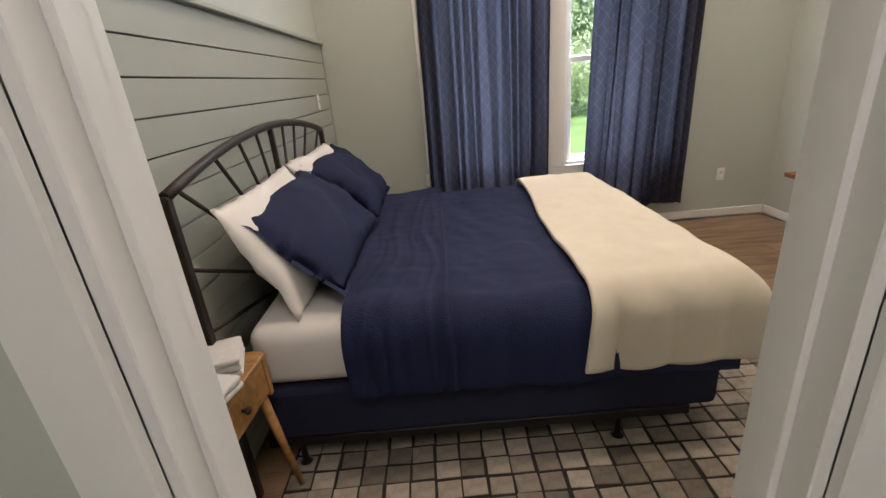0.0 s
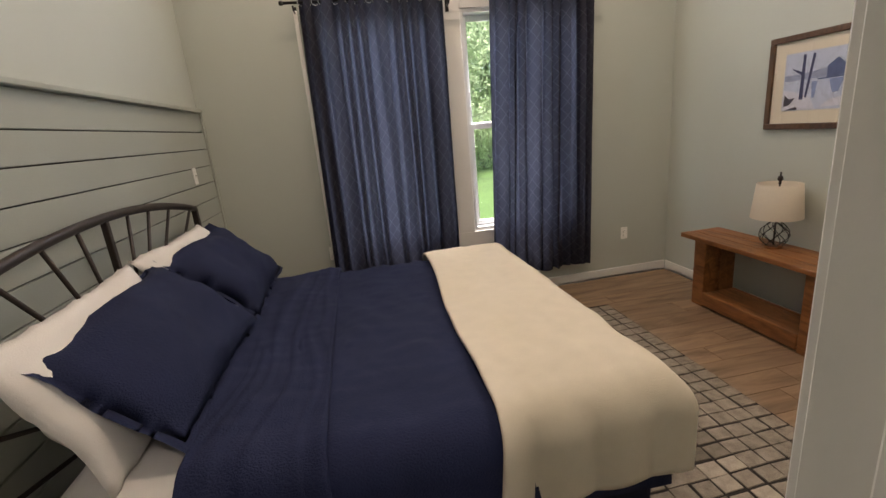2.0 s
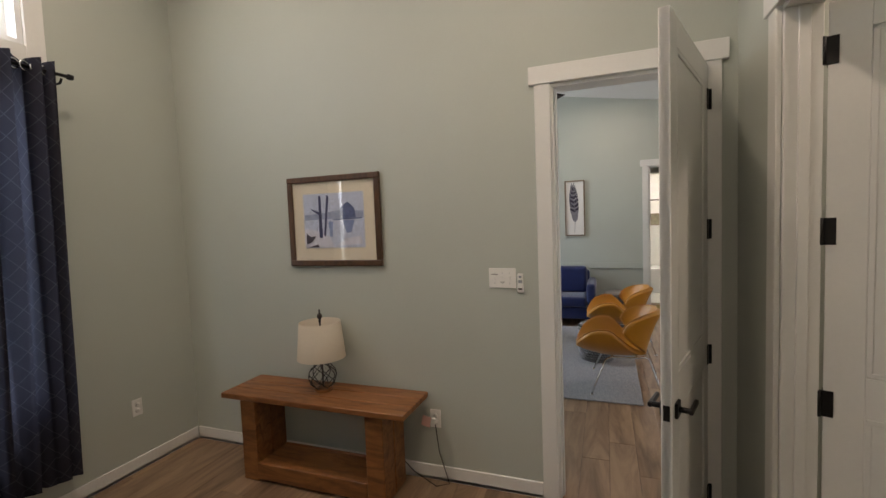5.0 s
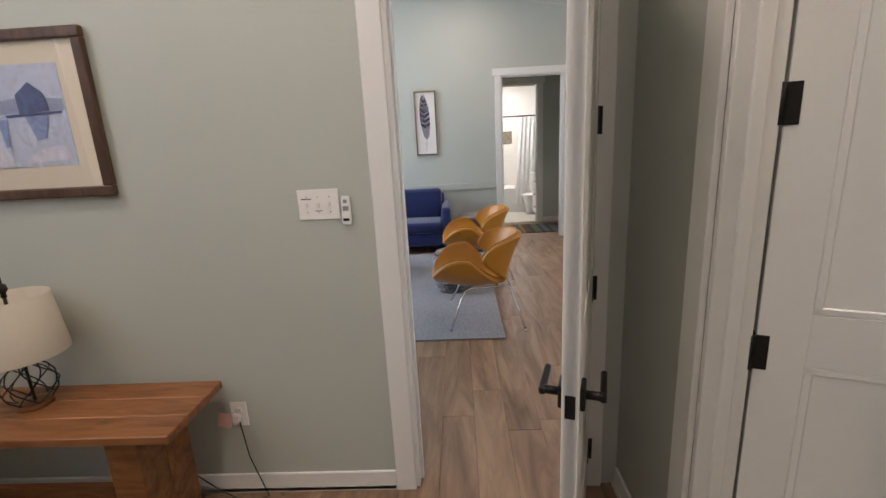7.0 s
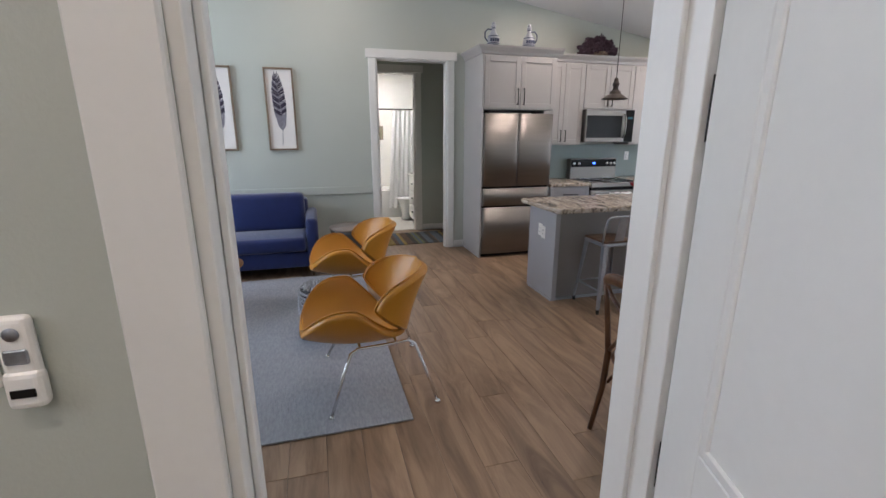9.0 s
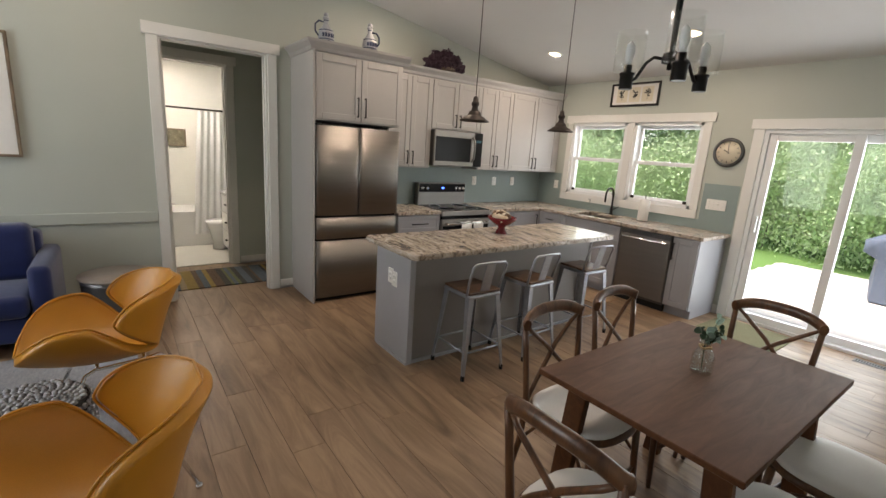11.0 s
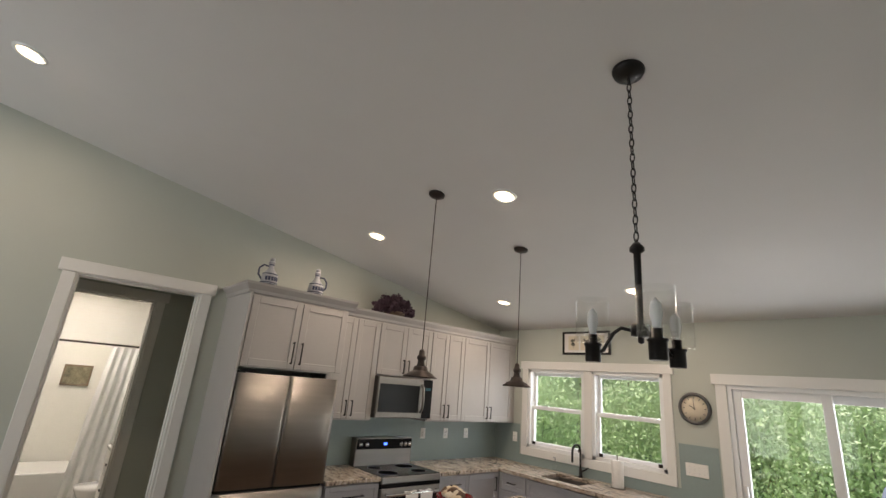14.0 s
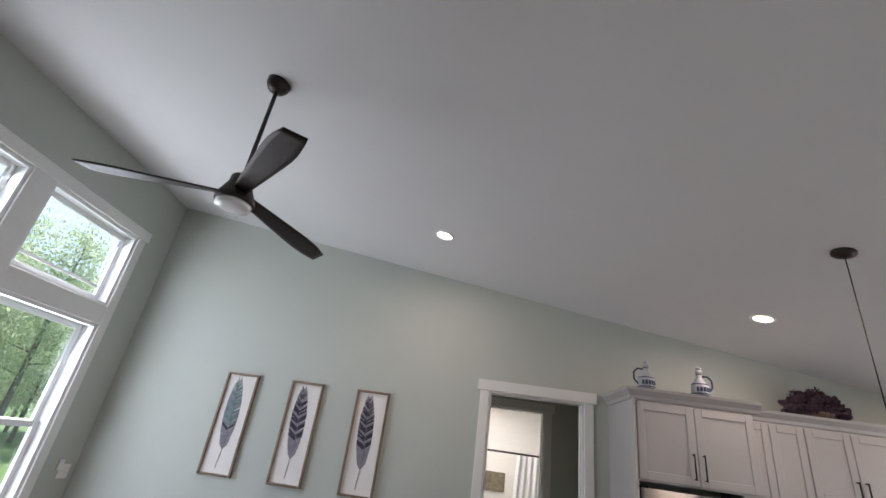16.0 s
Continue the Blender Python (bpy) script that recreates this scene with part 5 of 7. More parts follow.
for y in (-1.02, -1.21):
    tw = tagged(part("dish_towel", sheet(bmesh.new(), lambda u, v: (RX - 0.066 + 0.006 * math.sin(u * 9) + (0.03 if v < 0.03 else 0), y - 0.075 + 0.15 * u, 0.785 - 0.40 * v + 0.004 * math.sin(u * 7)), 10, 14, 0.006), TOWEL), "white dish towel hanging on oven handle", "dish towel", "towels on the oven")

# painted backsplash
structure("backsplash_east", B(EAST - 0.005, EAST - 0.0005, BACK + 0.006, -0.09, 0.92, 1.40), SPLASH, "blue-green painted backsplash band", "backsplash")
structure("backsplash_south", B(6.95, 7.32, BACK + 0.0005, BACK + 0.005, 0.92, 1.45), SPLASH, "blue-green painted backsplash band", "backsplash")
structure("backsplash_south", B(9.38, EAST - 0.006, BACK + 0.0005, BACK + 0.005, 0.92, 1.40), SPLASH, "blue-green painted backsplash band", "backsplash")
structure("backsplash_south", B(7.32, 9.38, BACK + 0.0005, BACK + 0.005, 0.92, 1.03), SPLASH, "blue-green painted backsplash band", "backsplash")
for y in (-1.69, -2.07, -2.44):
    wall_plate(EAST - 0.005, y, 1.23, -90)
wall_plate(9.46, BACK + 0.005, 1.23, 180)
wall_plate(7.16, BACK + 0.005, 1.22, 180, "4", "white four-gang toggle switch plate", 0.21, 0.12)

# island
isl = thing("kitchen_island", "blue-grey kitchen island with taupe back panel", "kitchen island")
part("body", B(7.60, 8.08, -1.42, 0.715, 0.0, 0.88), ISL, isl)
part("end_panel", B(7.585, 8.10, 0.715, 0.735, 0.0, 0.88, bev=0.003), CABL, isl, "blue-grey end panel")
part("end_panel", B(7.585, 8.10, -1.44, -1.42, 0.0, 0.88, bev=0.003), CABL, isl)
part("corner_post", B(7.575, 7.60, 0.69, 0.738, 0.0, 0.88, bev=0.002), CABL, isl)
part("base_trim", B(7.582, 7.60, -1.42, 0.69, 0.0, 0.022), CABL, isl)
part("base_trim", B(7.575, 8.06, 0.735, 0.747, 0.0, 0.022), CABL, isl)
for a, b in ((0.0, 0.70), (-0.7, 0.0), (-1.4, -0.7)):
    part("door", B(8.08, 8.10, a + 0.004, b - 0.004, 0.11, 0.87, bev=0.003), CABL, isl)
bm = B(7.375, 8.13, -1.49, 0.845, 0.88, 0.92)
es = [e for e in bm.edges if abs(e.verts[0].co.z - e.verts[1].co.z) > 0.01]
bmesh.ops.bevel(bm, geom=es, offset=0.05, segments=5, profile=0.5, affect="EDGES")
bmesh.ops.bevel(bm, geom=[e for e in bm.edges if abs(e.verts[0].co.z - e.verts[1].co.z) < 1e-4 and len(e.link_faces) == 2 and e.calc_face_angle(0) > 1], offset=0.008, segments=2, affect="EDGES")
tagged(part("island_countertop", bm, GRANITE), "brown and grey granite slab on island", "countertop")
for x in (7.86, 7.80):
    wall_plate(x, 0.735, 0.645 if x > 7.83 else 0.63, 180, "outlet", "white outlet on island end")

# bowl of potpourri
bw = thing("decor_bowl", "red glazed footed bowl of dried pods", "bowl", pose(7.84, -0.39, 0.92))
RED = mat("red_glaze", (0.16, 0.012, 0.016), 0.2, scale=12, vary=0.3, bump=0.0)
part("bowl", lathe(bmesh.new(), [(0.055, 0), (0.05, 0.01), (0.035, 0.04), (0.03, 0.06), (0.07, 0.08), (0.125, 0.125), (0.135, 0.15), (0.128, 0.15), (0.11, 0.125), (0.05, 0.09), (0.001, 0.088)], n=32), RED, bw)
rnd = random.Random(4)
POD = [mat("cream_pod", (0.62, 0.5, 0.36), 0.8, scale=40, vary=0.2, bump=0.3), mat("brown_cone", (0.10, 0.055, 0.03), 0.8, scale=60, vary=0.4, bump=0.6), mat("pale_pod", (0.7, 0.62, 0.5), 0.8, scale=40, vary=0.15, bump=0.3)]
for k in range(26):
    a, r = rnd.random() * 6.28, 0.1 * math.sqrt(rnd.random())
    bm = bmesh.new()
    bmesh.ops.create_icosphere(bm, subdivisions=2, radius=0.022 + 0.014 * rnd.random(), matrix=Matrix.Translation((r * math.cos(a), r * math.sin(a), 0.13 + 0.06 * (1 - r / 0.1) + 0.02 * rnd.random())) @ Matrix.Diagonal((1, 1.2, 0.8, 1)))
    for v in bm.verts:
        v.co += v.normal * wobble(v.co, 0.008, 60)
    for f in bm.faces:
        f.smooth = True
    part("pod", bm, POD[k % 3], bw)

# jugs and dried flowers on the cabinets
STONE = mat("grey_stoneware", (0.36, 0.37, 0.40), 0.3, scale=30, vary=0.25, bump=0.05)
BLUEB = mat("cobalt_band", (0.03, 0.04, 0.09), 0.3, scale=30, vary=0.2, bump=0.0)
for y, s in ((0.70, 1), (0.24, -1)):
    j = thing("stoneware_jug", "grey stoneware jug with dark bands and handle", "jug", pose(9.33, y, 2.53), "jugs on the cabinet")
    part("body", lathe(bmesh.new(), [(0.055, 0), (0.068, 0.02), (0.075, 0.07), (0.068, 0.12), (0.035, 0.165), (0.022, 0.19), (0.022, 0.22), (0.03, 0.23), (0.026, 0.25), (0.001, 0.25)], n=26), STONE, j)
    for z, r in ((0.03, 0.0725), (0.045, 0.0745), (0.215, 0.0235), (0.125, 0.067)):
        part("band", lathe(bmesh.new(), [(r, z - 0.004), (r + 0.0015, z), (r, z + 0.004)], n=26), BLUEB, j)
    for k in range(5):
        a = math.pi + (k - 2) * 0.35
        part("painted_motif", B(-0.002, 0.002, -0.01, 0.01, -0.018, 0.018, bev=0.001, rot=Matrix.Translation((0.0755 * math.cos(a), 0.0755 * math.sin(a), 0.08)) @ Matrix.Rotation(a, 4, "Z")), BLUEB, j)
    part("handle", tube(bmesh.new(), [(0, s * 0.025, 0.2), (0, s * 0.07, 0.205), (0, s * 0.105, 0.17), (0, s * 0.105, 0.11), (0, s * 0.07, 0.07)], 0.008, 8), BLUEB, j)
    part("stopper", lathe(bmesh.new(), [(0.018, 0.25), (0.024, 0.262), (0.018, 0.28), (0.001, 0.285)], n=16), STONE, j)
fl = thing("dried_flowers", "dried purple hydrangea bunch in low basket", "dried flowers", pose(9.62, -0.92, 2.53))
part("basket", lathe(bmesh.new(), [(0.08, 0), (0.13, 0.03), (0.15, 0.06), (0.14, 0.06), (0.001, 0.03)], n=20), FRAMEG, fl)
bm = bmesh.new()
rnd = random.Random(9)
for k in range(1500):
    a, b = rnd.random() * 6.28, math.acos(rnd.random())
    p = Vector((0.15 * math.sin(b) * math.cos(a), 0.29 * math.sin(b) * math.sin(a), 0.05 + 0.19 * math.cos(b))) * (0.8 + 0.25 * rnd.random())
    p *= 0.92 + 0.22 * noise.noise(p * 16 + Vector((3, 1, 2))) + 0.14 * noise.noise(p * 34)
    p.z = max(p.z, 0.03)
    q = Matrix.Translation(p) @ Euler((rnd.random() * 6, rnd.random() * 6, rnd.random() * 6)).to_matrix().to_4x4()
    s = 0.011 + 0.009 * rnd.random()
    bm.faces.new([bm.verts.new(q @ Vector(c)) for c in ((-s, -s, 0), (s, -s, 0.004), (s, s, 0), (-s, s, 0.004))])
part("blossoms", bm, mat("dried_purple_petals", (0.065, 0.038, 0.055), 0.9, scale=20, vary=0.6, bump=0.0), fl)


# ---- pendants, chandelier, fan ----
def pendant(x, y):
    zc = ceil_z(y)
    t = thing("pendant_light", "small black metal pendant lamp on thin cord", "pendant light", pose(x, y, 0), "pendants over the island")
    part("canopy", lathe(bmesh.new(), [(0.001, -0.03), (0.03, -0.028), (0.06, -0.015), (0.062, 0.0)], n=24, axis=Matrix.Translation((0, 0, zc)) @ TILT), IRON, t)
    part("cord", tube(bmesh.new(), [(0, 0, zc - 0.02), (0, 0, 2.02)], 0.0032, 6), IRON, t)
    part("socket", lathe(bmesh.new(), [(0.008, 2.04), (0.018, 2.03), (0.022, 2.0), (0.03, 1.995), (0.03, 1.975), (0.022, 1.965), (0.026, 1.94), (0.036, 1.925)], n=20), IRON, t)
    part("shade", lathe(bmesh.new(), [(0.036, 1.93), (0.046, 1.925), (0.05, 1.905), (0.056, 1.897), (0.084, 1.884), (0.088, 1.876), (0.112, 1.863), (0.115, 1.855), (0.11, 1.855), (0.07, 1.88), (0.034, 1.915)], n=28, cap=False), IRON, t, "dark stepped metal shade")
    part("bulb", lathe(bmesh.new(), [(0.001, 1.845), (0.02, 1.855), (0.024, 1.88), (0.014, 1.915)], n=14), CLEAR, t)


pendant(7.67, 0.17)
pendant(7.68, -0.85)

ch = thing("chandelier", "black three-arm chandelier with clear glass cylinders", "chandelier", pose(6.04, 0.45, 0))
zc = ceil_z(0.45)
part("canopy", lathe(bmesh.new(), [(0.001, -0.035), (0.03, -0.033), (0.065, -0.015), (0.07, 0.0)], n=28, axis=Matrix.Translation((0, 0, zc)) @ TILT), BLACK, ch)
z, k = zc - 0.03, 0
while z > 2.40:
    u = Vector((1, 0, 0)) if k % 2 else Vector((0, 1, 0))
    pts = [Vector((0, 0, z - 0.02)) + u * 0.009 * math.cos(a) + Vector((0, 0, 0.022 * math.sin(a))) for a in [2 * math.pi * i / 10 for i in range(10)]]
    part("chain_link", tube(bmesh.new(), pts, 0.003, 5, True), BLACK, ch)
    z -= 0.035
    k += 1
part("stem", lathe(bmesh.new(), [(0.012, 2.42), (0.028, 2.40), (0.028, 2.385), (0.014, 2.375), (0.012, 2.10), (0.034, 2.095), (0.036, 2.055), (0.012, 2.05), (0.011, 2.03), (0.001, 2.025)], n=18), BLACK, ch)
for k in range(3):
    a = radians(131 + 120 * k)
    d = Vector((math.cos(a), math.sin(a), 0))
    R = 0.18
    arm = part("arm", tube(bmesh.new(), [Vector((0, 0, 2.075)) + d * 0.03, Vector((0, 0, 2.085)) + d * 0.07, Vector((0, 0, 2.065)) + d * 0.1, Vector((0, 0, 2.0)) + d * 0.14, Vector((0, 0, 1.985)) + d * 0.17, Vector((0, 0, 1.99)) + d * R], 0.0075, 8), BLACK, ch)
    part("cup", lathe(bmesh.new(), [(0.028, 1.955), (0.03, 1.96), (0.03, 2.015), (0.034, 2.018), (0.034, 2.026), (0.018, 2.028), (0.018, 2.06), (0.001, 2.06)], d * R, 16), BLACK, arm)
    g = part("glass_shade", lathe(bmesh.new(), [(0.02, 2.027), (0.062, 2.029), (0.065, 2.035), (0.065, 2.20), (0.062, 2.20), (0.062, 2.036)], d * R, 32, None, False), CLEAR, arm, "clear glass cylinder shade")
    g.visible_shadow = False
    # The bulb's pale colour paints the window reflections inside the cylinder.
    part("bulb", lathe(bmesh.new(), [(0.012, 2.06), (0.014, 2.075), (0.022, 2.11), (0.018, 2.145), (0.001, 2.165)], d * R, 14), BULBGLINT, arm, "candle bulb coloured pale like window reflections in its glass")

FX, FY = 7.27, 3.63
fz = ceil_z(FY)
fan = thing("ceiling_fan", "dark bronze three-blade ceiling fan with light", "ceiling fan", pose(FX, FY, 0))
part("canopy", lathe(bmesh.new(), [(0.02, -0.075), (0.05, -0.06), (0.068, -0.03), (0.072, 0.0)], n=28, axis=Matrix.Translation((0, 0, fz)) @ TILT), IRON, fan)
part("downrod", tube(bmesh.new(), [(0, 0, fz - 0.05), (0, 0, fz - 0.73)], 0.012, 10), IRON, fan)
hz = fz - 0.73
part("motor", lathe(bmesh.new(), [(0.05, hz + 0.03), (0.06, hz + 0.02), (0.062, hz - 0.02), (0.075, hz - 0.05), (0.098, hz - 0.10), (0.105, hz - 0.125), (0.1, hz - 0.14)], n=32), IRON, fan)
part("light_lens", lathe(bmesh.new(), [(0.095, hz - 0.14), (0.09, hz - 0.165), (0.05, hz - 0.175), (0.001, hz - 0.178)], n=32), PORC, fan, "white frosted light lens")
for ang in (220, 100, 340):
    m = Matrix.Rotation(radians(ang), 4, "Z")

    def blade(u, v):
        r = 0.08 + 0.69 * u
        w = 0.036 + 0.036 * min(1, u * 1.4) - 0.02 * max(0, u - 0.85) / 0.15
        s = (v - 0.5) * 2 * w
        return m @ Vector((r + 0.03 * v * (u > 0.9), s + 0.03 * u, hz - 0.075 - 0.32 * s * (1 - 0.5 * u) - 0.01 * u))

    part("blade", sheet(bmesh.new(), blade, 16, 6, 0.008), IRON, fan)


# ---- dining ----
dt = thing("dining_table", "dark walnut dining table with slab legs", "dining table")
part("tabletop", B(5.285, 6.06, -0.13, 1.045, 0.735, 0.76, bev=0.003), TABLEW, dt)
part("apron", B(5.42, 5.92, 0.02, 0.90, 0.67, 0.735), TABLEW, dt)
for x, sx in ((5.40, -1), (5.945, 1)):
    for y, sy in ((0.02, -1), (0.895, 1)):
        bm = B(-0.045, 0.045, -0.02, 0.02, 0, 0.735, bev=0.004)
        for v in bm.verts:
            v.co.x += (1 - v.co.z / 0.735) * sx * 0.06
        for v in bm.verts:
            v.co.x += x
            v.co.y += y
        part("leg", bm, TABLEW, dt)


def dining_chair():
    """Bentwood chair with a crossed back; it faces +y from its back at y=0."""
    t = thing("dining_chair", "dark bentwood cross-back chair with white seat", "dining chair", None, "chairs round the table")
    for s in (-1, 1):
        part("back_leg", tube(bmesh.new(), [(s * 0.2, -0.03, 0), (s * 0.195, 0.02, 0.25), (s * 0.19, 0.03, 0.46), (s * 0.2, 0.005, 0.7), (s * 0.205, -0.015, 0.86)], [0.013, 0.016, 0.017, 0.015, 0.014], 10), CHAIRW, t)
        part("front_leg", tube(bmesh.new(), [(s * 0.2, 0.43, 0), (s * 0.185, 0.41, 0.25), (s * 0.18, 0.40, 0.44)], [0.012, 0.016, 0.017], 10), CHAIRW, t)
        part("side_hoop", tube(bmesh.new(), [(s * 0.19, 0.39, 0.28), (s * 0.17, 0.32, 0.36), (s * 0.165, 0.21, 0.405), (s * 0.17, 0.1, 0.36), (s * 0.185, 0.04, 0.28)], 0.009, 8), CHAIRW, t)
        part("back_strap", tube(bmesh.new(), [(-s * 0.185, 0.03, 0.47), (-s * 0.09, 0.012, 0.58), (s * 0.03, -0.012, 0.70), (s * 0.15, -0.02, 0.80), (s * 0.195, -0.012, 0.84)], [0.011, 0.012, 0.012, 0.011, 0.009], 8), CHAIRW, t)
    bm = tube(bmesh.new(), [(0.21 * math.sin(a), -0.045 + 0.05 * (1 - math.cos(a)), 0.885 - 0.03 * abs(math.sin(a)) ** 3) for a in [(-1 + i / 9) * math.pi / 2 for i in range(19)]], 0.02, 10)
    for v in bm.verts:
        v.co.z = 0.87 + (v.co.z - 0.87) * 1.5
    part("top_rail", bm, CHAIRW, t)
    bm = bmesh.new()
    ring = lambda k, r: (0.215 * k * math.copysign(abs(math.cos(r)) ** 0.7, math.cos(r)), 0.22 + 0.215 * k * math.copysign(abs(math.sin(r)) ** 0.7, math.sin(r)))
    part("seat_frame", tube(bmesh.new(), [(*ring(0.98, 2 * math.pi * i / 28), 0.445) for i in range(28)], 0.02, 8, True), CHAIRW, t)
    rows = []
    for k, z in ((1.0, 0.45), (1.0, 0.468), (0.93, 0.482), (0.6, 0.49), (0.02, 0.492)):
        rows.append([bm.verts.new((*ring(k, 2 * math.pi * i / 28), z)) for i in range(28)])
    for a, b in zip(rows, rows[1:]):
        for i in range(28):
            bm.faces.new((a[i], a[(i + 1) % 28], b[(i + 1) % 28], b[i])).smooth = True
    bm.faces.new(rows[-1])
    bm.faces.new(rows[0][::-1])
    part("seat_pad", bm, WHITESEAT, t, "white upholstered seat")
    part("front_stretcher", tube(bmesh.new(), [(-0.19, 0.41, 0.2), (0, 0.44, 0.2), (0.19, 0.41, 0.2)], 0.009, 8), CHAIRW, t)
    return t


c0 = dining_chair()
spots = [(5.62, 1.45, 180), (6.27, 0.70, 90), (6.29, 0.14, 92), (5.70, -0.47, 0), (4.99, 0.14, -90), (5.0, 0.72, -92)]
c0.matrix_basis = pose(spots[0][0], spots[0][1], 0, 0, 0, spots[0][2])
for x, y, a in spots[1:]:
    copy_thing(c0, pose(x, y, 0, 0, 0, a))

va = thing("vase", "clear glass bottle vase with leafy sprig", "vase", pose(5.685, 0.43, 0.76))
part("bottle", lathe(bmesh.new(), [(0.04, 0), (0.044, 0.008), (0.044, 0.075), (0.03, 0.105), (0.02, 0.115), (0.02, 0.135), (0.026, 0.14), (0.022, 0.14), (0.017, 0.116), (0.04, 0.075), (0.038, 0.01), (0.001, 0.008)], n=28), BOTTLE, va)
part("twine", tube(bmesh.new(), [(0.023 * math.cos(a), 0.023 * math.sin(a), 0.118 + 0.004 * math.sin(3 * a)) for a in [2 * math.pi * i / 16 for i in range(16)]], 0.004, 6, True), mat("jute_twine", (0.45, 0.32, 0.18), 0.9, scale=80, vary=0.3, bump=0.4), va)
LEAFD = mat("dark_green_leaf", (0.02, 0.045, 0.02), 0.5, scale=40, vary=0.3, bump=0.1)
LEAFP = mat("pale_eucalyptus_leaf", (0.30, 0.42, 0.36), 0.6, scale=40, vary=0.2, bump=0.1)
rnd = random.Random(3)
for k in range(6):
    a = rnd.random() * 6.28
    tip = Vector((0.055 * math.cos(a), 0.055 * math.sin(a), 0.17 + 0.07 * rnd.random()))
    st = part("stem", tube(bmesh.new(), [(0, 0, 0.02), (0.005, 0, 0.14), tip], 0.002, 5), LEAFD, va)
    for j in range(7):
        p = Vector((0.005, 0, 0.14)).lerp(tip, 0.3 + 0.12 * j)
        q = Matrix.Translation(p) @ Euler((rnd.random() * 6, rnd.random() * 6, rnd.random() * 6)).to_matrix().to_4x4()
        s = 0.011 + 0.010 * rnd.random()
        bm = bmesh.new()
        cs = [bm.verts.new(q @ Vector((s * (1 + math.cos(b)), 0.75 * s * math.sin(b), 0.004 * math.cos(2 * b)))) for b in [2 * math.pi * i / 10 for i in range(10)]]
        bm.faces.new(cs)
        part("leaf", bm, LEAFP if k % 2 else LEAFD, st)


# ---- metal stools ----
def stool():
    """Metal stool with a wooden seat; its back is at -x."""
    t = thing("bar_stool", "galvanised metal bar stool with low back and wooden seat", "bar stool", None, "metal stools")
    SZ = 0.64
    part("seat_pan", B(-0.155, 0.155, -0.155, 0.155, SZ - 0.045, SZ - 0.012, bev=0.014, seg=2), GALV, t)
    part("seat", B(-0.15, 0.15, -0.15, 0.15, SZ - 0.012, SZ + 0.008, bev=0.006, seg=2), SEATW, t, "brown wooden seat board")
    for sx in (-1, 1):
        for sy in (-1, 1):
            bm = bmesh.new()
            rows = []
            for z, o, w in ((0.012, 0.195, 0.014), (0.25, 0.172, 0.026), (SZ - 0.03, 0.142, 0.04)):
                c = Vector((sx * o, sy * o, z))
                rows.append([bm.verts.new(c + Vector(p)) for p in ((sx * 0.006, sy * 0.006, 0), (-sx * w, sy * 0.006, 0), (-sx * w, sy * 0.0, 0), (-sx * 0.002, -sy * 0.002, 0), (0, -sy * w, 0), (sx * 0.006, -sy * w, 0))])
            for a, b in zip(rows, rows[1:]):
                for i in range(6):
                    bm.faces.new((a[i], a[(i + 1) % 6], b[(i + 1) % 6], b[i]))
            bm.faces.new(rows[0])
            bm.faces.new(rows[-1])
            bmesh.ops.recalc_face_normals(bm, faces=bm.faces)
            leg = part("leg", bm, GALV, t)
            part("foot", lathe(bmesh.new(), [(0.014, 0), (0.015, 0.004), (0.015, 0.03), (0.01, 0.04)], (sx * 0.19, sy * 0.19, 0), 10), DARK, leg, "dark rubber foot")
    for a, b in (((-0.17, -0.17), (-0.17, 0.17)), ((0.17, -0.17), (0.17, 0.17)), ((-0.17, -0.17), (0.17, -0.17)), ((-0.17, 0.17), (0.17, 0.17))):
        part("foot_rail", tube(bmesh.new(), [(*a, 0.2), (*b, 0.2)], 0.008, 6), GALV, t)
    part("back_hoop", tube(bmesh.new(), [(-0.12, -0.15, SZ - 0.02), (-0.15, -0.16, SZ + 0.1), (-0.18, -0.16, SZ + 0.2), (-0.185, -0.135, SZ + 0.225), (-0.19, 0, SZ + 0.23), (-0.185, 0.135, SZ + 0.225), (-0.18, 0.16, SZ + 0.2), (-0.15, 0.16, SZ + 0.1), (-0.12, 0.15, SZ - 0.02)], 0.0095, 10), GALV, t)
    bm = B(-0.003, 0.003, -0.045, 0.045, 0, 0.245, bev=0.001, rot=Matrix.Translation((-0.135, 0, SZ - 0.012)) @ Matrix.Rotation(radians(-13), 4, "Y"))
    part("back_slat", bm, GALV, t)
    return t


s0 = stool()
s0.matrix_basis = pose(7.37, 0.31, 0)
for x, y, a in ((7.385, -0.31, 3), (7.43, -1.12, -4), (5.05, -2.55, 155)):
    copy_thing(s0, pose(x, y, 0, 0, 0, a))

# narrow glass desk by the wall
dk = thing("console_desk", "black metal console desk with glass top", "desk")
for x in (4.82, 5.15):
    for y in (-2.98, -2.2):
        part("leg", B(x - 0.011, x + 0.011, y - 0.011, y + 0.011, 0, 0.80, bev=0.002), BLACK, dk)
for z in (0.789, 0.16):
    for y in (-2.98, -2.2):
        if z > 0.5 or y > -2.5:
            part("rail", B(4.831, 5.139, y - 0.011, y + 0.011, z - 0.011, z + 0.011), BLACK, dk)
    for x in (4.82, 5.15):
        if z > 0.5 or x < 5:
            part("rail", B(x - 0.011, x + 0.011, -2.969, -2.211, z - 0.011, z + 0.011), BLACK, dk)
g = part("glass_top", B(4.832, 5.138, -2.968, -2.212, 0.794, 0.80), CLEAR, dk, "clear glass top")

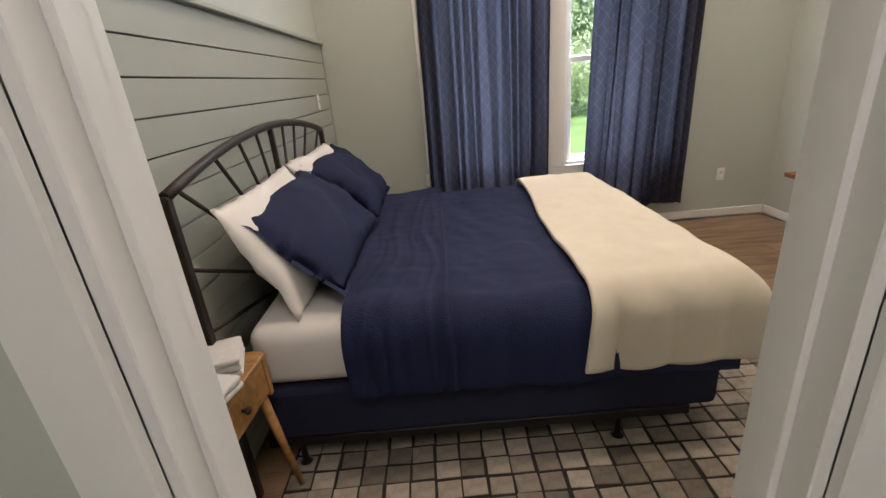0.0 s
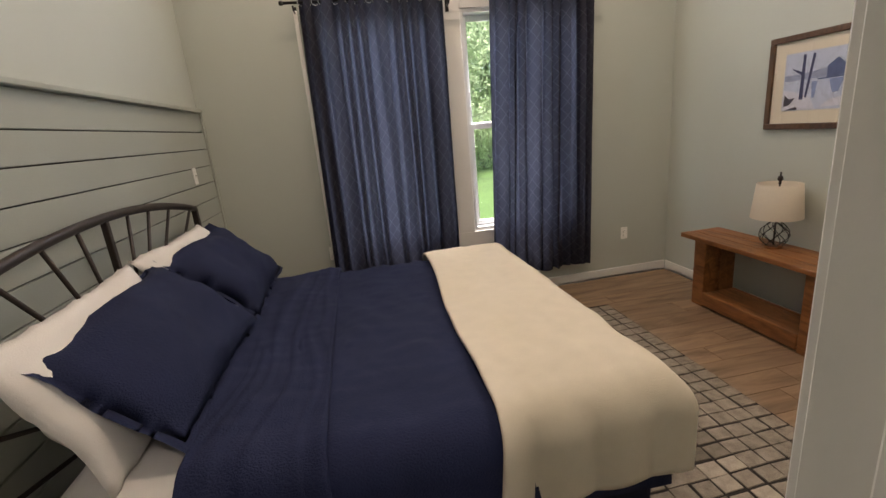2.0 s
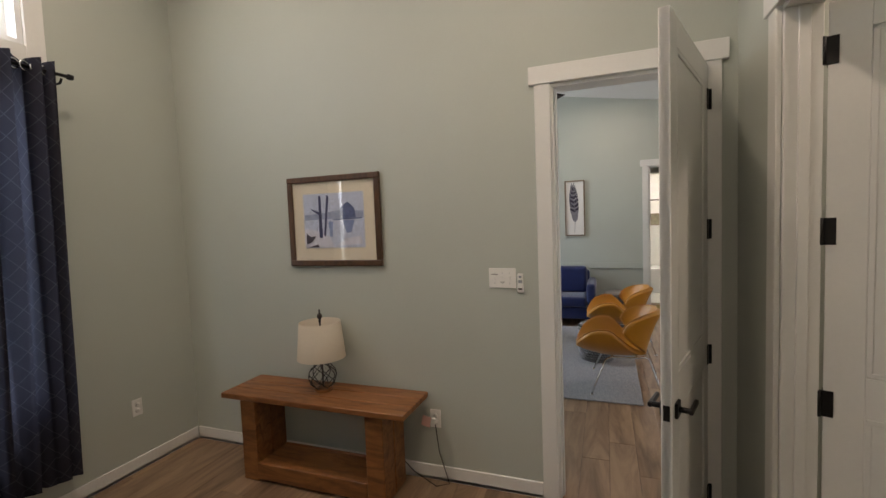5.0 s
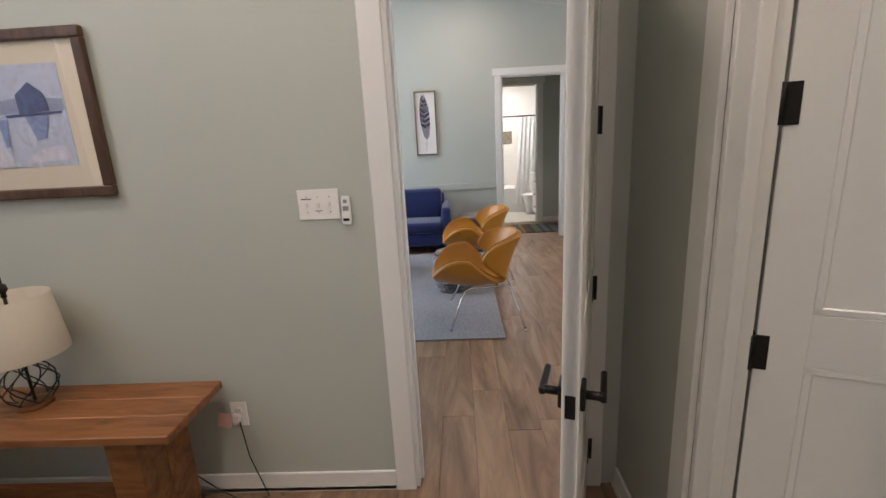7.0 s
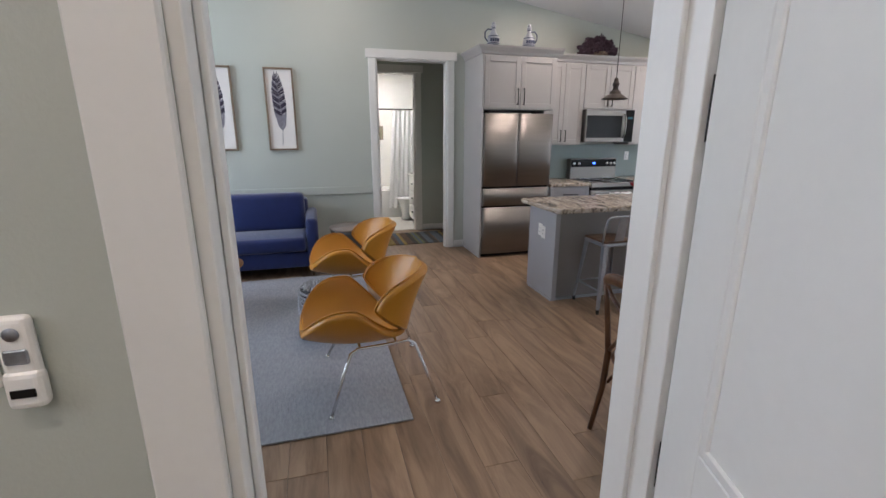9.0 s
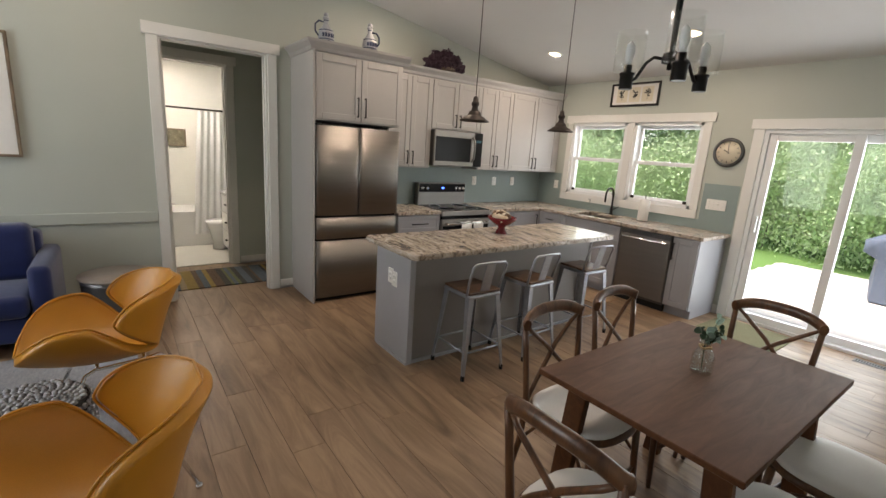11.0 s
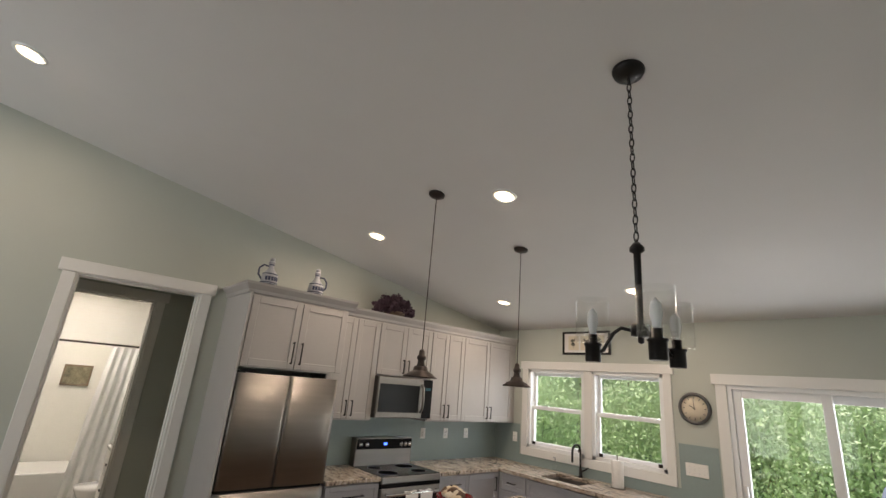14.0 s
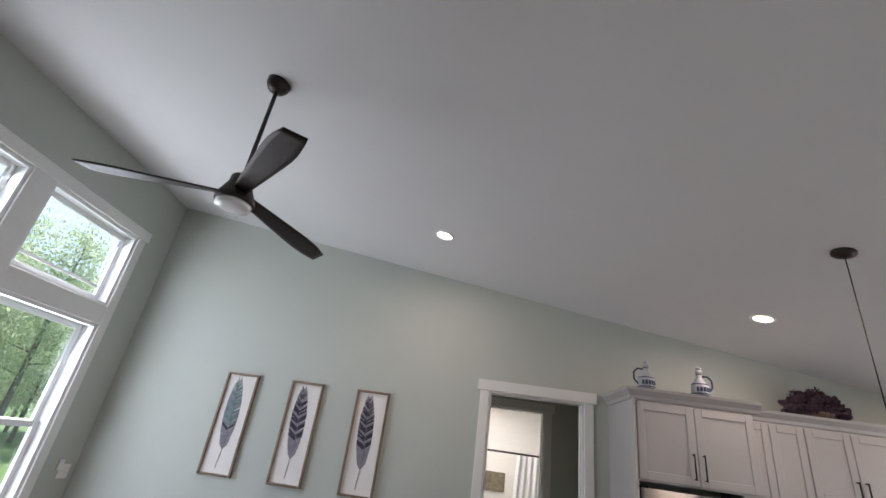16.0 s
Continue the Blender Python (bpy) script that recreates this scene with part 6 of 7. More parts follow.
# dining wall boards, picture and closed door
ZD = [0.10 + 0.165 * i for i in range(19)]
sh = shiplap("wall_panel_dining", 4.75, 4.774, BACK + 0.01, -1.88, 0.1, ZD[:16], SHIPW, 1, "pale green shiplap boards on dining wall", False)
shiplap("wall_panel_dining", 4.75, 4.774, -0.85, 2.10, 0.1, ZD[:16], SHIPW, 1, "pale green shiplap boards on dining wall", False)
shiplap("wall_panel_dining", 4.75, 4.774, -1.9, -0.85, 2.55, [2.55, 2.575, 2.575 + 0.001], SHIPW, 1, "pale green shiplap boards over door", False)
pantry = thing("door_pantry", "white panelled closed pantry door", "door")
pantry["kind"] = "structure"
part("door_slab", B(4.68, 4.715, -1.762, -0.968, 0.01, 2.42), TRIM, pantry)
bp = thing("framed_picture", "dark framed black and white picture", "picture")
part("frame", B(4.775, 4.80, -2.52, -2.12, 1.36, 2.0, bev=0.004), BLACK, bp)
part("print", B(4.80, 4.8025, -2.49, -2.15, 1.39, 1.97), mat("grey_photo_print", (0.22, 0.21, 0.2), 0.4, scale=9, vary=0.95, bump=0.0, detail_scale=30), bp)

kp = thing("framed_picture", "long black frame with three botanical prints", "picture")
y = BACK
for a, b, c, d in ((8.03, 8.70, 2.595, 2.62), (8.03, 8.70, 2.33, 2.355), (8.03, 8.055, 2.355, 2.595), (8.675, 8.70, 2.355, 2.595)):
    part("frame_bar", B(a, b, y + 0.001, y + 0.025, c, d, bev=0.003), BLACK, kp)
part("mat_board", B(8.055, 8.675, y + 0.002, y + 0.01, 2.355, 2.595), WHITEP, kp)
INK = mat("dark_plant_ink", (0.05, 0.05, 0.045), 0.8, scale=40, vary=0.4, bump=0.0)
rnd = random.Random(12)
for cx in (8.19, 8.365, 8.54):
    part("print_card", B(cx - 0.075, cx + 0.075, y + 0.01, y + 0.0115, 2.385, 2.565), PAPER, kp)
    for k in range(7):
        a = rnd.random() * 6.28
        bm = bmesh.new()
        px, pz, s = cx + 0.025 * math.cos(a), 2.485 + 0.03 * math.sin(a), 0.022
        bm.faces.new([bm.verts.new((px + s * math.cos(b) * abs(math.cos(b - a)), y + 0.0122, pz + s * math.sin(b) * abs(math.cos(b - a)) + 0.001 * k)) for b in [2 * math.pi * i / 12 for i in range(12)]])
        part("painted_leaf", bm, INK, kp)
    part("painted_stem", B(cx - 0.002, cx + 0.002, y + 0.0115, y + 0.0125, 2.41, 2.48), INK, kp)

ck = thing("wall_clock", "round pewter wall clock with cream face", "clock", pose(7.135, BACK, 1.80) @ Matrix.Rotation(radians(-90), 4, "X"))
part("rim", lathe(bmesh.new(), [(0.155, 0.0), (0.158, 0.02), (0.145, 0.038), (0.128, 0.034), (0.125, 0.018)], n=40, cap=False), STEELD, ck, "pewter rim")
part("face", lathe(bmesh.new(), [(0.13, 0.012), (0.13, 0.018), (0.001, 0.018)], n=40), PAPER, ck)
for k in range(12):
    a = 2 * math.pi * k / 12
    part("hour_mark", B(-0.003, 0.003, 0.092, 0.112, 0.0185, 0.02, rot=Matrix.Rotation(a, 4, "Z")), INK, ck)
part("hour_hand", B(-0.004, 0.004, -0.01, 0.055, 0.02, 0.022, rot=Matrix.Rotation(radians(180 + 60), 4, "Z")), INK, ck)
part("minute_hand", B(-0.003, 0.003, -0.015, 0.085, 0.0225, 0.024, rot=Matrix.Rotation(radians(180 + 5), 4, "Z")), INK, ck)

tagged(part("door_mat", B(6.15, 6.85, -2.95, -2.2, 0.001, 0.012, bev=0.003), MATG), "olive green door mat before patio door", "door mat")
tagged(part("sink_mat", B(7.75, 8.5, -2.35, -1.95, 0.001, 0.012, bev=0.004), mat("tan_patterned_mat", (0.36, 0.25, 0.16), 0.95, scale=18, vary=0.5, bump=0.4)), "tan patterned mat before kitchen sink", "rug")
fv = thing("floor_vent", "dark metal floor vent by patio door", "floor vent")
part("frame", B(5.42, 5.70, -2.97, -2.87, 0.0005, 0.004), STEELD, fv)
for k in range(14):
    part("slat", B(5.435 + k * 0.0185, 5.445 + k * 0.0185, -2.955, -2.885, 0.004, 0.0055), DARK, fv)

# ---- living room ----
structure("trim_chair_rail", B(EAST - 0.02, EAST - 0.001, 2.13, FRONT, 0.80, 0.895, bev=0.003), WALL, "sage painted chair rail board on wall", "trim")
tagged(part("area_rug", B(6.15, 8.95, 2.39, 5.2, 0.001, 0.012, bev=0.003), LIVRUG), "grey woven area rug on plank floor", "rug")


def slice_chair():
    """Two bowed leather shells like orange peel, meeting low at the rear, on chrome legs; it faces +y."""
    t = thing("lounge_chair", "tan orange leather shell lounge chair on chrome legs", "lounge chair", None, "leather lounge chairs")

    def peel(u, v, length, half, bow):
        """Across, along and lift on a shell that is bowed round its long axis; v runs from the joint to the free end."""
        d = (0.52 - v) / 0.535 if v < 0.52 else (v - 0.52) / 0.49
        s = (2 * u - 1) * half * ((1 - d ** 1.35) if v < 0.52 else (1 - d ** 2.4) ** 0.5)
        return bow * math.sin(s / bow), v * length, bow * (1 - math.cos(s / bow))

    def seat(u, v):
        x, along, lift = peel(u, v, 0.64, 0.45, 0.33)
        return (x, -0.19 + along, 0.375 + lift - 0.03 * math.sin(math.pi * v) + 0.05 * v ** 3)

    def back(u, v):
        x, along, lift = peel(u, v, 0.445, 0.43, 0.32)
        lean_back = radians(14)
        flare = 0.05 * v ** 3
        return (x, -0.145 - along * math.sin(lean_back) + lift * math.cos(lean_back) - flare, 0.345 + along * math.cos(lean_back) + lift * math.sin(lean_back) * 0.6)

    for n, f, side in (("seat_shell", seat, 1), ("back_shell", back, -1)):
        bm = sheet(bmesh.new(), f, 28, 30, side * 0.045)
        bmesh.ops.recalc_face_normals(bm, faces=bm.faces)
        ob = part(n, bm, LEATHER, t)
        for p in ob.data.polygons:
            p.use_smooth = True
        md = ob.modifiers.new("soft", "SUBSURF")
        md.levels = md.render_levels = 1
        rim = [f(0, j / 30) for j in range(31)] + [f(1, 1 - j / 30) for j in range(31)]
        part("piping", tube(bmesh.new(), rim, 0.0055, 6), LEATHER, ob, "stitched leather piping")
    for sx in (-1, 1):
        part("leg_frame", tube(bmesh.new(), [(sx * 0.37, -0.31, 0.014), (sx * 0.285, -0.245, 0.22), (sx * 0.235, -0.205, 0.335), (sx * 0.215, -0.17, 0.352), (sx * 0.20, -0.08, 0.335), (sx * 0.20, 0.13, 0.325), (sx * 0.225, 0.175, 0.31), (sx * 0.275, 0.22, 0.22), (sx * 0.37, 0.305, 0.014)], 0.0095, 8), CHROME, t)
        for y in (-0.31, 0.305):
            part("foot", lathe(bmesh.new(), [(0.015, 0), (0.018, 0.008), (0.013, 0.02), (0.001, 0.024)], (sx * 0.37, y, 0), 12), CHROME, t)
    for y in (-0.1, 0.12):
        part("cross_bar", tube(bmesh.new(), [(-0.205, y, 0.33), (0.205, y, 0.33)], 0.009, 8), CHROME, t)
    return t


l0 = slice_chair()
l0.matrix_basis = pose(6.65, 2.525, 0.002)
copy_thing(l0, pose(8.03, 2.475, 0.002, 0, 0, 3))

# pebbled metal drum stool
ds = thing("drum_stool", "silver pebbled metal drum stool", "side table", pose(7.42, 2.80, 0.012))
part("core", lathe(bmesh.new(), [(0.17, 0), (0.2, 0.1), (0.215, 0.24), (0.21, 0.36), (0.195, 0.40), (0.001, 0.405)], n=32), BLACK, ds)
bm = bmesh.new()


def pebble(c, nrm, r):
    q = nrm.to_track_quat("Z", "Y").to_matrix().to_4x4()
    lathe(bm, [(r, -0.002), (r * 0.92, 0.006), (r * 0.55, 0.011), (0.001, 0.013)], (0, 0, 0), 8, Matrix.Translation(c) @ q)


for i in range(13):
    z = 0.015 + 0.03 * i
    R = float(np.interp(z, [0, 0.1, 0.24, 0.36, 0.40], [0.17, 0.2, 0.215, 0.21, 0.195]))
    n = 40
    for k in range(n):
        a = 2 * math.pi * (k + 0.5 * (i % 2)) / n
        pebble(Vector((R * math.cos(a), R * math.sin(a), z)), Vector((math.cos(a), math.sin(a), 0)), 0.0148)
for k in range(140):
    r, a = 0.187 * math.sqrt((k + 0.5) / 140), k * 2.39996
    pebble(Vector((r * math.cos(a), r * math.sin(a), 0.403)), Vector((0, 0, 1)), 0.0145)
tagged(part("pebble_studs", bm, PEBBLE, ds, "polished silver pebbles"), kind="stuff")

st = thing("side_table", "round grey drum side table beside sofa", "side table", pose(9.12, 2.47, 0))
part("drum", lathe(bmesh.new(), [(0.19, 0), (0.2, 0.02), (0.235, 0.46), (0.24, 0.50)], n=36), STEELD, st)
part("tabletop", lathe(bmesh.new(), [(0.24, 0.50), (0.25, 0.505), (0.25, 0.52), (0.001, 0.522)], n=36), mat("grey_brown_tabletop", (0.24, 0.2, 0.17), 0.35, scale=8, vary=0.2, bump=0.05), st)

# sofa
so = thing("sofa", "royal blue velvet three-seat sofa against wall", "sofa")
SX0, SX1, SY0, SY1 = 8.92, 9.78, 2.84, 4.95


def soft(n, *b, bev=0.05, label=""):
    ob = part(n, B(*b, bev=bev, seg=4), VELVET, so, label)
    for p in ob.data.polygons:
        p.use_smooth = True
    return ob


soft("base", SX0 + 0.04, SX1, SY0 + 0.02, SY1 - 0.02, 0.12, 0.30, bev=0.02)
soft("arm", SX0 + 0.02, SX1, SY0, SY0 + 0.13, 0.12, 0.66, bev=0.045)
soft("arm", SX0 + 0.02, SX1, SY1 - 0.13, SY1, 0.12, 0.66, bev=0.045)
soft("back", SX1 - 0.2, SX1, SY0 + 0.1, SY1 - 0.1, 0.2, 0.80, bev=0.05)
mid = (SY0 + SY1) / 2
for a, b in ((SY0 + 0.135, mid - 0.003), (mid + 0.003, SY1 - 0.135)):
    soft("seat_cushion", SX0, SX1 - 0.22, a, b, 0.30, 0.46, bev=0.045)
    soft("back_cushion", SX1 - 0.38, SX1 - 0.18, a, b, 0.45, 0.88, bev=0.06)
for x in (SX0 + 0.1, SX1 - 0.08):
    for y in (SY0 + 0.08, SY1 - 0.08):
        part("leg", tube(bmesh.new(), [(x, y, 0.125), (x, y, 0.0)], [0.02, 0.014], 10), CHROME, so)

cf = thing("coffee_table", "low oval pale wood coffee table", "coffee table", pose(8.15, 3.85, 0.012))
part("tabletop", lathe(bmesh.new(), [(0.001, 0.40), (0.33, 0.40), (0.35, 0.41), (0.35, 0.422), (0.001, 0.425)], n=36), NIGHT, cf)
for k in range(3):
    a = 2 * math.pi * k / 3
    part("leg", tube(bmesh.new(), [(0.2 * math.cos(a), 0.2 * math.sin(a), 0.40), (0.28 * math.cos(a), 0.28 * math.sin(a), 0)], [0.016, 0.011], 8), NIGHT, cf)

# feather prints
FE = mat("dark_feather_ink", (0.035, 0.028, 0.05), 0.8, scale=40, vary=0.5, bump=0.0)
FE2 = mat("grey_feather_ink", (0.22, 0.21, 0.24), 0.8, scale=40, vary=0.3, bump=0.0)
FE3 = mat("teal_feather_ink", (0.13, 0.2, 0.2), 0.8, scale=40, vary=0.4, bump=0.0)
for n, yc in enumerate((3.165, 3.835, 4.505)):
    t = thing("framed_print", "narrow weathered frame with dark feather print", "picture", pose(EAST - 0.001, yc, 1.82), "feather prints")
    w, h = 0.325, 0.93
    for a, b, c, d in ((-w / 2, w / 2, h / 2 - 0.02, h / 2), (-w / 2, w / 2, -h / 2, -h / 2 + 0.02), (-w / 2, -w / 2 + 0.02, -h / 2 + 0.02, h / 2 - 0.02), (w / 2 - 0.02, w / 2, -h / 2 + 0.02, h / 2 - 0.02)):
        part("frame_bar", B(-0.035, 0, a, b, c, d, bev=0.003), FRAMEG, t)
    part("paper", B(-0.012, -0.003, -w / 2 + 0.02, w / 2 - 0.02, -h / 2 + 0.02, h / 2 - 0.02), WHITEP, t)
    rnd = random.Random(20 + n)
    part("quill", tube(bmesh.new(), [(-0.014, 0.01, -0.40), (-0.014, -0.01, -0.1), (-0.014, 0.02, 0.2), (-0.014, 0.03, 0.37)], [0.003, 0.003, 0.002, 0.001], 5), FE2, t)
    N = 26
    for k in range(N):
        v = k / (N - 1)
        z = -0.24 + 0.60 * v
        cy = 0.0 + 0.03 * v
        half = 0.075 * math.sin(math.pi * (0.12 + 0.84 * v)) ** 0.7 + 0.004 * rnd.random()
        for s in (-1, 1):
            bm = bmesh.new()
            up = 0.045 + 0.01 * rnd.random()
            bm.faces.new([bm.verts.new((-0.0135 - 0.0002 * (k % 2), *q)) for q in ((cy, z), (cy + s * half, z + up), (cy + s * half * 0.92, z + up + 0.021), (cy, z + 0.024))])
            part("barb", bm, (FE3 if n == 2 and v > 0.3 else FE) if (k % 3 and v > 0.25) else FE2, t)
wall_plate(9.70, FRONT, 1.22, 0, "2", "white double switch plate near window", 0.12, 0.12)
tv = thing("thermostat", "small white wall thermostat", "thermostat", pose(9.62, FRONT, 1.27))
part("body", B(-0.03, 0.03, -0.022, 0, -0.04, 0.05, bev=0.004), PLATE, tv)

# ---- hall and bathroom beyond ----
run = thing("runner_rug", "multicoloured striped rag runner in hall", "rug")
rnd = random.Random(8)
STR = [mat("rug_stripe_" + n, c, 0.95, scale=30, vary=0.3, bump=0.5) for n, c in (("olive", (0.11, 0.12, 0.05)), ("brown", (0.10, 0.06, 0.035)), ("tan", (0.30, 0.23, 0.14)), ("slate", (0.08, 0.10, 0.12)), ("mustard", (0.26, 0.18, 0.05)), ("dark", (0.04, 0.035, 0.03)))]
y, k = 0.86, 0
while y < 2.36:
    w = 0.025 + 0.04 * rnd.random()
    part("stripe", B(10.12, 10.85, y, y + w, 0.001, 0.011), STR[rnd.randrange(6)], run)
    y += w
structure("wall_bathroom_tiles", B(12.985, 12.999, 0.8, 2.7, 0.0, 2.0), TILEW, "white tiled tub wall", "wall")
for k in range(9):
    structure("trim_bath_board", B(12.975, 12.984, 0.8, 2.7, 2.0 + k * 0.08, 2.075 + k * 0.08), TRIM, "white shiplap boards above tub", "trim")
tub = thing("bathtub", "white built-in bathtub behind shower curtain", "bathtub")
part("apron", B(12.25, 12.30, 1.0, 2.69, 0.006, 0.5, bev=0.015, seg=2), PORC, tub)
part("rim", B(12.25, 12.97, 1.0, 2.69, 0.48, 0.52, bev=0.015, seg=2), PORC, tub)
crd = thing("shower_rod", "dark shower curtain rod", "curtain rod")
part("rod", tube(bmesh.new(), [(12.22, 0.81, 1.96), (12.22, 2.69, 1.96)], 0.012, 8), IRON, crd)
tagged(part("shower_curtain", sheet(bmesh.new(), lambda u, v: (12.22 + 0.014 * math.sin(u * 46) + 0.008 * math.sin(u * 19 + 3 * v), 0.85 + (0.58 + 0.12 * v) * u, 1.94 - 1.75 * v), 110, 8), CLOTHW), "white shower curtain drawn aside", "shower curtain")
bpict = thing("framed_picture", "small dark botanical picture in bathroom", "picture")
part("frame", B(12.955, 12.974, 1.50, 1.80, 1.42, 1.68, bev=0.004), FRAMEG, bpict)
part("print", B(12.952, 12.955, 1.52, 1.78, 1.44, 1.66), mat("sepia_print", (0.2, 0.18, 0.12), 0.6, scale=14, vary=0.7, bump=0.0), bpict)
wc = thing("toilet", "white porcelain toilet in bathroom", "toilet", pose(12.0, 1.12, 0.006))
part("bowl", lathe(bmesh.new(), [(0.11, 0), (0.10, 0.1), (0.15, 0.3), (0.19, 0.38), (0.19, 0.41), (0.001, 0.42)], (0, 0.12, 0), 24), PORC, wc)
part("tank", B(-0.2, 0.2, -0.25, -0.08, 0.38, 0.76, bev=0.02, seg=2), PORC, wc)
part("tank_lid", B(-0.21, 0.21, -0.26, -0.07, 0.76, 0.79, bev=0.01, seg=2), PORC, wc)
vn = thing("vanity_cabinet", "white bathroom vanity with dark handles", "vanity")
part("body", B(11.2, 11.85, 0.81, 1.22, 0.08, 0.84), TRIM, vn)
part("countertop", B(11.19, 11.87, 0.81, 1.25, 0.84, 0.87, bev=0.004), PORC, vn)
for k in range(3):
    d = part("drawer", B(11.22, 11.83, 1.22, 1.238, 0.1 + 0.245 * k, 0.335 + 0.245 * k, bev=0.003), TRIM, vn)
    part("knob", B(11.49, 11.55, 1.238, 1.26, 0.21 + 0.245 * k, 0.225 + 0.245 * k), BLACK, d)

# ---- outside ----
GRASS = mat("lawn_grass", (0.075, 0.15, 0.03), 0.95, scale=0.6, vary=0.35, bump=0.6, detail_scale=40)
LEAF = mat("forest_leaf", (0.15, 0.215, 0.105), 0.6, scale=0.8, vary=0.5, bump=0.0, detail_scale=6, rand=0.35)
cloth_light(LEAF, 0.62, (0.62, 0.76, 0.48))
BARK = mat("grey_bark", (0.19, 0.165, 0.15), 0.95, scale=12, vary=0.4, bump=0.6, stretch=(1, 1, 0.2))
GRAVEL = mat("pale_gravel", (0.42, 0.41, 0.39), 0.95, scale=9, vary=0.25, bump=0.8, detail_scale=60)
DECKW = mat("weathered_deck_board", (0.50, 0.47, 0.43), 0.8, scale=5, vary=0.14, bump=0.25, stretch=(0.4, 4, 4), rand=0.06)
bm = bmesh.new()
N = 40
vs = [[bm.verts.new((5 + 160 * (i / N * 2 - 1), 160 * (j / N * 2 - 1), -0.5)) for j in range(N + 1)] for i in range(N + 1)]
for i in range(N):
    for j in range(N):
        bm.faces.new((vs[i][j], vs[i + 1][j], vs[i + 1][j + 1], vs[i][j + 1]))
structure("ground", bm, GRASS, "green mown lawn round the house", "ground")
structure("road", B(-12, 20, 8.5, 11.5, -0.53, -0.485), GRAVEL, "pale gravel drive before house", "road")
deck = thing("deck", "pale weathered wooden deck behind house", "deck")
deck["kind"] = "structure"
board = B(0, 5.2, 0, 0.136, -0.03, 0, bev=0.003)
me = bpy.data.meshes.new("deck_board")
board.to_mesh(me)
board.free()
me.materials.append(DECKW)
for k in range(34):
    ob = new("deck_board", me)
    ob.parent = deck
    ob.matrix_basis = pose(2.6 + 0.02 * (k % 3), BACK - 0.17 - 0.142 * (k + 1), -0.1)
part("joists", B(2.6, 7.8, BACK - 5.0, BACK - 0.17, -0.45, -0.131), BARK, deck)

GC = mat("blue_grey_grill_cover", (0.085, 0.105, 0.145), 0.6, scale=6, vary=0.25, bump=0.3, detail_scale=40)
gr = thing("covered_grill", "barbecue grill under blue-grey fabric cover", "grill", pose(5.72, -6.4, -0.1, 0, 0, 6))


def cover_ring(k, z):
    w = [(0.52, 0.02), (0.53, 0.3), (0.54, 0.62), (0.70, 0.70), (0.69, 0.86), (0.50, 0.95), (0.44, 1.10), (0.38, 1.17), (0.02, 1.19)][k]
    return w


bm = bmesh.new()
rows = []
for k in range(9):
    w, z = cover_ring(k, 0)
    row = []
    for i in range(40):
        a = 2 * math.pi * i / 40
        c, s = math.cos(a), math.sin(a)
        f = 1 / max(abs(c), abs(s)) ** 0.75
        d = 0.30 if w > 0.1 else 0.02
        p = Vector((w * c * f, d * s * f, z))
        p *= 1 + wobble((c * 2, s * 2, z * 3), 0.05, 1.6)
        row.append(bm.verts.new(p))
    rows.append(row)
for a, b in zip(rows, rows[1:]):
    for i in range(40):
        bm.faces.new((a[i], a[(i + 1) % 40], b[(i + 1) % 40], b[i])).smooth = True
part("cover", bm, GC, gr)
part("label_patch", B(-0.12, 0.12, 0.318, 0.328, 1.03, 1.08, bev=0.003), PLATE, gr, "white label patch")
for x in (-0.45, 0.45):
    part("wheel", lathe(bmesh.new(), [(0.05, -0.02), (0.06, -0.015), (0.06, 0.015), (0.05, 0.02)], (x, 0.2, 0.06), 16, Matrix.Rotation(radians(90), 4, "Y")), DARK, gr)


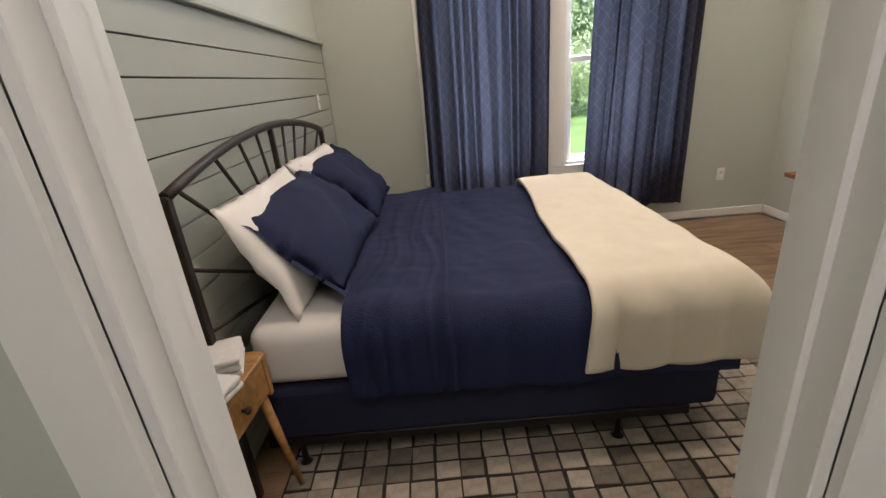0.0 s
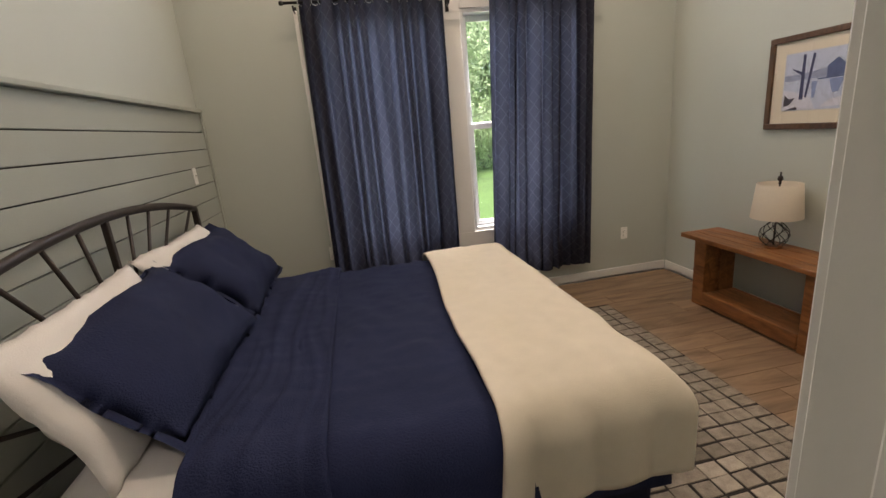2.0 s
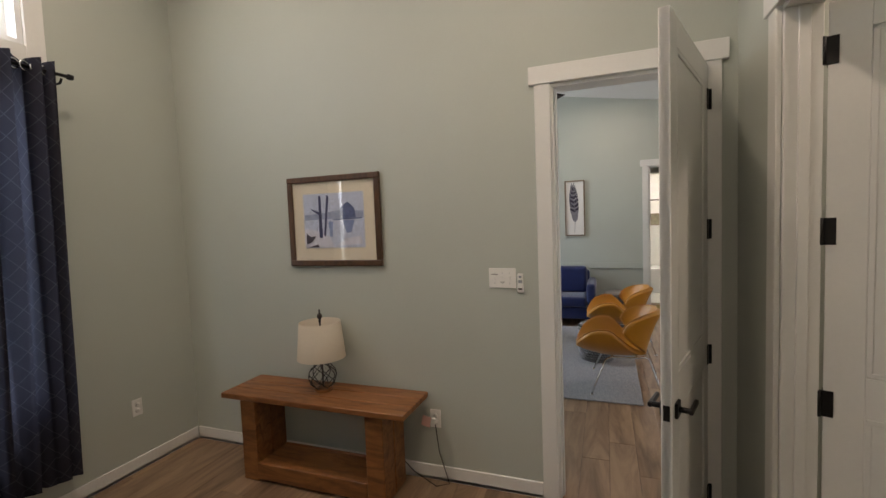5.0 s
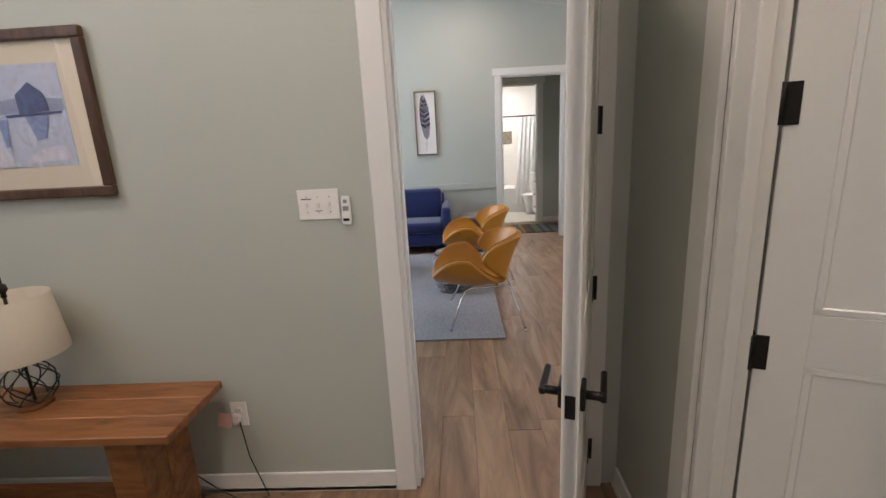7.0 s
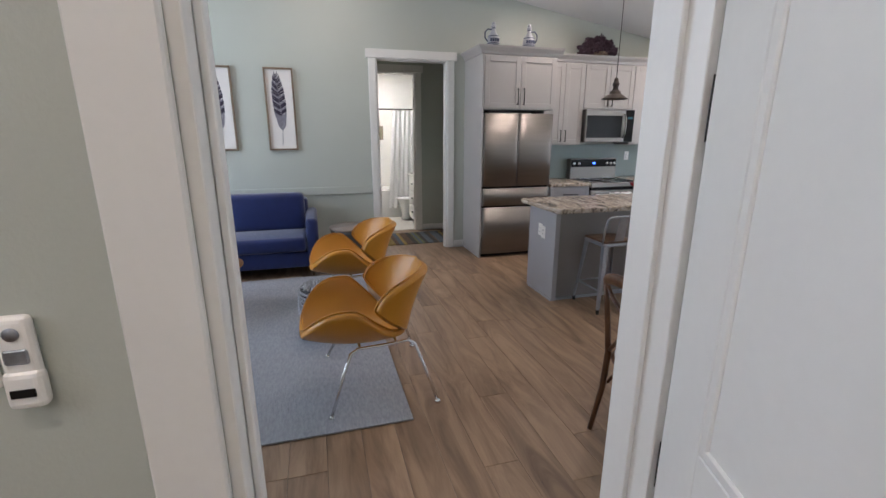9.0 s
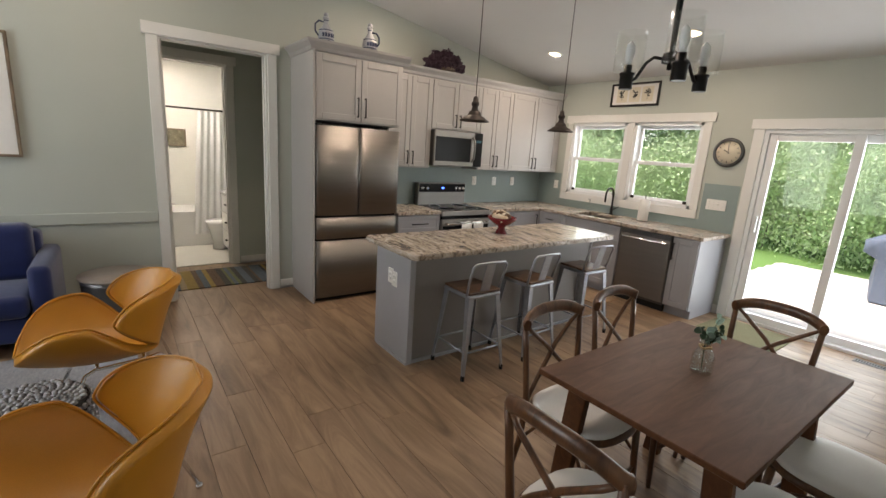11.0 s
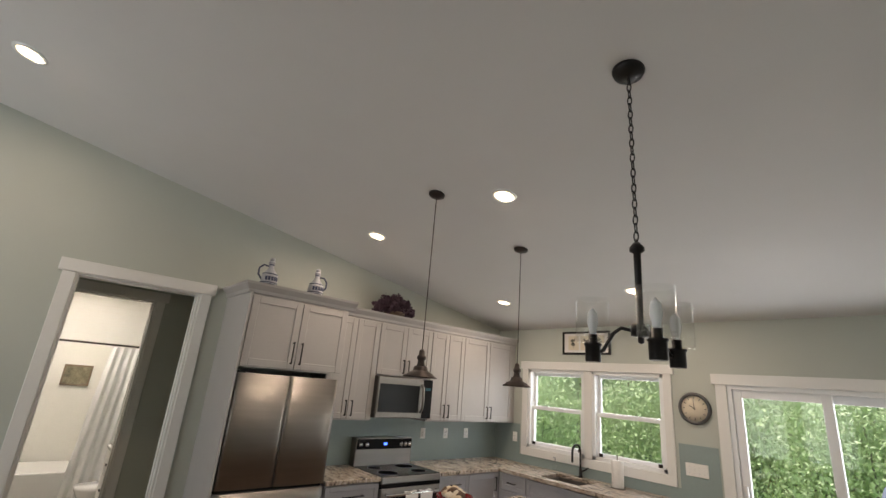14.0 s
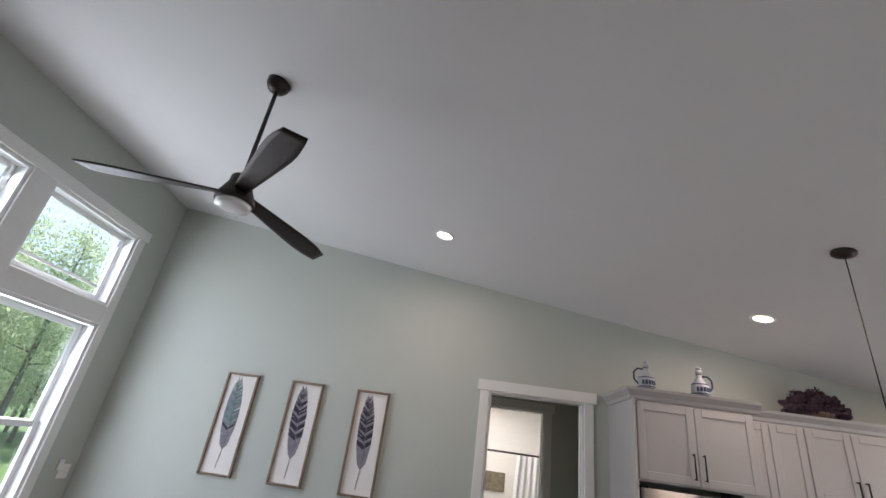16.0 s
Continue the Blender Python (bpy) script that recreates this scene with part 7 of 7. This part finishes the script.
def tree(name, seed, height, crown, base, leaves, size, trunk=0.12):
    rnd = random.Random(seed)
    t = thing(name, "leafy green woodland tree with grey trunk" if name == "tree" else "dense green bush at wood's edge", "tree" if name == "tree" else "bush", None, "woodland trees" if name == "tree" else "woodland bushes")
    bm = tube(bmesh.new(), [(0, 0, 0), (0.06 * rnd.random(), 0.05, height * 0.3), (0.2 * rnd.random() - 0.1, 0.1, height * 0.65), (0.1, 0, height * 0.95)], [trunk, trunk * 0.8, trunk * 0.5, trunk * 0.12], 8)
    tips = []
    for k in range(14):
        z = base + (height * 0.9 - base) * k / 13
        a = k * 2.4 + rnd.random()
        r = crown * (0.55 + 0.5 * rnd.random()) * (1 - 0.5 * (z - base) / max(0.1, height - base))
        p = Vector((r * math.cos(a), r * math.sin(a), z + 0.3 * r))
        tube(bm, [(0.05, 0.03, z), (p.x * 0.5, p.y * 0.5, z + 0.12 * r), p], [trunk * 0.35, trunk * 0.2, 0.01], 5)
        tips += [(p, r), (p * 0.6 + Vector((0, 0, z * 0.4)), r)]
    part("trunk", bm, BARK, t)
    verts, faces = [], []
    for k in range(leaves):
        p, r = tips[rnd.randrange(len(tips))]
        c = p + Vector((rnd.gauss(0, 0.34 * crown), rnd.gauss(0, 0.34 * crown), rnd.gauss(0, 0.24 * crown)))
        c.z = max(c.z, 0.1)
        q = Euler((rnd.random() * 6.3, rnd.random() * 6.3, rnd.random() * 6.3)).to_matrix()
        s = size * (0.6 + 0.8 * rnd.random())
        n = len(verts)
        verts += [tuple(c + q @ Vector(v)) for v in ((-s, 0, 0), (0, -s * 0.45, 0.1 * s), (s, 0, 0), (0, s * 0.45, 0.1 * s))]
        faces.append((n, n + 1, n + 2, n + 3))
    me = bpy.data.meshes.new("crown")
    me.from_pydata(verts, [], faces)
    me.materials.append(LEAF)
    ob = new("crown", me)
    ob.parent = t
    return t


t1 = tree("tree", 1, 9, 1.7, 1.8, 9500, 0.085)
t2 = tree("tree", 2, 11, 1.9, 3.0, 9500, 0.085, 0.15)
b1 = tree("bush", 3, 2.6, 1.3, 0.3, 7500, 0.055, 0.03)
rnd = random.Random(5)
t1.matrix_basis, t2.matrix_basis, b1.matrix_basis = pose(8.3, -13.5, -0.5), pose(5.6, -14.5, -0.5), pose(6.8, -11.6, -0.5)
for k in range(26):
    copy_thing((t1, t2)[k % 2], pose(-6 + 1.05 * k + rnd.random(), -14.5 - 5.5 * rnd.random(), -0.5, 0, 0, rnd.random() * 360))
for k in range(15):
    copy_thing(b1, pose(-4 + 1.45 * k + rnd.random() * 0.6, -11.4 - 2.2 * rnd.random(), -0.5, 0, 0, rnd.random() * 360))
for k in range(46):
    copy_thing((t1, t2)[k % 2], pose(-8 + 1.15 * k + rnd.random(), 22 + 10 * rnd.random(), -0.5, 0, 0, rnd.random() * 360))
for k in range(10):
    copy_thing(b1, pose(-6 + 2.2 * k + rnd.random() * 0.6, 21 + 3 * rnd.random(), -0.5, 0, 0, rnd.random() * 360))

# ---- bedroom rug, in raised pads ----
PADC = mat("taupe_rug_pad", (0.285, 0.245, 0.20), 0.95, scale=18, vary=0.35, bump=0.5, detail_scale=220, rand=0.5, spec=0.1)
PADS = mat("taupe_rug_pad_joined", (0.285, 0.245, 0.20), 0.95, scale=18, vary=0.5, bump=0.5, detail_scale=220, spec=0.1)
rug = tagged(part("bedroom_rug", B(0.60, 3.58, 2.16, 5.22, 0.001, 0.008, bev=0.002), mat("dark_rug_ground", (0.035, 0.03, 0.027), 0.95, scale=30, vary=0.3, bump=0.4, spec=0.1)), "taupe rug of raised stone-like squares under bed", "rug")
me = bpy.data.meshes.new("rug_pad")
bm = B(-0.048, 0.048, -0.042, 0.042, 0, 0.006, bev=0.002)
bm.to_mesh(me)
bm.free()
me.materials.append(PADC)
rnd = random.Random(6)
far = bmesh.new()
made = 0
for i in range(28):
    for j in range(32):
        x, y = 0.66 + 0.106 * i, 2.22 + 0.0945 * j
        under = 0.7 < x < 2.3 and 3.3 < y < 4.8
        if under or x > 3.55 or y > 5.2:
            continue
        m = pose(x + rnd.uniform(-0.004, 0.004), y + rnd.uniform(-0.004, 0.004), 0.007, 0, 0, rnd.uniform(-3, 3)) @ Matrix.Diagonal((rnd.uniform(0.93, 1.04), rnd.uniform(0.93, 1.04), 1, 1))
        if made < 300 and (y < 3.2 or x > 2.9):
            ob = new("rug_pad", me)
            ob.parent = rug
            ob.matrix_basis = m
            made += 1
        else:
            box(far, -0.048, 0.048, -0.042, 0.042, 0, 0.006, rot=m)
tagged(part("rug_pad_field", far, PADS, rug), kind="stuff")

# ---- floor planks ----
W, L = 0.182, 1.52
me = bpy.data.meshes.new("plank")
bm = B(0, L - 0.0015, 0, W - 0.0015, -0.012, 0.0, bev=0.0012)
bm.to_mesh(me)
bm.free()
me.materials.append(FLOOR)
rnd = random.Random(7)
row, y = 0, BACK - 0.1
while y < FRONT + 0.02:
    x = -0.1 - rnd.random() * L
    while x < 11.0:
        bedroom = y > 1.85
        lo = 0.3 if bedroom else 4.6
        hi = 11.1 if 0.7 < y < 2.5 else 9.9
        if x + L > lo and x < hi:
            ob = new("plank", me)
            ob.parent = subfloor
            ob.matrix_basis = pose(max(x, lo), y, 0) if x >= lo else pose(lo, y, 0) @ Matrix.Diagonal(((x + L - lo) / L, 1, 1, 1))
            if x + L > hi:
                ob.matrix_basis = pose(max(x, lo), y, 0) @ Matrix.Diagonal(((hi - max(x, lo)) / L, 1, 1, 1))
        x += L
    y += W
structure("floor_bath", B(WEST, 4.62, -0.48, 1.94, -0.008, -0.001), BATHFL, "cream tiled bathroom floor", "floor")
